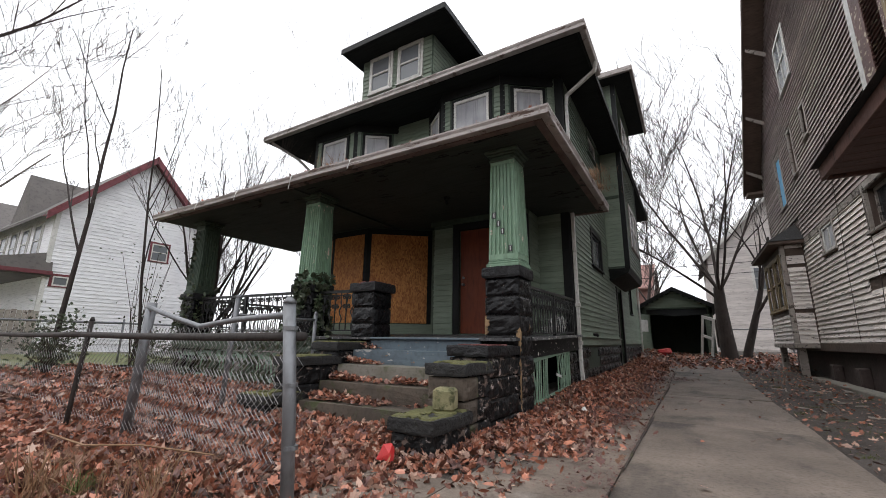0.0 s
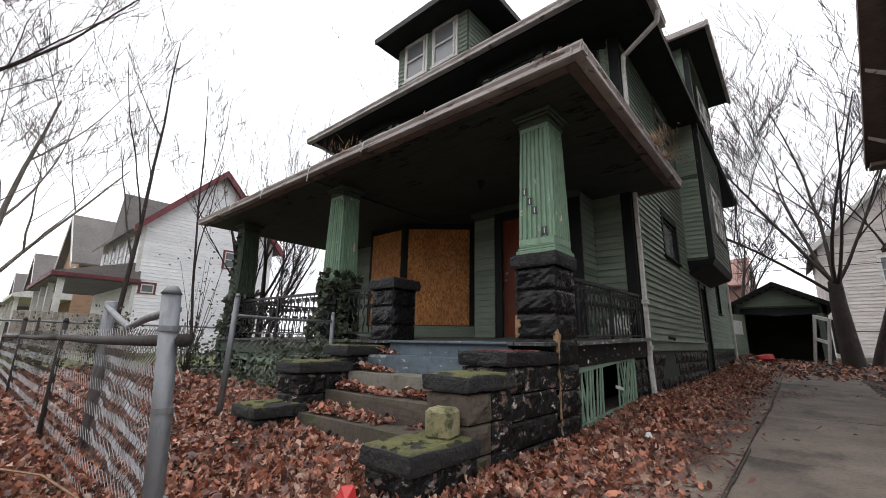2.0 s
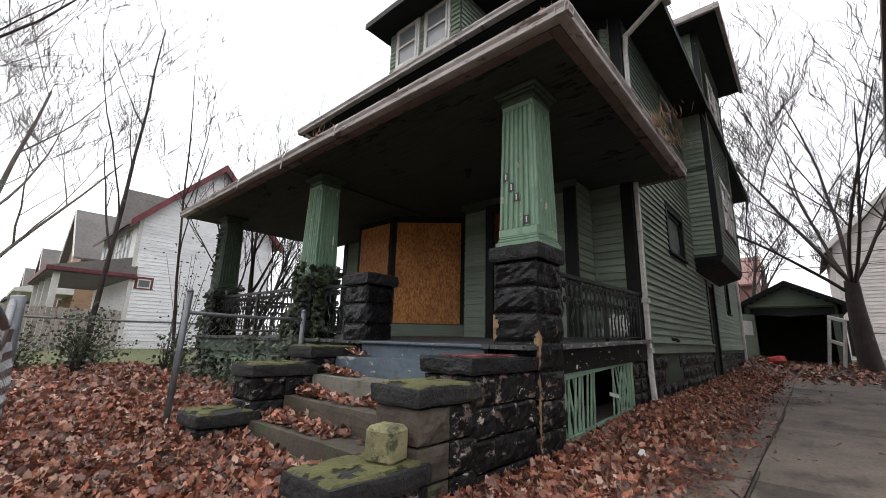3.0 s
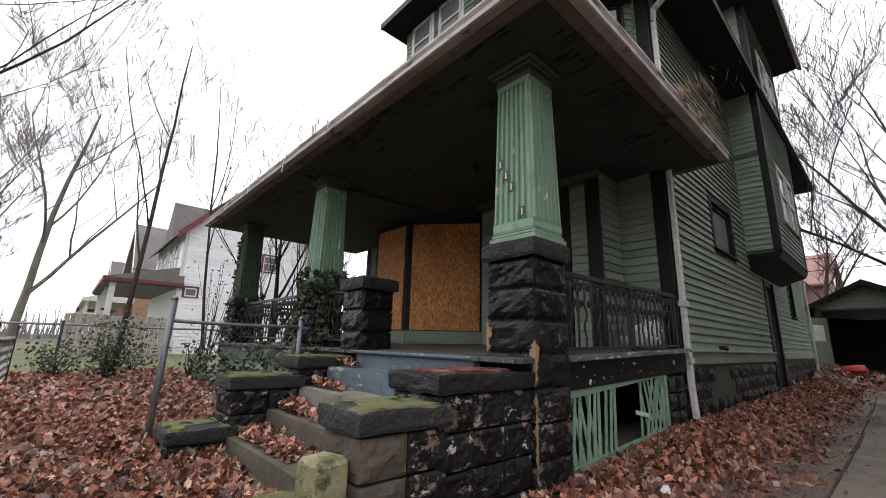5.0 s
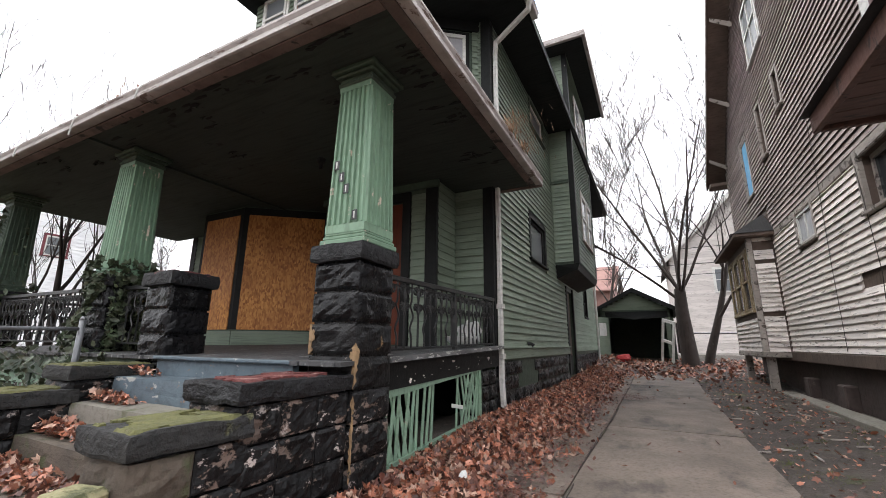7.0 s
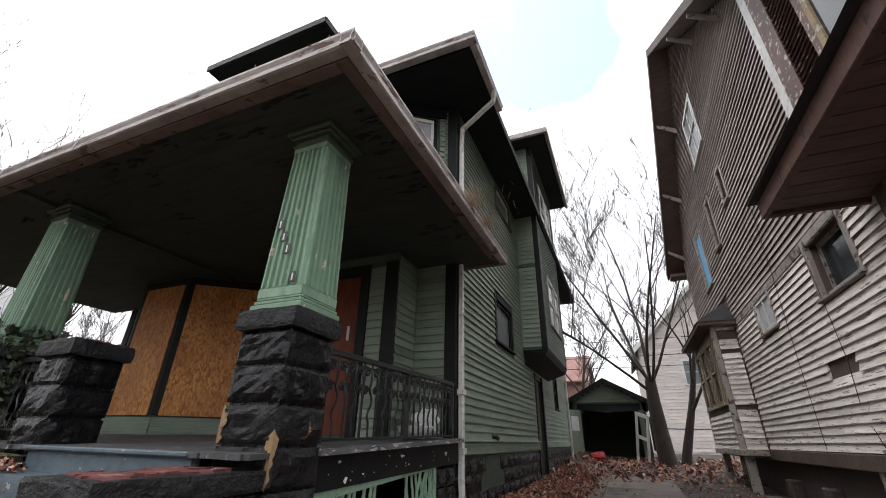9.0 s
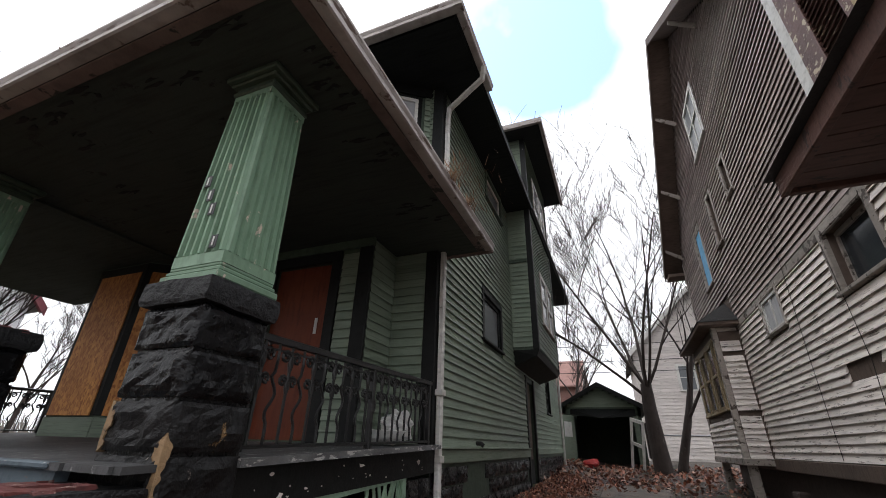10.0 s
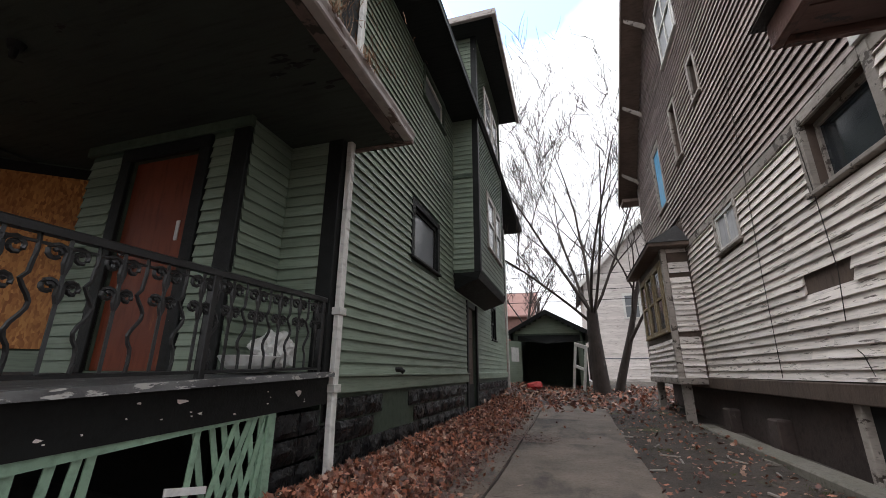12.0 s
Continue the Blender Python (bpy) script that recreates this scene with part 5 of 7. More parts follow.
part("oriel_roof", hull(bmesh.new(), [(OBX - 0.3, OB0 - 0.3, OZ1 + 0.08), (OBX - 0.3, OB1 + 0.3, OZ1 + 0.08), (NX, OB0 - 0.3, OZ1 + 0.08), (NX, OB1 + 0.3, OZ1 + 0.08), (NX - 0.05, OB0 + 0.35, OZ1 + 0.62), (NX - 0.05, OB1 - 0.35, OZ1 + 0.62)]), "slate_black", ob_)
for yy in (OB0 + 0.15, OB1 - 0.25):
    part("oriel_post", bm_box(OBX + 0.05, OBX + 0.2, yy, yy + 0.15, -0.05, OZ0 - 0.12, bevel=0.01), "taupe_trim", ob_)
# its front porch roof
M["red_brown_soffit"] = material("stained_red_brown_soffit", (0.12, 0.058, 0.045), (0.07, 0.034, 0.027), 0.7, (3, 25, 8), 1.2, (0.035, 0.02, 0.017), 0.6, (3, 6, 3), 0.4, 40)
pr = part("porch_roof", bm_box(1.86, 6, 3.4, 7.35, 3.2, 3.26), "red_brown_soffit", nb, "dark brown boarded porch soffit")
part("porch_fascia", bm_box(1.8, 1.86, 3.34, 7.41, 3.14, 3.34, bevel=0.01), "red_brown_soffit", pr)
part("porch_fascia", bm_box(1.86, NX, 7.35, 7.41, 3.14, 3.34, bevel=0.01), "red_brown_soffit", pr)
for k in range(16):
    part("soffit_board", bm_box(1.88, 6, 3.42 + k * 0.245, 3.65 + k * 0.245, 3.185, 3.199), "red_brown_soffit", pr)
part("porch_shingles", hull(bmesh.new(), [(1.72, 3.3, 3.345), (1.72, 7.45, 3.345), (NX + 0.3, 3.3, 3.345), (NX, 7.45, 3.345), (NX, 7.2, 4.0), (NX + 0.3, 3.3, 4.1)]), "shingle", pr)
part("porch_post", bm_box(2.62, 2.82, 7.0, 7.2, 0, 3.2, bevel=0.01), "brown_dark", pr)
part("front_oriel", bm_box(2.64, 3.4, 6.2, 7.8, 4.3, 7.4), "brown_dark", nb)
M["maroon_brown"] = material("peeling_maroon_brown_paint", (0.13, 0.066, 0.056), (0.085, 0.043, 0.037), 0.6, (12, 12, 20), 2.0, (0.45, 0.38, 0.28), 0.57, (8, 8, 12), 0.5, 50)
shut = part("shutter", bm_box(2.6, 2.638, 7.42, 7.76, 4.3, 7.4, bevel=0.006), "maroon_brown", nb, "peeling maroon louvred shutter")
part("shutter_stile", bm_box(2.6, 2.638, 6.82, 6.95, 4.3, 7.4, bevel=0.006), "maroon_brown", shut)
for k in range(38):
    part("louvre", bm_box(-0.022, 0.022, 6.952, 7.418, -0.005, 0.005, m=pose(2.622, 0, 4.36 + k * 0.078, 0, -38, 0)), "maroon_brown", shut)
part("window_trim", bm_box(2.59, 2.638, 6.73, 6.815, 4.3, 7.4, bevel=0.006), "ochre_trim", nb)
part("window_pane", bm_box(2.62, 2.632, 6.2, 6.728, 4.3, 7.4), "glass", nb)

# wires on the neighbour's wall
wires = bmesh.new()
for pts_ in ([(2.66, 9.05, 3.3), (2.655, 9.0, 2.6), (2.655, 8.97, 1.9), (2.65, 9.05, 1.45)], [(2.66, 10.2, 5.0), (2.655, 10.3, 3.4), (2.655, 10.42, 2.2), (2.66, 10.5, 0.95)], [(2.65, 9.0, 1.2), (2.63, 8.9, 1.15), (2.64, 8.85, 0.98)]):
    tube(wires, pts_, 0.0042, 5)
single("wall_cable", wires, "rust", "thin black cable hanging on the clapboard wall", "cable")

# ---------------- garage ----------------
GX0, GX1, GY, GZ = -2.05, 0.9, 22.0, 0.36
gar = thing("garage", (-0.6, 24, GZ), "small green gabled garage with broken doors open and dark inside", "garage")
for a, b, c, d in ((GX0, GX0 + 0.12, GY, GY + 5), (GX1 - 0.12, GX1, GY, GY + 5), (GX0, GX1, GY + 4.9, GY + 5)):
    part("wall", bm_box(a, b, c, d, GZ - 0.2, 2.55), "green_dark", gar)
part("jamb", bm_box(GX0 + 0.12, GX0 + 0.42, GY, GY + 0.1, GZ - 0.2, 2.2), "siding", gar)
part("jamb", bm_box(GX1 - 0.3, GX1 - 0.12, GY, GY + 0.1, GZ - 0.2, 2.2), "siding", gar)
# floor coloured near-black to make the garage dark inside
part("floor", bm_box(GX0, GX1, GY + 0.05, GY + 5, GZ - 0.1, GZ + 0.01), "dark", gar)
gm = (GX0 + GX1) / 2
part("gable", hull(bmesh.new(), [(x, y, z) for y in (GY, GY + 0.1) for x, z in ((GX0, 2.2), (GX1, 2.2), (GX0, 2.55), (GX1, 2.55), (gm, 3.3))]), "green_dark", gar)
clapboards(gar, Plane(GX0, GY, GX1, GY), 0.05, GX1 - GX0 - 0.05, 2.52, 3.24, 0.12, "siding", top=lambda z, a, b: (a + (z - 2.5) * 1.85, b - (z - 2.5) * 1.85), rng=random.Random(36))
for s in (-1, 1):
    xe = gm + s * 1.72
    part("roof", hull(bmesh.new(), [(x, y, z + d) for y in (GY - 0.35, GY + 5.2) for x, z in ((gm, 3.36), (xe, 2.42)) for d in (0, 0.1)]), "shingle", gar)
    part("rake_board", hull(bmesh.new(), [(x, y, z + d) for y in (GY - 0.39, GY - 0.352) for x, z in ((gm, 3.36), (xe, 2.42)) for d in (-0.08, 0.1)]), "trim_dark", gar)
part("door_header", hull(bmesh.new(), [(GX0 + 0.3, GY - 0.05, 2.26), (GX1 - 0.2, GY - 0.05, 2.2), (GX0 + 0.3, GY, 2.46), (GX1 - 0.2, GY, 2.46), (gm, GY - 0.25, 2.1)]), "trim_dark", gar)
dl_ = part("garage_door", bm_box(0, 0.06, 0, 0.85, 0, 1.85, m=pose(GX0 + 0.42, GY - 0.02, GZ, 0, 0, 150)), "siding", gar)
part("door_pane", bm_box(-0.012, 0.072, 0.2, 0.68, 1.05, 1.6, m=pose(GX0 + 0.42, GY - 0.02, GZ, 0, 0, 150)), "pale", dl_)
fr_ = bmesh.new()
for a, b, c, d in ((0, 0.1, 0, 1.8), (0.72, 0.82, 0, 1.8), (0, 0.82, 1.7, 1.82), (0, 0.82, 0.9, 1.0)):
    box(fr_, a, b, -0.03, 0.03, c, d, 0, pose(GX1 - 0.62, GY - 0.25, GZ - 0.02, 0, 13, -60))
part("garage_door", fr_, "white", gar, "broken white door frame leaning out")
single("red_bag", bmesh.ops.create_icosphere(b_ := bmesh.new(), subdivisions=2, radius=0.24) and b_, "red", "crumpled red and white bag before the garage", "bag", smooth=False)
bag = bpy.data.objects["red_bag"]
for v in bag.data.vertices:
    v.co *= 1 + 0.35 * noise.noise(v.co * 7)
bag.location, bag.scale = (-1.05, 20.9, 0.5), (1.3, 1, 0.75)

# ---------------- far houses ----------------
def far_house(x0, x1, y0, y1, z0, eave, peak, wall, roof_, along, label, trim="white", wins=()):
    """A house block with gable roof; along 'x' or 'y' is the ridge."""
    t = thing("house", ((x0 + x1) / 2, (y0 + y1) / 2, z0), label, "house")
    part("wall", bm_box(x0, x1, y0, y1, z0 - 0.5, eave), wall, t)
    xm, ym, o = (x0 + x1) / 2, (y0 + y1) / 2, 0.45
    if along == "x":
        for x in (x0, x1 - 0.15):
            part("gable", hull(bmesh.new(), [(xx, y, z) for xx in (x, x + 0.15) for y, z in ((y0, eave), (y1, eave), (ym, peak))]), wall, t)
        for s, ye in ((-1, y0 - o), (1, y1 + o)):
            ze = peak - (peak - eave) * (abs(ye - ym) / (y1 - ym))
            part("roof", hull(bmesh.new(), [(x, y, z + d) for x in (x0 - o, x1 + o) for y, z in ((ym, peak), (ye, ze)) for d in (0.02, 0.16)]), roof_, t)
            part("rake_board", hull(bmesh.new(), [(x, y, z + d) for x in (x1 + o, x1 + o + 0.05) for y, z in ((ym, peak), (ye, ze)) for d in (-0.22, 0.17)]), trim, t)
            part("rake_soffit", hull(bmesh.new(), [(x, y, z + d) for x in (x1, x1 + o) for y, z in ((ym, peak), (ye, ze)) for d in (-0.03, 0.015)]), trim, t)
    else:
        for y in (y0, y1 - 0.15):
            part("gable", hull(bmesh.new(), [(x, yy, z) for yy in (y, y + 0.15) for x, z in ((x0, eave), (x1, eave), (xm, peak))]), wall, t)
        for s, xe in ((-1, x0 - o), (1, x1 + o)):
            ze = peak - (peak - eave) * (abs(xe - xm) / (x1 - xm))
            part("roof", hull(bmesh.new(), [(x, y, z + d) for y in (y0 - o, y1 + o) for x, z in ((xm, peak), (xe, ze)) for d in (0.02, 0.16)]), roof_, t)
            part("rake_board", hull(bmesh.new(), [(x, y, z + d) for y in (y0 - o - 0.05, y0 - o) for x, z in ((xm, peak), (xe, ze)) for d in (-0.2, 0.17)]), trim, t)
    return t


wh = far_house(-32, -23.4, 6.0, 12.5, 0.2, 6.35, 9.85, "white_siding", "greyroof", "x", "white clapboard house with maroon trim and gabled side", "maroon")
wh_e, wh_s = Plane(-23.4, 6.0, -23.4, 12.5), Plane(-32, 6.0, -23.4, 6.0)
WHW, WHL = (3.84, 4.6, 4.7, 5.55), (0.3, 0.82, 2.98, 3.36)
clapboards(wh, wh_e, 0.1, 6.4, 0.5, 9.75, 0.17, "white_siding", [(WHW[0] - 0.11, WHW[1] + 0.11, WHW[2] - 0.11, WHW[3] + 0.11), (WHL[0] - 0.11, WHL[1] + 0.11, WHL[2] - 0.11, WHL[3] + 0.11)], top=lambda z, a, b: (a, b) if z < 6.35 else (a + (z - 6.35) * 0.929, b - (z - 6.35) * 0.929), rng=random.Random(37))
window(wh, wh_e, *WHW, ("maroon", "white"), "glass_pale", rails=1, deep=-0.02, trim=0.1)
window(wh, wh_e, *WHL, ("maroon", "white"), "glass_pale", rails=0, deep=-0.02, trim=0.1)
for k in range(4):
    window(wh, wh_s, 1.2 + k * 1.7, 2.1 + k * 1.7, 4.3, 5.8, ("white", "white"), "glass_pale", rails=1, deep=-0.02)
part("corner_board", bm_box(-23.5, -23.36, 5.96, 6.12, 0.4, 6.3), "white", wh)
part("cross_gable", hull(bmesh.new(), [(x, y, z) for y in (5.9, 9.5) for x, z in ((-29.7, 6.4), (-26.9, 6.4), (-28.3, 8.9))]), "greyroof", wh)
part("porch_roof", hull(bmesh.new(), [(-32.3, 3.2, 3.3), (-23.2, 3.2, 3.3), (-32.3, 3.2, 3.55), (-23.2, 3.2, 3.55), (-32.3, 6.2, 3.3), (-23.2, 6.2, 3.3), (-32, 6.2, 4.4), (-23.5, 6.2, 4.4)]), "greyroof", wh, "shallow porch roof")
part("porch_fascia", bm_box(-32.35, -23.15, 3.12, 3.2, 3.36, 3.56), "maroon", wh, "maroon fascia")
part("porch_fascia", bm_box(-23.2, -23.12, 3.2, 6.2, 3.36, 3.52), "maroon", wh)
for x in (-32, -29, -26.4, -23.6):
    part("porch_post", bm_box(x, x + 0.22, 3.4, 3.62, 0.2, 3.3), "white", wh)
part("porch_base", bm_box(-32.2, -23.3, 3.2, 6.2, 0, 0.85), "white", wh)
cols = (("tan", "greyroof"), ("white_siding", "greyroof"), ("brickred", "greyroof"), ("white_siding", "brickred"), ("tan", "greyroof"))
for k, (wm, rm) in enumerate(cols):
    x1 = -36.5 - k * 11.5
    h = far_house(x1 - 7.2, x1, 5.6 + (k % 2), 15, 0.2, 6.0, 9.6, wm, rm, "y" if k % 2 == 0 else "x", "old two-storey gabled house along the street", "white")
    s_ = Plane(x1 - 7.2, 5.6 + (k % 2), x1, 5.6 + (k % 2))
    for u in (1.2, 3.2, 5.2):
        window(h, s_, u, u + 0.9, 4.1, 5.5, ("white", "white"), "glass", rails=1, deep=-0.02)
    for u in (2.0, 5.0):
        window(h, Plane(x1, 5.6 + (k % 2), x1, 15), u, u + 0.9, 4.1, 5.4, ("white", "white"), "glass", rails=1, deep=-0.02)
    part("porch_roof", hull(bmesh.new(), [(a, b, c) for a in (x1 - 7.4, x1 + 0.2) for b, c in ((2.8, 3.2), (2.8, 3.4), (5.6, 3.2), (5.6, 4.2))]), "greyroof" if k % 2 else "white", h)
    for u in (0.2, 3.5, 6.8):
        part("porch_post", bm_box(x1 - 7.2 + u, x1 - 7.0 + u, 3.0, 3.2, 0.1, 3.2), "white", h)

bw = far_house(1.5, 9.5, 34, 44, 0.5, 7.0, 11.0, "pale_far", "greyroof", "y", "pale house with gable behind the yard")
clapboards(bw, Plane(1.5, 34, 9.5, 34), 0.1, 7.9, 0.6, 10.9, 0.2, "pale_far", [(2.4, 3.6, 4.3, 6.2)], top=lambda z, a, b: (a, b) if z < 7 else (a + (z - 7), b - (z - 7)), rng=random.Random(38))
window(bw, Plane(1.5, 34, 9.5, 34), 2.5, 3.4, 4.5, 6.0, ("white", "white"), "glass_pale", rails=1, deep=-0.02)
window(bw, Plane(1.5, 34, 9.5, 34), 4.6, 5.4, 4.5, 6.0, ("white", "white"), "glass_pale", rails=1, deep=-0.02)
rh = far_house(-10, -3.2, 46, 56, 0.4, 6.5, 9.5, "brickred", "brickred", "x", "red brick house behind the garage")
rh2 = far_house(-22, -14, 40, 50, 0.4, 5.5, 8.6, "tan", "brickred", "x", "tan house with reddish roof beyond the yards")

# unseen row added across the street; blocks low southern sky from the porch
for k, (wm, rm) in enumerate((("tan", "greyroof"), ("brickred", "greyroof"), ("pale_far", "greyroof"), ("tan", "brickred"), ("brickred", "greyroof"), ("tan", "greyroof"))):
    far_house(-46 + k * 14.5, -34.5 + k * 14.5, -44, -33, 0.1, 7.5, 11.5, wm, rm, "y", "unseen house block added across the street to shade the porch")


# ---------------- downspouts ----------------
def downspout(pts_, label):
    t = thing("downspout", pts_[-1], label, "downspout", "downspouts")
    b = bmesh.new()
    for p, q in zip(pts_, pts_[1:]):
        p, q = Vector(p), Vector(q)
        d = (q - p).normalized()
        side = d.cross(Vector((0, 1, 0))).normalized() if abs(d.y) < 0.9 else Vector((1, 0, 0))
        o = d.cross(side)
        vs = [c + side * 0.033 * i + o * 0.042 * j for c in (p - d * 0.02, q + d * 0.02) for i, j in ((-1, -0.7), (-0.7, -1), (0.7, -1), (1, -0.7), (1, 0.7), (0.7, 1), (-0.7, 1), (-1, 0.7))]
        hull(b, vs)
    part("pipe", b, "white", t)
    return t


ds = downspout([(-1.8, 8.0, 3.45), (-1.8, 8.0, 0.55), (-1.77, 7.97, 0.1)], "weathered white downspout at the house corner")
for z in (1.52, 0.82):
    part("strap", bm_box(-1.855, -1.75, 7.94, 8.06, z, z + 0.07, bevel=0.004), "white", ds)
downspout([(-1.1, 7.75, 6.44), (-1.16, 7.85, 6.3), (-1.78, 8.02, 6.02), (-1.8, 8.02, 5.8), (-1.8, 8.02, 3.95)], "white downspout from the upper gutter elbow")
downspout([(-9.95, 6.8, 6.42), (-9.6, 7.5, 6.1), (-9.35, 7.9, 5.7), (-9.35, 7.9, 4.2)], "white downspout under the far eave")
downspout([(-1.8, 19.3, 6.2), (-1.8, 19.3, 0.5)], "thin pale downspout at the rear corner")

# ---------------- iron railings ----------------
BAL = {}


def spiral(c, r0, turns, side, start=0.0, n=13):
    return [c + Vector((side * math.cos(start + turns * 2 * math.pi * i / n) * r0 * (1 - 0.72 * i / n), 0, math.sin(start + turns * 2 * math.pi * i / n) * r0 * (1 - 0.72 * i / n))) for i in range(n + 1)]


def baluster_mesh(kind, h):
    key = (kind, round(h, 2))
    if key not in BAL:
        b = bmesh.new()
        if kind == "straight":
            tube(b, [(0, 0, 0), (0, 0, h)], 0.0105, 4)
            for s in (-1, 1):
                tube(b, [(0, 0, h * 0.72)] + [Vector((s * 0.012, 0, h * 0.8))] + spiral(Vector((s * 0.05, 0, h * 0.87)), 0.043, 1.35, -s, 0.2), 0.0115, 5)
                tube(b, [(0, 0, h * 0.5)] + [Vector((s * 0.012, 0, h * 0.56))] + spiral(Vector((s * 0.046, 0, h * 0.62)), 0.036, 1.35, -s, 0.2), 0.0115, 5)
        else:
            tube(b, [(0.027 * math.sin(k / 20 * 2 * math.pi * 2.6) * (1 if 3 < k < 14 else 0.12), 0, h * k / 20) for k in range(21)], 0.0105, 5)
        BAL[key] = mesh_of("baluster", b, "iron")
    return BAL[key]


def railing(p, q, z0a, z1a, z0b, z1b, label, posts=()):
    p, q = Vector((*p, 0)), Vector((*q, 0))
    u, ln = (q - p).normalized(), (q - p).length
    t = thing("porch_railing", (p.x, p.y, z0a), label, "railing", "porch railings")
    side = Vector((-u.y, u.x, 0))
    for name, a, b, w, h in (("top_rail", z1a, z1b, 0.027, 0.036), ("bottom_rail", z0a, z0b, 0.016, 0.016), ("mid_rail", z1a - 0.07, z1b - 0.07, 0.008, 0.01)):
        part(name, hull(bmesh.new(), [c + side * w * s + Vector((0, 0, z + d)) for c, z in ((p, a), (q, b)) for s in (-1, 1) for d in (-h, 0)] + [c + Vector((0, 0, z + h * 0.35)) for c, z in ((p, a), (q, b))]), "iron", t)
    n = int(ln / 0.122)
    rot = Matrix(((u.x, -u.y, 0, 0), (u.y, u.x, 0, 0), (0, 0, 1, 0), (0, 0, 0, 1)))
    for i in range(1, n):
        f = i / n
        c = p.lerp(q, f)
        za, zb = z0a + (z0b - z0a) * f, z1a + (z1b - z1a) * f - 0.03
        ob = new("baluster", baluster_mesh("straight" if i % 2 else "wavy", zb - za))
        ob.matrix_basis = Matrix.Translation((c.x, c.y, za)) @ rot
        attach(ob, t)
    for f in posts:
        c = p.lerp(q, f)
        z0, z1 = z0a + (z0b - z0a) * f - 0.06, z1a + (z1b - z1a) * f
        part("post", bm_box(c.x - 0.022, c.x + 0.022, c.y - 0.022, c.y + 0.022, z0 - 0.03, z1 + 0.0, bevel=0.004), "iron", t)
    return t


railing((-1.86, 5.14), (-1.86, 7.85), 0.965, 1.60, 1.035, 1.655, "black wrought iron scroll railing on the driveway side of the porch", (0.02, 0.53, 0.985))
railing((-4.36, 4.88), (-5.36, 4.88), 1.0, 1.62, 1.0, 1.64, "short black wrought iron railing beside the steps", (0.02, 0.98))
railing((-5.84, 4.88), (-8.94, 4.88), 1.0, 1.66, 1.02, 1.68, "black wrought iron porch railing grown with ivy", (0.02, 0.5, 0.98))
railing((-9.18, 5.15), (-9.18, 7.85), 1.0, 1.66, 1.04, 1.68, "black wrought iron railing on the far side of the porch", (0.02, 0.98))

# ---------------- small things on the porch ----------------
cx, cy = -1.97, 4.915
for i, (x, z) in enumerate(((-2.06, 2.46), (-2.0, 2.345), (-1.945, 2.235), (-1.84, 2.0))):
    n_ = thing("number_plate", (x, 4.7, z), "small black house number plate with pale bar on the column", "number plate", "house numbers")
    yf = 4.915 - 0.37 / 2 * (1 - 0.15 * (z - 1.87) / 1.4) - 0.0235
    part("plate", bm_box(x - 0.026, x + 0.026, yf - 0.006, yf, z - 0.042, z + 0.042, bevel=0.003), "plate", n_)
    part("bar", bm_box(x - 0.006, x + 0.006, yf - 0.009, yf - 0.0065, z - 0.028, z + 0.028), "pale", n_)
lampb = tube(bmesh.new(), [(-3.54, 6.0, EZ), (-3.54, 6.0, EZ - 0.03), (-3.54, 6.0, EZ - 0.05)], 0.06, 12, 0.045)
tube(lampb, [(-3.54, 6.0, EZ - 0.05), (-3.54, 6.0, EZ - 0.1), (-3.54, 6.0, EZ - 0.13)], 0.03, 10, 0.02)
single("porch_lamp", lampb, "dark", "small dark unlit bulb holder on the porch soffit", "lamp")

bowl = thing("planter_bowl", (-2.05, 7.3, 1.0), "white bowl with crumpled white bag on the porch deck", "bowl")
b = bmesh.new()
rings = []
for r, z in ((0.1, 0.0), (0.17, 0.05), (0.21, 0.12), (0.2, 0.125), (0.16, 0.06), (0.0, 0.03)):
    rings.append([b.verts.new((-2.05 + r * math.cos(k * math.pi / 8) + (0.001 * k if r == 0 else 0), 7.2 + 1.2 * r * math.sin(k * math.pi / 8), 0.99 + z)) for k in range(16)])
for q, s in zip(rings, rings[1:]):
    for k in range(16):
        b.faces.new((q[k], q[(k + 1) % 16], s[(k + 1) % 16], s[k]))
part("bowl", b, "pale", bowl)
b = bmesh.new()
bmesh.ops.create_icosphere(b, subdivisions=4, radius=0.15)
for v in b.verts:
    v.co = Vector((v.co.x, v.co.y * 1.2, v.co.z * 0.95)) * (1 + 0.45 * noise.noise(v.co * 11) + 0.25 * noise.noise(v.co * 27)) + Vector((-2.02, 7.42, 1.16))
part("crumpled_bag", b, "pale", bowl)

# bare streaks where the paint has flaked off the corner pier
def flake(name, pts_, depth, label):
    b = bmesh.new()
    rng = random.Random(len(name) + int(pts_[0][2] * 100))
    f = [b.verts.new(p) for p in pts_]
    b.faces.new(f)
    r = bmesh.ops.extrude_face_region(b, geom=list(b.faces))
    bmesh.ops.translate(b, verts=[v for v in r["geom"] if isinstance(v, bmesh.types.BMVert)], vec=depth)
    bmesh.ops.recalc_face_normals(b, faces=b.faces)
    return b


M["bare"] = material("bare_tan_stone", (0.34, 0.22, 0.115), (0.19, 0.12, 0.066), 0.85, (25, 25, 25), 5.0, (0.05, 0.045, 0.04), 0.58, (14, 14, 8), 0.8, 40)
streaks = thing("bare_streak", (-1.745, 4.69, 0.1), "bare tan streaks where black paint has flaked from the pier", "flaked paint")


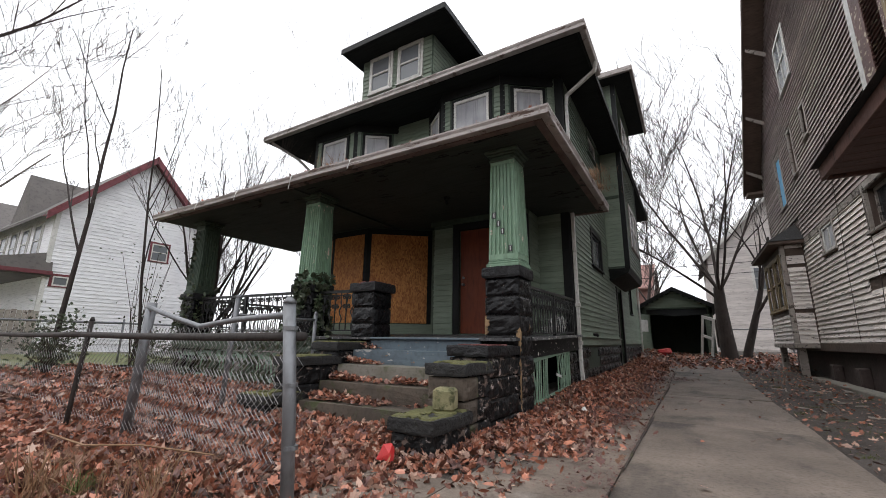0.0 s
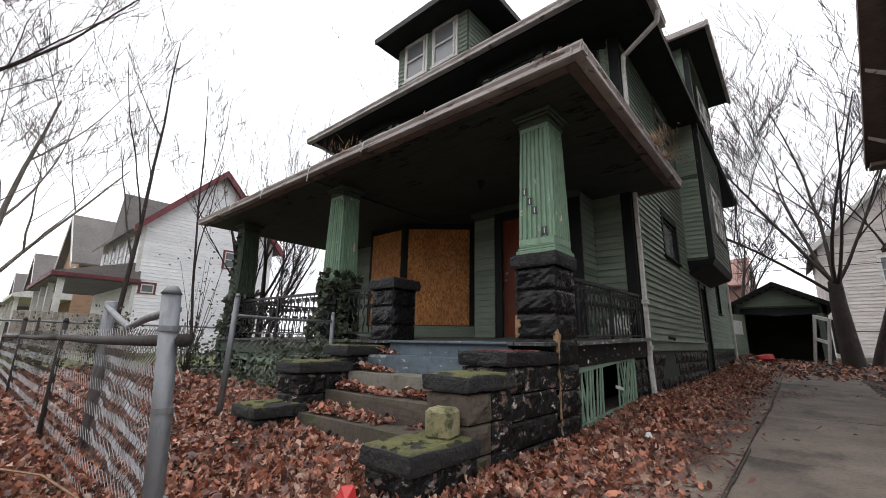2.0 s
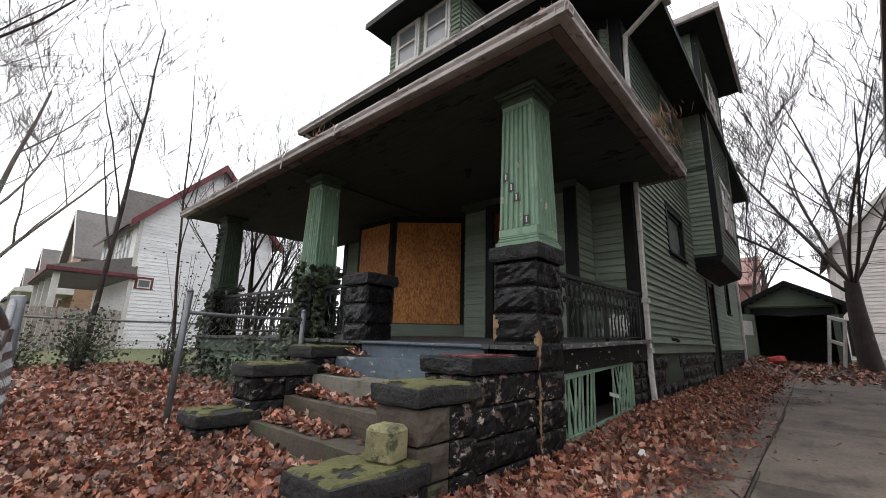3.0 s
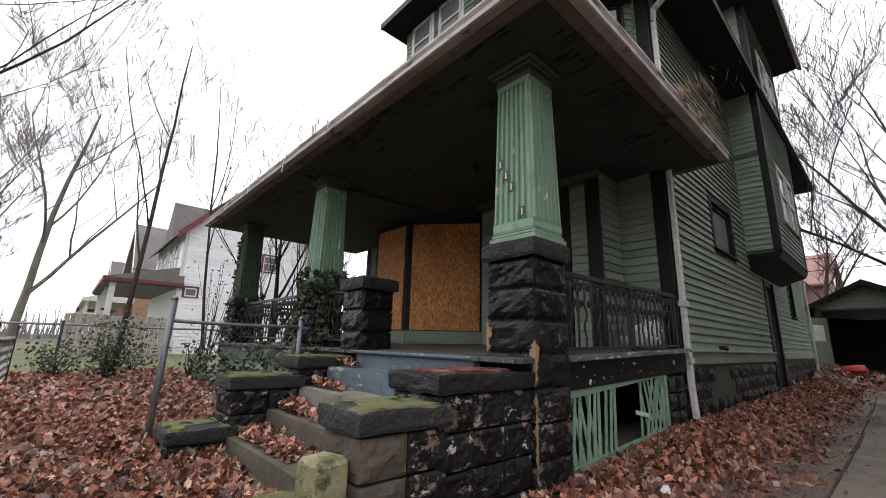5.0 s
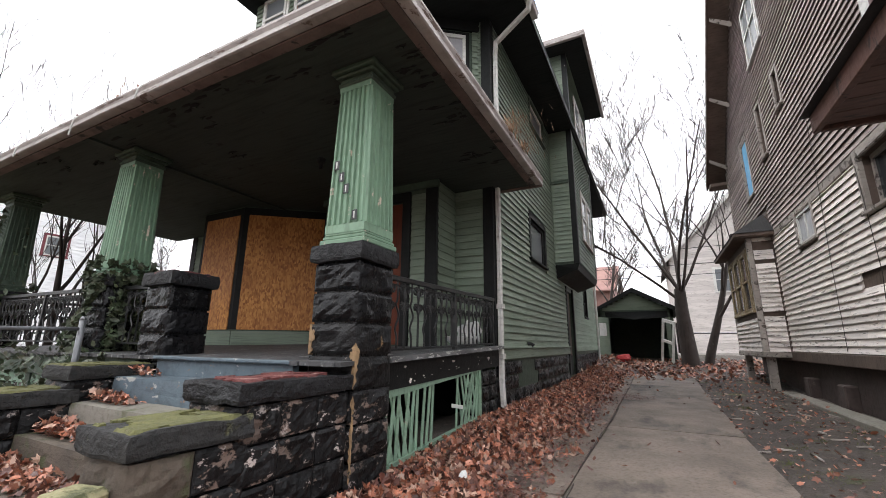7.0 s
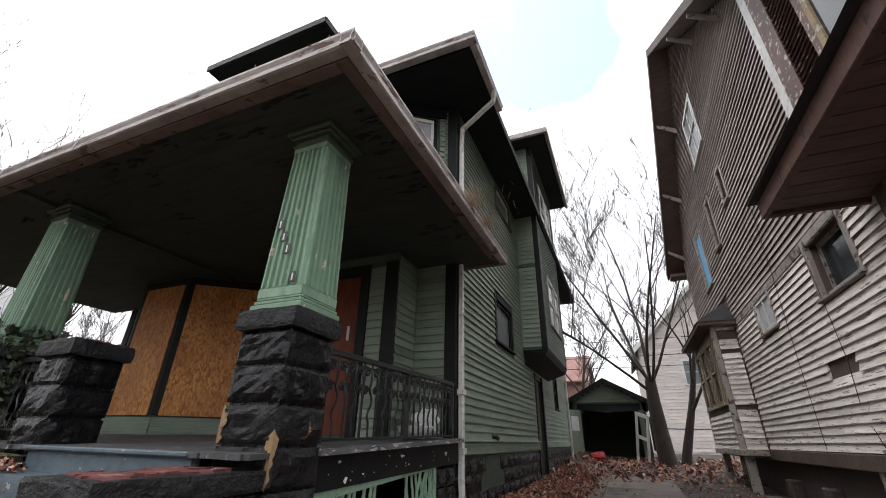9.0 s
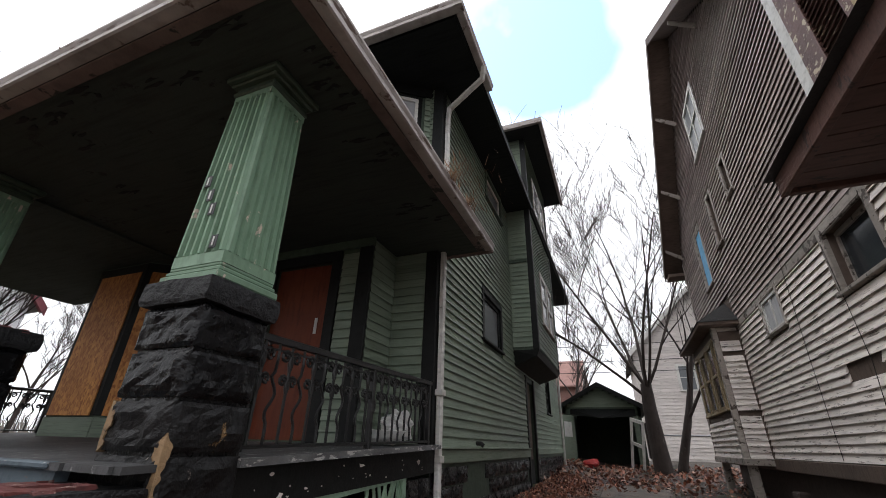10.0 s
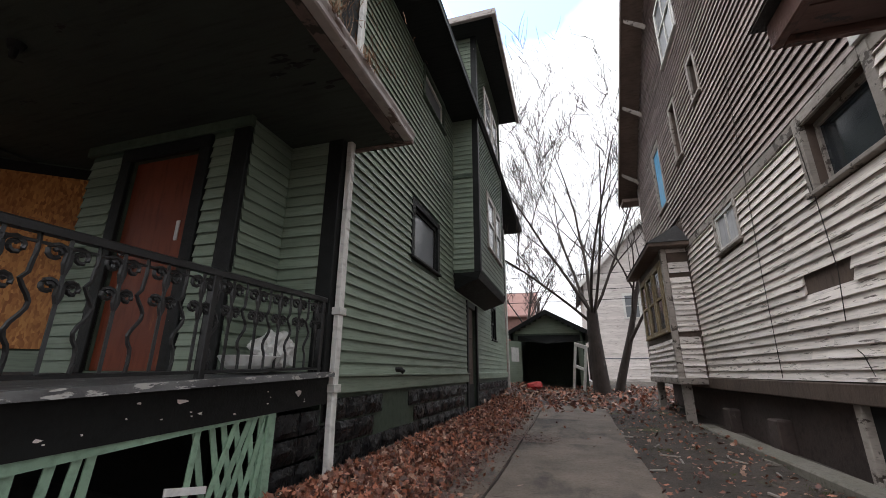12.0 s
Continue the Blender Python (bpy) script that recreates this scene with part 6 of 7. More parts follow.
def corner_scar(x, y, sx, z0, z1, wide_s, wide_e, seed):
    """A ragged strip of bare stone wrapped round a pier's corner; sx is the side that the corner faces."""
    bm, prev = bmesh.new(), None
    n_ = int((z1 - z0) / 0.011)
    for i in range(n_ + 1):
        z = z0 + (z1 - z0) * i / n_
        f = min(1.0, i / 4, (n_ - i) / 4)
        ws, we = (max(0.0, f * w_ * (0.55 + 0.75 * noise.noise((z * 9, seed, 1.3 * j)) + 0.45 * noise.noise((z * 31, seed, 2.1 * j)))) for j, w_ in ((1, wide_s), (2, wide_e)))
        ring = [bm.verts.new(p) for p in ((x - sx * ws, y - 0.003 - 0.2 * ws, z), (x + sx * 0.003 * f, y - 0.003 * f, z), (x + sx * (0.003 + 0.2 * we), y + we, z), (x - sx * 0.03, y + 0.03, z))]
        if prev:
            for j in range(4):
                bm.faces.new((prev[j], prev[(j + 1) % 4], ring[(j + 1) % 4], ring[j]))
        else:
            bm.faces.new(ring[::-1])
        prev = ring
    bm.faces.new(prev)
    bmesh.ops.recalc_face_normals(bm, faces=bm.faces)
    return part("scar", bm, "bare", streaks)


corner_scar(-1.74, 4.69, 1, 0.1, 0.66, 0.02, 0.016, 3.0)
corner_scar(-1.74, 4.69, 1, 0.7, 1.02, 0.045, 0.04, 5.0)
corner_scar(-2.19, 4.69, -1, 0.93, 1.16, 0.12, 0.02, 7.0)

# ---------------- chain-link fences ----------------
def chain_mesh(parent, p, q, z0, z1, cell=0.068, r=0.0016, sway=0.02, seed=0):
    """Woven wires as thin square bars, zigzagging up between p and q."""
    p, q = Vector((*p, 0)), Vector((*q, 0))
    u, ln = (q - p).normalized(), (q - p).length
    side = Vector((-u.y, u.x, 0))
    vs, fs = [], []
    n, m = int(ln / cell), int((z1 - z0) / cell)
    for i in range(n):
        prev = None
        for j in range(m + 1):
            off = 0.5 + (0.5 if j % 2 else -0.5) * 1.08
            f = (i + off) * cell
            bulge = sway * noise.noise((f * 1.7 + seed, j * cell * 2.1, 0.3))
            c = p + u * f + side * (bulge + (0.003 if j % 2 else -0.003)) + Vector((0, 0, z0 + j * cell + (0.0 if j < m else 0.02)))
            k = len(vs)
            vs += [c + u * r + side * 0, c - u * r * 0.5 + side * r, c - u * r * 0.5 - side * r]
            if prev is not None:
                for a in range(3):
                    b_ = (a + 1) % 3
                    fs.append((prev + a, prev + b_, k + b_, k + a))
            prev = k
    return tagged(raw("wire_mesh", vs, fs, "wire", parent), kind="stuff")


def fence(name, posts, z_rail, label, rail_r=0.026, post_r=0.024, mesh=True, rail="rust", over=0.06, low=0.05, seed=0, cell=0.068):
    t = thing(name, (*posts[0][:2], 0), label, "fence", "chain-link fences")
    for x, y, h, r_, lean, mat in posts:
        g = ground_z(x, y)
        b = bmesh.new()
        tube(b, [(x, y, g - 0.2), (x + lean[0] * 0.5, y + lean[1] * 0.5, g + h * 0.5), (x + lean[0], y + lean[1], g + h)], r_, 12)
        po = part("post", b, mat, t, "", True)
        b = bmesh.new()
        tube(b, [(x + lean[0], y + lean[1], g + h), (x + lean[0], y + lean[1], g + h + 0.02), (x + lean[0], y + lean[1], g + h + 0.035)], r_ * 1.12, 12, r_ * 0.5)
        part("post_cap", b, mat, po, "", True)
        if r_ > 0.03:
            for zz in (g + 0.3, g + 0.62, g + h * 0.86):
                part("band", tube(bmesh.new(), [(x + lean[0] * zz / h, y + lean[1] * zz / h, zz), (x + lean[0] * zz / h, y + lean[1] * zz / h, zz + 0.022)], r_ * 1.13, 12), "galv", po)
    for i, (a, c) in enumerate(zip(posts, posts[1:])):
        b = bmesh.new()
        pts_ = [(a[0] + (c[0] - a[0]) * k / 6, a[1] + (c[1] - a[1]) * k / 6, z_rail - 0.012 * math.sin(k / 6 * math.pi)) for k in range(7)]
        tube(b, pts_, rail_r, 8)
        part("rail", b, rail, t, "", True)
        if mesh:
            chain_mesh(t, a[:2], c[:2], ground_z(*a[:2]) + low, z_rail + over, cell, seed=i + seed)
    return t


G, R = "galv", "rust"
fence("front_fence", [(-1.89, 1.63, 1.08, 0.036, (-0.09, -0.05), G), (-4.9, 1.62, 0.95, 0.02, (0.15, 0), R), (-7.9, 1.6, 0.98, 0.024, (0.05, 0), R), (-11, 1.6, 0.98, 0.024, (0, 0), R)], 0.865, "sagging chain-link front fence with dark rusty top rail", seed=3)
fg_ = thing("chain_link_gate", (-4.05, 1.78, 0), "loose chain-link panel with bent pale pipe and leaning post", "gate")
part("gate_post", tube(bmesh.new(), [(-4.18, 1.8, 0.0), (-4.08, 1.78, 0.6), (-4.0, 1.76, 1.14)], 0.04, 12), "galv", fg_, "", True)
part("gate_pipe", tube(bmesh.new(), [(-4.0, 1.74, 1.1), (-3.5, 1.72, 1.0), (-3.1, 1.7, 0.93), (-2.6, 1.66, 0.97), (-2.02, 1.62, 0.99)], 0.02, 8), "galv", fg_, "", True)
chain_mesh(fg_, (-4.15, 1.79), (-2.05, 1.64), 0.12, 0.95, 0.052, r=0.0028, sway=0.05, seed=20)
fence("side_fence", [(-4.72, 2.95, 1.27, 0.03, (0.06, 0.02), G), (-4.78, 4.3, 1.15, 0.028, (0, 0), G)], 1.13, "short chain-link fence beside the steps", rail="galv", rail_r=0.018, seed=31)
fence("lot_fence", [(-13.2, 8.5, 1.15, 0.026, (0, 0), G), (-13.2, 5.2, 1.15, 0.026, (0, 0), G), (-13.2, 2.2, 1.15, 0.026, (0.1, 0), R), (-13.2, -0.8, 1.15, 0.026, (0, 0), G), (-13.2, -4.0, 1.15, 0.026, (0, 0), G)], 1.2, "grey chain-link fence along the vacant lot", rail="galv", seed=40, cell=0.08)

# ---------------- trees ----------------
def grow_tree(base, height, radius, seed, lean=(0, 0), depth=5, spread=0.62, first=0.28, trunks=1, twig=1.0, sides=6, limbs=(), rmin=0.004):
    """Trunk and limb meshes of a bare tree, about the base point."""
    rng = random.Random(seed)
    out = {"trunk": ([], []), "crown": ([], [])}

    def limb(pts_, r0, r1, which, ns):
        vs, fs = out[which]
        prev = None
        for i, p in enumerate(pts_):
            d = (pts_[min(i + 1, len(pts_) - 1)] - pts_[max(i - 1, 0)]).normalized()
            a = d.cross(Vector((0.3, 0.9, 0.2))).normalized()
            b_ = d.cross(a)
            r = r0 + (r1 - r0) * i / (len(pts_) - 1)
            k = len(vs)
            vs += [p + (a * math.cos(2 * math.pi * j / ns) + b_ * math.sin(2 * math.pi * j / ns)) * r for j in range(ns)]
            if prev is not None:
                fs += [(prev + j, prev + (j + 1) % ns, k + (j + 1) % ns, k + j) for j in range(ns)]
            prev = k

    def branch(p, d, length, r, level):
        n = 7 if level < 2 else (5 if level < 4 else 3)
        pts_, q, dd = [p], p.copy(), d.copy()
        for i in range(n):
            wob = 0.08 + 0.06 * level
            dd = (dd + Vector((rng.uniform(-1, 1), rng.uniform(-1, 1), rng.uniform(-0.7, 1) + 0.25)) * wob * 0.7).normalized()
            q = q + dd * length / n
            pts_.append(q)
        r1 = r * (0.22 if level == 0 else 0.3)
        limb(pts_, r, max(rmin * 0.7, r1), "trunk" if level == 0 else "crown", sides if level < 2 else (4 if level < 3 else 3))
        if level >= depth:
            return
        kids = rng.randint(3, 5) if level else rng.randint(5, 7)
        for k in range(kids):
            f = first + (1 - first) * (k + rng.random()) / kids if level == 0 else rng.uniform(0.25, 1.0)
            x = f * n
            i = min(n - 1, int(x))
            pp = pts_[i].lerp(pts_[i + 1], x - i)
            ang = rng.uniform(0, 2 * math.pi)
            ax = Vector((math.cos(ang), math.sin(ang), 0))
            nd = ((pts_[i + 1] - pts_[i]).normalized() * (1 - spread * 0.55) + ax * spread + Vector((0, 0, 0.28))).normalized()
            rr = (r + (r1 - r) * f) * rng.uniform(0.42, 0.66)
            branch(pp, nd, length * rng.uniform(0.45, 0.72) * twig, max(rmin, rr), level + 1)

    if limbs:
        b0 = Vector(base) + Vector((0, 0, -0.25))
        limb([b0, b0 + Vector((0.03, 0, 0.35)), b0 + Vector((-0.02, 0, 1.3)), b0 + Vector((-0.06, 0, 2.3)), b0 + Vector((-0.05, 0, 3.1))], radius * 1.35, radius * 0.75, "trunk", 9)
        for dx, dy, dz, ln, z in limbs:
            branch(b0 + Vector((-0.04, 0, z)), Vector((dx, dy, dz)).normalized(), ln, radius * (0.1 + 0.022 * ln), 1)
        return out
    for k in range(trunks):
        ang = rng.uniform(0, 6.28) + k * 2.4
        tilt = Vector((math.cos(ang), math.sin(ang), 0)) * (0.3 if trunks > 1 else 0.0) + Vector((*lean, 0))
        branch(Vector(base) + Vector((0, 0, -0.25)), (Vector((0, 0, 1)) + tilt).normalized(), height * (0.62 if trunks == 1 else 0.55), radius * (1 if k == 0 else 0.7), 0)
    return out


def tree(x, y, height, radius, seed, label, bark="bark", **kw):
    z = ground_z(x, y)
    t = thing("tree", (x, y, z), label, "tree", "bare trees")
    o = grow_tree((x, y, z), height, radius, seed, **kw)
    raw("trunk", *o["trunk"], bark, t, True)
    tagged(raw("crown", *o["crown"], bark, t, True), "bare winter branches")
    return t


tree(1.2, 20.2, 13.5, 0.25, 11, "large bare tree with dark bark beside the garage", depth=5, spread=0.62, twig=1.0, rmin=0.0095, limbs=((-0.5, 0.1, 0.8, 7.5, 3.0), (-0.8, -0.2, 0.75, 6.0, 2.6), (0.05, 0.3, 1, 8.0, 3.1), (0.5, 0.1, 0.85, 6.0, 2.9), (-0.25, 0.5, 0.95, 7.5, 2.9), (0.3, -0.4, 0.9, 6.0, 2.7), (-0.1, -0.5, 0.9, 6.5, 2.8)))
tree(1.75, 20.6, 8.5, 0.17, 15, "smaller bare tree leaning beside the large one", lean=(0.32, 0), depth=4, spread=0.5)
tree(-10.7, 3.1, 13.5, 0.06, 21, "thin leaning bare sapling in the leafy yard", lean=(0.02, 0.0), depth=4, spread=0.55, first=0.15, twig=0.62)
tree(-10.9, 4.7, 12.5, 0.042, 22, "thin bare sapling beside the porch", lean=(0.0, 0.0), depth=4, spread=0.5, first=0.2, twig=0.6)
tree(-11.4, 6.4, 7.5, 0.11, 23, "forked bare tree behind the porch end", trunks=3, depth=4, spread=0.5)
tree(-19.5, 0.9, 14.5, 0.14, 24, "spreading pale bare tree over the vacant lot", lean=(0.15, 0.12), depth=5, spread=0.7, first=0.15, rmin=0.008, bark="bark_pale")
tree(-10.5, -1.4, 12.0, 0.11, 29, "bare tree with long overhanging branches", lean=(0.2, 0.14), depth=5, spread=0.8, first=0.3, rmin=0.005)
tree(-27, -2.0, 13, 0.24, 25, "big pale bare street tree", depth=5, spread=0.65, rmin=0.01, bark="bark_pale")
tree(-11.5, 13, 14, 0.15, 26, "tall bare tree behind the house", depth=4, spread=0.45, first=0.4)
tree(-9.5, 24, 17, 0.2, 27, "tall bare tree rising behind the roof", depth=4, spread=0.5)
far = tree(-17, 22, 11, 0.2, 28, "far bare tree in the back yards", depth=5, spread=0.6, rmin=0.012)
for x, y, a, s in ((-24, 24, 70, 1.0), (-14.5, 30, 140, 1.1), (-30, 33, 20, 1.2), (-3, 36, 200, 1.1), (8.5, 31, 300, 1.0), (14, 40, 90, 1.2), (-38, 20, 250, 1.0), (-48, -4, 30, 1.1), (-60, -6, 130, 1.2), (4.5, 52, 10, 1.3)):
    c_ = copy_thing(far, Matrix.Translation((x, y, 0.3)) @ Matrix.Rotation(radians(a), 4, "Z") @ Matrix.Scale(s, 4))

# far hedge of woods closing the view
rngw = random.Random(90)
wv, wf = [], []
for k in range(9000):
    a = rngw.uniform(0, 2 * math.pi)
    d = rngw.uniform(95, 150)
    h = rngw.uniform(3, 8) * (0.75 + 0.25 * math.sin(a * 9))
    w, l_ = rngw.uniform(0.05, 0.16), rngw.uniform(-1.0, 1.0)
    t_ = Vector((-math.sin(a), math.cos(a), 0))
    i, c0 = len(wv), Vector((d * math.cos(a), d * math.sin(a), 0))
    top_ = c0 + t_ * l_ + Vector((0, 0, h))
    wv += [c0 - t_ * w, c0 + t_ * w, top_ + t_ * 0.03, top_ - t_ * 0.03]
    wf.append((i, i + 1, i + 2, i + 3))
# distance haze is put into the woods' colour by the pale bark
woods = raw("distant_woods", wv, wf, "bark_pale")
tagged(woods, "far line of bare woods beyond the houses", "woods", kind="stuff")

# ---------------- fallen leaves ----------------
rl = np.random.default_rng(5)
OUT = np.array([(0, 1.0), (0.28, 0.42), (0.85, 0.5), (0.5, 0.02), (0.75, -0.5), (0.22, -0.38), (0, -0.85), (-0.22, -0.38), (-0.75, -0.5), (-0.5, 0.02), (-0.85, 0.5), (-0.28, 0.42)])


OVAL = np.array([(0, 1.0), (0.2, 0.72), (0.36, 0.36), (0.4, 0.0), (0.33, -0.36), (0.16, -0.7), (0, -0.95), (-0.16, -0.7), (-0.33, -0.36), (-0.4, 0.0), (-0.36, 0.36), (-0.2, 0.72)])


def scatter(name, spots, mat, label, category, size=(0.035, 0.07), tilt=0.55, curl=0.45, parent=None):
    """Leaves at (x, y, z): a lobed outline curled about its midrib."""
    vs, fs = [], []
    for x, y, z in spots:
        s = rl.uniform(*size)
        f = rl.uniform(0, 0.45) if rl.random() < 0.5 else rl.uniform(0.5, 1.0)
        o = (OUT * (1 - f) + OVAL * f) * s * (1 + rl.uniform(-0.2, 0.2, OUT.shape))
        c = curl * rl.uniform(-0.6, 1.4) / s
        a, ax, ay = rl.uniform(0, 2 * math.pi), rl.normal(0, tilt), rl.normal(0, tilt)
        m = np.array(Euler((ax, ay, a)).to_matrix())
        p3 = np.column_stack([o[:, 0], o[:, 1], c * (o[:, 0] ** 2) + 0.4 * c * o[:, 1] ** 2])
        p3 = np.vstack([p3, [[0, 0, 0]]]) @ m.T
        p3[:, 2] -= p3[:, 2].min()
        p3 += (x, y, z)
        k = len(vs)
        vs += p3.tolist()
        fs += [(k + 12, k + j, k + (j + 1) % 12) for j in range(12)]
    ob = raw(name, vs, fs, mat, parent)
    if mat == "leaf":
        ob.data.materials.append(M["leaf_pale"])
        ob.data.materials.append(M["leaf_dark"])
        ob.data.polygons.foreach_set("material_index", np.repeat(rl.choice(3, len(spots), p=(0.54, 0.2, 0.26)), 12).astype(np.int32))
    return tagged(ob, label, category, kind="stuff")


def spots(n, x0, x1, y0, y1, dens=None, lift=0.0):
    got = []
    while len(got) < n:
        x, y = rl.uniform(x0, x1), rl.uniform(y0, y1)
        if dens is None or rl.random() < dens(x, y):
            got.append((x, y, ground_z(x, y) + lift + rl.uniform(0, 0.03)))
    return got


def in_steps(x, y):
    return (-4.45 < x < -1.74 and y > 3.36) or (x < -1.84 and y > 4.6) or (-4.42 < x < -3.97 and y > 2.98) or (-2.13 < x < -1.74 and y > 2.78)


yard = lambda x, y: 0.0 if in_steps(x, y) else (0.55 + 0.6 * noise.noise((x * 0.7, y * 0.7, 0))) * (0.25 if x > -1.5 else 1.0)
scatter("yard_leaves", spots(23000, -6.5, -1.0, 0.6, 4.5, yard), "leaf", "thick carpet of fallen brown leaves in the front yard", "leaves", (0.018, 0.05), 0.65, 0.8)
scatter("yard_leaves", spots(8000, -13, -6.4, -0.5, 4.5, yard), "leaf", "fallen brown leaves across the vacant yard", "leaves", (0.03, 0.065), 0.6, 0.7)
scatter("yard_leaves", spots(2600, -6, -1.2, -1.5, 0.7, yard), "leaf", "fallen leaves outside the front fence", "leaves", (0.04, 0.075))
berm = lambda x, y: smoothstep(-0.55, -1.25, x + 0.12 * noise.noise((y * 1.1, 0, 3))) * (0.75 + 0.5 * noise.noise((x * 2, y * 1.2, 7))) * (0 if in_steps(x, y) else 1)
scatter("driveway_leaves", spots(18000, -1.86, -0.5, 3.3, 17, berm, 0.01), "leaf", "bank of brown leaves between house wall and driveway", "leaves", (0.018, 0.048), 0.65, 0.8)
back = lambda x, y: 0.3 + 0.7 * smoothstep(15.5, 17, y)
scatter("back_leaves", spots(2800, -3, 5, 15.0, 22, back, 0.01), "leaf", "brown leaves strewn before the garage", "leaves", (0.05, 0.09))
sparse = lambda x, y: 0.05 + 0.95 * smoothstep(-0.3, -0.9, x) if x < 0.9 else 0.4
scatter("dirt_litter", spots(1500, 0.95, 2.5, 2.5, 18, None, 0.0), "leaf", "small leaf scraps and twigs on the bare dirt strip", "leaves", (0.012, 0.035), 0.4)
scatter("stray_leaves", spots(700, -1.3, 2.4, 1.5, 16, sparse, 0.045), "leaf", "stray leaves and bits on the driveway", "leaves", (0.015, 0.05))
mulch = lambda x, y: (0.75 * smoothstep(0.34, 0.0, abs(x + 0.78 + 0.15 * noise.noise((y * 0.8, 2, 0)))) * (0.5 + noise.noise((x * 2, y * 1.3, 4)))
                      + 0.9 * smoothstep(1.0, 0.1, math.hypot((x + 0.45) / 0.7, (y - 11.3) / 0.6)) + 0.5 * smoothstep(0.03, 0.0, abs(x + 0.5)))
scatter("driveway_mulch", spots(9000, -1.3, 0.6, 2.5, 13.5, mulch, 0.052), "leaf_dark", "dark damp crumbs of soil and leaf mulch on the driveway", "mulch", (0.004, 0.017), 0.25, 0.3)
st = []
for x0, x1, y0, y1, z, n in ((-3.9, -2.9, 3.46, 3.68, 0.175, 330), (-3.9, -2.2, 3.58, 3.7, 0.175, 120), (-3.9, -3.0, 3.78, 3.98, 0.365, 260), (-3.0, -2.2, 3.86, 3.98, 0.365, 110), (-3.9, -3.4, 4.08, 4.25, 0.55, 110), (-3.9, -3.6, 4.34, 4.5, 0.73, 25)):
    for k in range(int(n * 1.8)):
        f = abs(rl.normal(0, 0.5))
        st.append((x0 + (x1 - x0) * min(1, f), rl.uniform(y0, y1), z + rl.uniform(0, 0.07) * max(0, 1 - f)))
scatter("step_leaves", st, "leaf", "heaps of brown leaves on the steps", "leaves", (0.018, 0.042))
roof_l = [(rl.uniform(-9.8, -1.2), EY0 - rl.uniform(0.01, 0.09), EZ + 0.085) for k in range(260)]
scatter("gutter_leaves", roof_l, "leaf", "dead leaves lying in the porch gutter", "leaves", (0.025, 0.05), 0.9)

# ---------------- ivy, shrubs, weeds ----------------
def ivy_on(spots_, label, name="ivy", size=(0.03, 0.06)):
    return scatter(name, spots_, "ivy", label, "ivy", size, 1.1, 0.3)


iv = []
for cx_, cy_, z0, z1, n, w in ((-5.6, 4.9, 0.05, 1.9, 3400, 0.31), (-9.18, 4.92, 0.1, 1.9, 900, 0.3), (-9.2, 4.92, 1.8, 3.1, 260, 0.22)):
    for k in range(n):
        a, z = rl.uniform(0, 2 * math.pi), z0 + (z1 - z0) * rl.random() ** 0.9
        r = w * (1 + 0.35 * noise.noise((math.cos(a) * 2, math.sin(a) * 2, z * 2.4)) + rl.uniform(-0.1, 0.1))
        if noise.noise((a * 1.3, z * 2.0, cx_)) > (-0.25 if z < 1.75 else 0.0):
            iv.append((cx_ + r * math.cos(a), cy_ + r * math.sin(a), z))
ivy_on(iv, "ivy climbing over the porch piers", size=(0.032, 0.066))
iv = []
for k in range(1500):
    x = rl.uniform(-9.6, -4.45)
    d = 1 - abs(noise.noise((x * 0.9, 0, 5))) * 1.4
    z = rl.random() ** 2.2 * (0.8 * d + 0.15)
    iv.append((x, 4.45 - rl.uniform(0, 0.25) * (1 - z * 0.5) - 0.1 * noise.noise((x * 3, z * 3, 1)), 0.05 + z))
ivy_on(iv, "ivy and scrub along the porch skirt")


def shrub(x, y, h, w, n, seed, label="scrubby dark green shrub in the yard", mat="ivy"):
    g = ground_z(x, y)
    t = thing("shrub", (x, y, g), label, "shrub", "yard shrubs")
    r_ = random.Random(seed)
    tips = []
    for k in range(14):
        a = r_.uniform(0, 6.28)
        e = Vector((x + math.cos(a) * w * r_.uniform(0.2, 1), y + math.sin(a) * w * r_.uniform(0.2, 1), g + h * r_.uniform(0.5, 1.1)))
        m_ = Vector((x, y, g)).lerp(e, 0.5) + Vector((r_.uniform(-1, 1), r_.uniform(-1, 1), 0)) * 0.1
        part("stem", tube(bmesh.new(), [(x, y, g - 0.05), m_, e], 0.012, 4, 0.004), "bark", t)
        tips += [m_, e]
    sp = []
    for k in range(n):
        c = tips[r_.randrange(len(tips))]
        sp.append((c.x + r_.gauss(0, w * 0.3), c.y + r_.gauss(0, w * 0.3), max(g, c.z + r_.gauss(0, h * 0.16))))
    scatter("foliage", sp, mat, "", "", (0.025, 0.05), 1.2, 0.3, t)
    return t


shrub(-10.3, 2.95, 1.0, 0.45, 800, 1)
shrub(-11.8, 2.2, 0.6, 0.5, 500, 2)
shrub(-12.4, 3.6, 0.6, 0.6, 300, 3)
shrub(-9.9, 4.3, 0.7, 0.3, 160, 4)
shrub(-12.0, 5.0, 2.6, 0.7, 110, 5, "tall thin shrub with few dark leaves")
shrub(-11.6, 0.9, 0.5, 0.6, 350, 6)


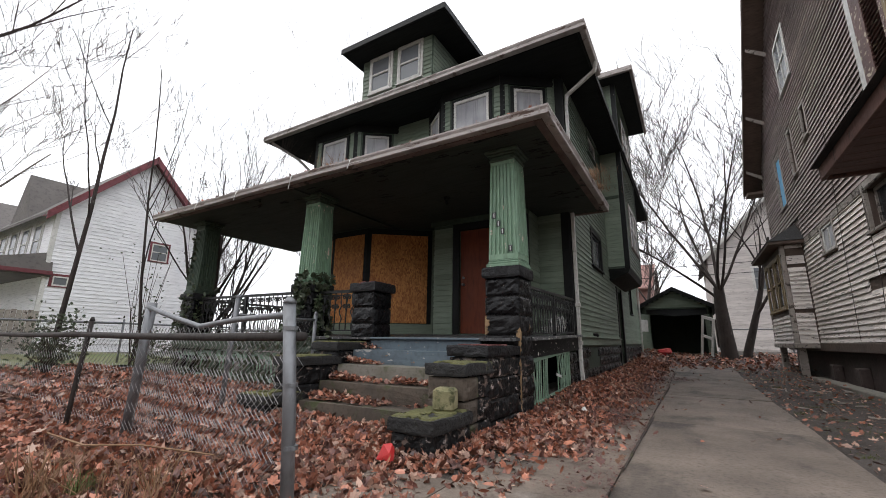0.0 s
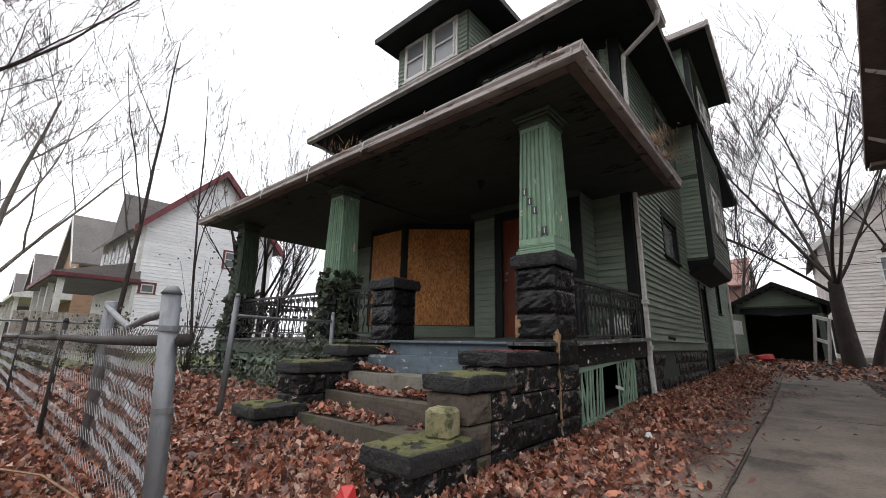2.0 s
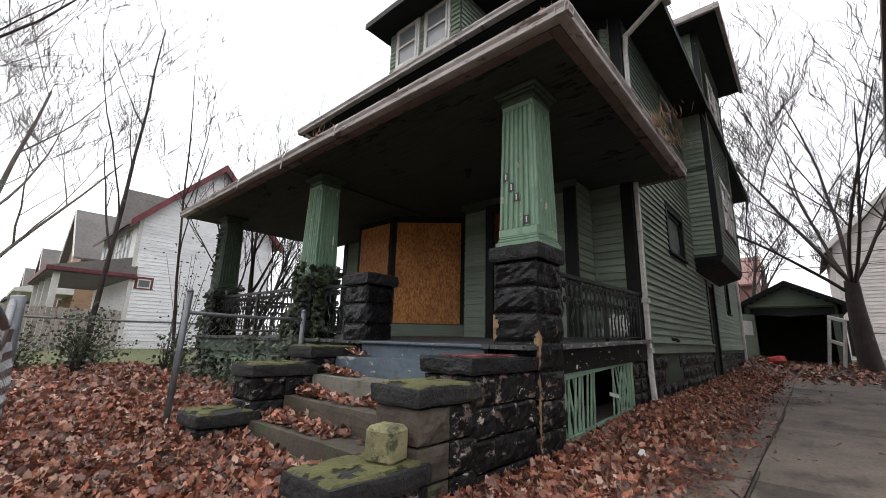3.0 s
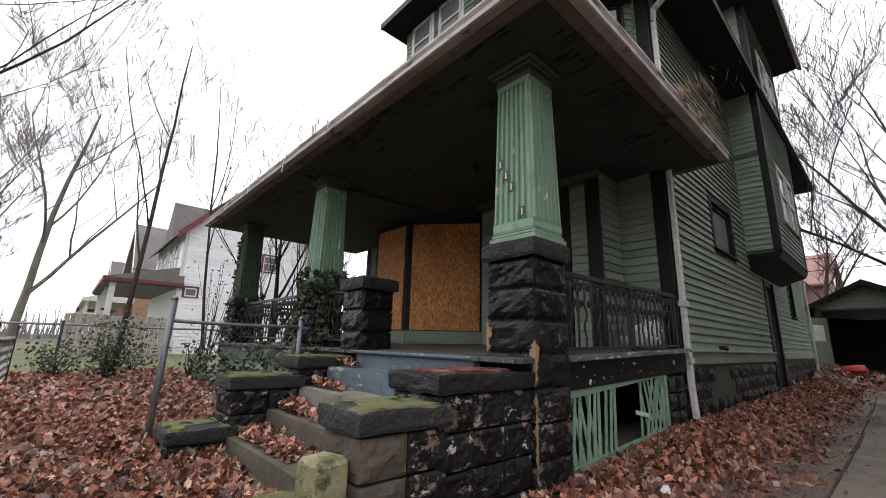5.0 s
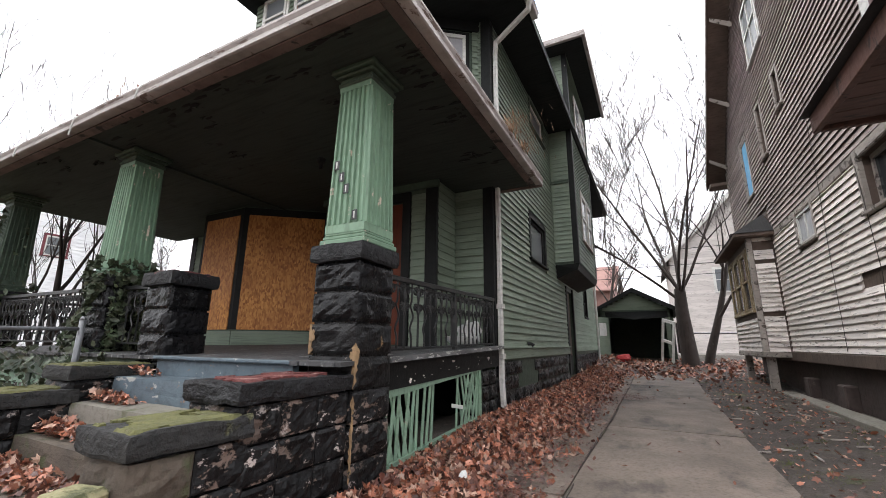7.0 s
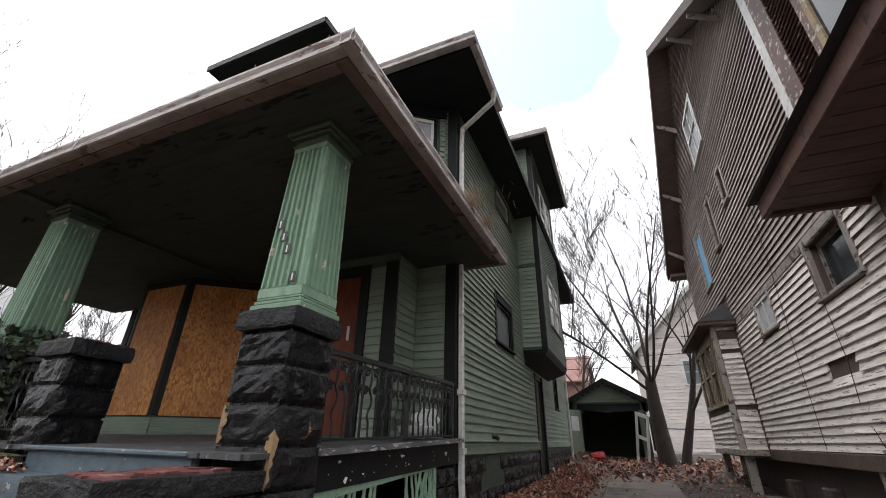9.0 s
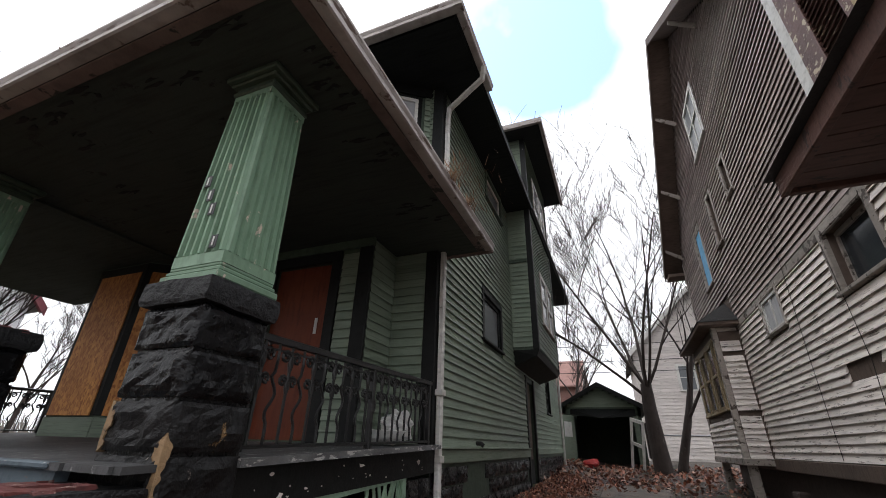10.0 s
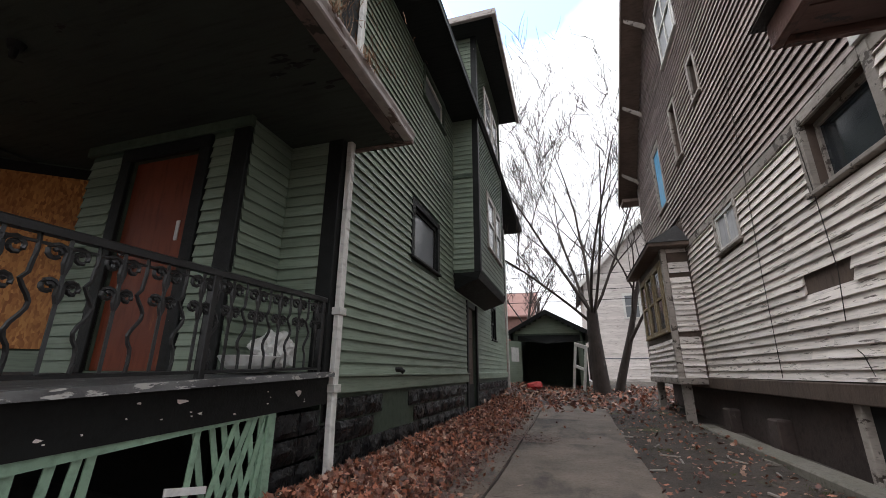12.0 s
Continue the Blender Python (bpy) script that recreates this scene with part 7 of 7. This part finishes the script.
def weeds(x, y, z, n, h, w, seed, label, name="dry_weeds", mat="straw"):
    r_ = random.Random(seed)
    vs, fs = [], []
    for k in range(n):
        a, d = r_.uniform(0, 6.28), abs(r_.gauss(0, w * 0.4))
        b0 = Vector((x + math.cos(a) * d, y + math.sin(a) * d, z))
        tip = b0 + Vector((r_.gauss(0, h * 0.35), r_.gauss(0, h * 0.35), h * r_.uniform(0.4, 1)))
        m_ = b0.lerp(tip, 0.5) + Vector((0, 0, h * 0.12))
        s = Vector((math.sin(a), -math.cos(a), 0)) * r_.uniform(0.0015, 0.004)
        i = len(vs)
        vs += [b0 - s, b0 + s, m_ - s * 0.8, m_ + s * 0.8, tip]
        fs += [(i, i + 1, i + 3, i + 2), (i + 2, i + 3, i + 4)]
    return tagged(raw(name, vs, fs, mat), label, "weeds", kind="stuff")


weeds(-2.6, 1.3, -0.02, 120, 0.32, 0.55, 1, "clump of dry tan weeds by the fence")
weeds(-3.1, 0.95, -0.02, 130, 0.35, 0.5, 2, "clump of dry tan weeds by the fence")
weeds(-2.2, 0.75, -0.02, 70, 0.28, 0.4, 3, "clump of dry tan weeds by the fence")
weeds(-1.12, 6.5, 3.45, 300, 0.13, 0.5, 4, "straw nest hanging from the porch gutter", "straw_nest")
weeds(-1.1, 7.0, 3.44, 200, 0.12, 0.5, 5, "straw nest hanging from the porch gutter", "straw_nest")
weeds(-4.6, EY0 - 0.05, EZ + 0.08, 60, 0.22, 0.5, 6, "dry weeds growing in the gutter", "gutter_weeds")
rg = random.Random(55)
for k in range(26):
    x_, y_ = rg.uniform(1.05, 2.3), rg.uniform(4.5, 11.5)
    weeds(x_, y_, ground_z(x_, y_) - 0.01, rg.randint(40, 110), rg.uniform(0.02, 0.055), rg.uniform(0.15, 0.45), 100 + k, "thin short grass on the bare dirt strip", "grass_tuft", "grass")
for k in range(40):
    x_, y_, a_ = rg.uniform(1.0, 2.35), rg.uniform(3.5, 13), rg.uniform(0, 3.14)
    l_ = rg.uniform(0.04, 0.13)
    z_ = ground_z(x_, y_) + 0.018
    single("wood_chip", hull(bmesh.new(), [(x_ + sx * l_ * math.cos(a_) - sy * 0.012 * math.sin(a_), y_ + sx * l_ * math.sin(a_) + sy * 0.012 * math.cos(a_), z_ + sz) for sx in (-1, 1) for sy in (-1, 0.6) for sz in (-0.012, 0.004 + 0.004 * sx)]), "taupe_trim", "grey splinter of old clapboard lying on the dirt", "wood chip", "wood chips")
weeds(-3.0, 1.1, -0.02, 120, 0.14, 0.2, 7, "small green grass tuft", "grass_tuft", "grass")
lb = bmesh.new()
hull(lb, [(-1.96 + 0.06 * math.cos(k), 2.52 + 0.05 * math.sin(k * 1.7), 0.02 + 0.05 * (k % 3)) for k in range(9)])
single("red_wrapper", lb, "red", "crumpled red wrapper lying among the leaves", "litter")
lb = bmesh.new()
hull(lb, [(-1.2 + 0.03 * math.cos(k), 5.35 + 0.03 * math.sin(k * 1.7), 0.06 + 0.02 * (k % 3)) for k in range(7)])
single("paper_scrap", lb, "pale", "white paper scrap lying on the leaf bank", "litter")
# fallen stick by the fence
single("fallen_stick", tube(bmesh.new(), [(-4.2, 1.3, 0.14), (-3.6, 1.32, 0.13), (-3.1, 1.45, 0.17), (-2.4, 1.5, 0.2)], 0.008, 5, 0.005), "straw", "long thin dry stick leaning in the fence", "stick")

# pale flakes on the porch edge beam and hanging paint strips under the soffit
fl = thing("paint_flakes", (-1.8, 6.2, 0.8), "pale paint flake scars on the black porch beam", "flaked paint")
rf = random.Random(61)
for k in range(22):
    y_, s_ = rf.uniform(5.3, 7.6), rf.choice((0.005, 0.006, 0.009, 0.012, 0.026))
    z_ = DECK(y_) - rf.uniform(0.08, 0.24)
    n_ = 7
    ring = [Vector((-1.808, y_ + math.cos(6.283 * i / n_) * s_ * rf.uniform(0.3, 2.2), z_ + math.sin(6.283 * i / n_) * s_ * rf.uniform(0.4, 1.2))) for i in range(n_)]
    part("flake", flake("f", ring, Vector((0.003, 0, 0)), ""), "cream", fl)
ps = thing("peeling_paint", (-3, 5, EZ), "dark patches of paint peeling from the porch soffit", "flaked paint")
for k in range(30):
    # clusters of ragged flakes along the boards, thickest by the eaves
    if k % 3 == 2:
        cx_, cy_ = rf.uniform(-1.75, -1.38), rf.uniform(4.6, 7.7)
    else:
        cx_, cy_ = rf.uniform(-7.5, -1.6), EY0 + 0.15 + abs(rf.gauss(0, 0.35))
    for j in range(rf.randint(2, 5)):
        c_ = Vector((cx_ + rf.gauss(0, 0.11), cy_ + rf.gauss(0, 0.05), EZ - 0.002))
        l_, w_ = rf.uniform(0.03, 0.14), rf.uniform(0.008, 0.026)
        n_ = 9
        ring = [c_ + Vector((math.cos(6.283 * i / n_) * l_ * rf.uniform(0.35, 1.15), math.sin(6.283 * i / n_) * w_ * rf.uniform(0.3, 1.5), 0)) for i in range(n_)]
        part("paint_patch", flake("p", ring, Vector((0, 0, -rf.uniform(0.003, 0.007))), ""), "dark", ps)
        if rf.random() < 0.3:
            part("paint_curl", hull(bmesh.new(), [c_ + Vector((dx, dy, dz)) for dx, dy, dz in ((-l_ * 0.5, 0, -0.003), (l_ * 0.2, w_, -0.003), (l_ * 0.3, -w_, -0.03), (l_ * 0.1, 0.01, -0.034))]), "soffit", ps)

# overhead service wires behind the yards
for k, (z_, y_) in enumerate(((5.6, 30), (6.3, 30.4), (7.4, 31))):
    single("overhead_wire", tube(bmesh.new(), [(x_, y_, z_ - 0.5 * math.cos(x_ / 26 * 1.5)) for x_ in range(-26, 27, 4)], 0.018, 4), "trim_dark", "thin black overhead service wire", "wire", "overhead wires")

# grey board fence before the white house
bf = thing("board_fence", (-21, 4.5, 0.1), "weathered grey board fence beside the white house", "fence")
for k in range(22):
    y_ = 2.2 + k * 0.15
    part("board", bm_box(-21.02, -20.99, y_, y_ + 0.135, 0.05, 1.75 + 0.02 * math.sin(k * 2.3)), "taupe_trim", bf)
for z_ in (0.5, 1.4):
    part("fence_rail", bm_box(-21.08, -21.02, 2.2, 5.5, z_, z_ + 0.09), "taupe_trim", bf)

# rear chain-link run beside the garage
fence("rear_fence", [(1.1, 22.5, 1.2, 0.026, (0, 0), G), (3.6, 22.5, 1.2, 0.026, (0, 0), G), (6.5, 22.5, 1.2, 0.026, (0, 0), G)], 1.55, "grey chain-link fence at the back of the yard", rail="galv", seed=70, cell=0.1)
single("board_scrap", bm_box(0.95, 1.02, 21.6, 22.3, 0.3, 1.5, bevel=0.01, m=Matrix.Rotation(0.02, 4, "X")), "bark", "weathered wooden gate panel beside the garage", "panel")

vp = tube(bmesh.new(), [(-1.86, 9.55, 1.03), (-1.78, 9.55, 1.03), (-1.74, 9.55, 1.0)], 0.03, 8)
single("wall_vent_pipe", vp, "dark", "short black vent pipe stub on the green wall", "pipe")

# stray white clips dangling from the porch gutter
for x_, l_ in ((-6.9, 0.1), (-5.4, 0.16), (-4.1, 0.08), (-8.2, 0.07)):
    yb = EY0 - 0.13
    single("gutter_clip", tube(bmesh.new(), [(x_, yb + 0.02, EZ + 0.1), (x_ + 0.01, yb - 0.01, EZ + 0.04), (x_ - 0.03, yb - 0.008, EZ + 0.02 - l_)], 0.008, 5), "pale", "bent white clip dangling from the gutter", "clip", "gutter clips")
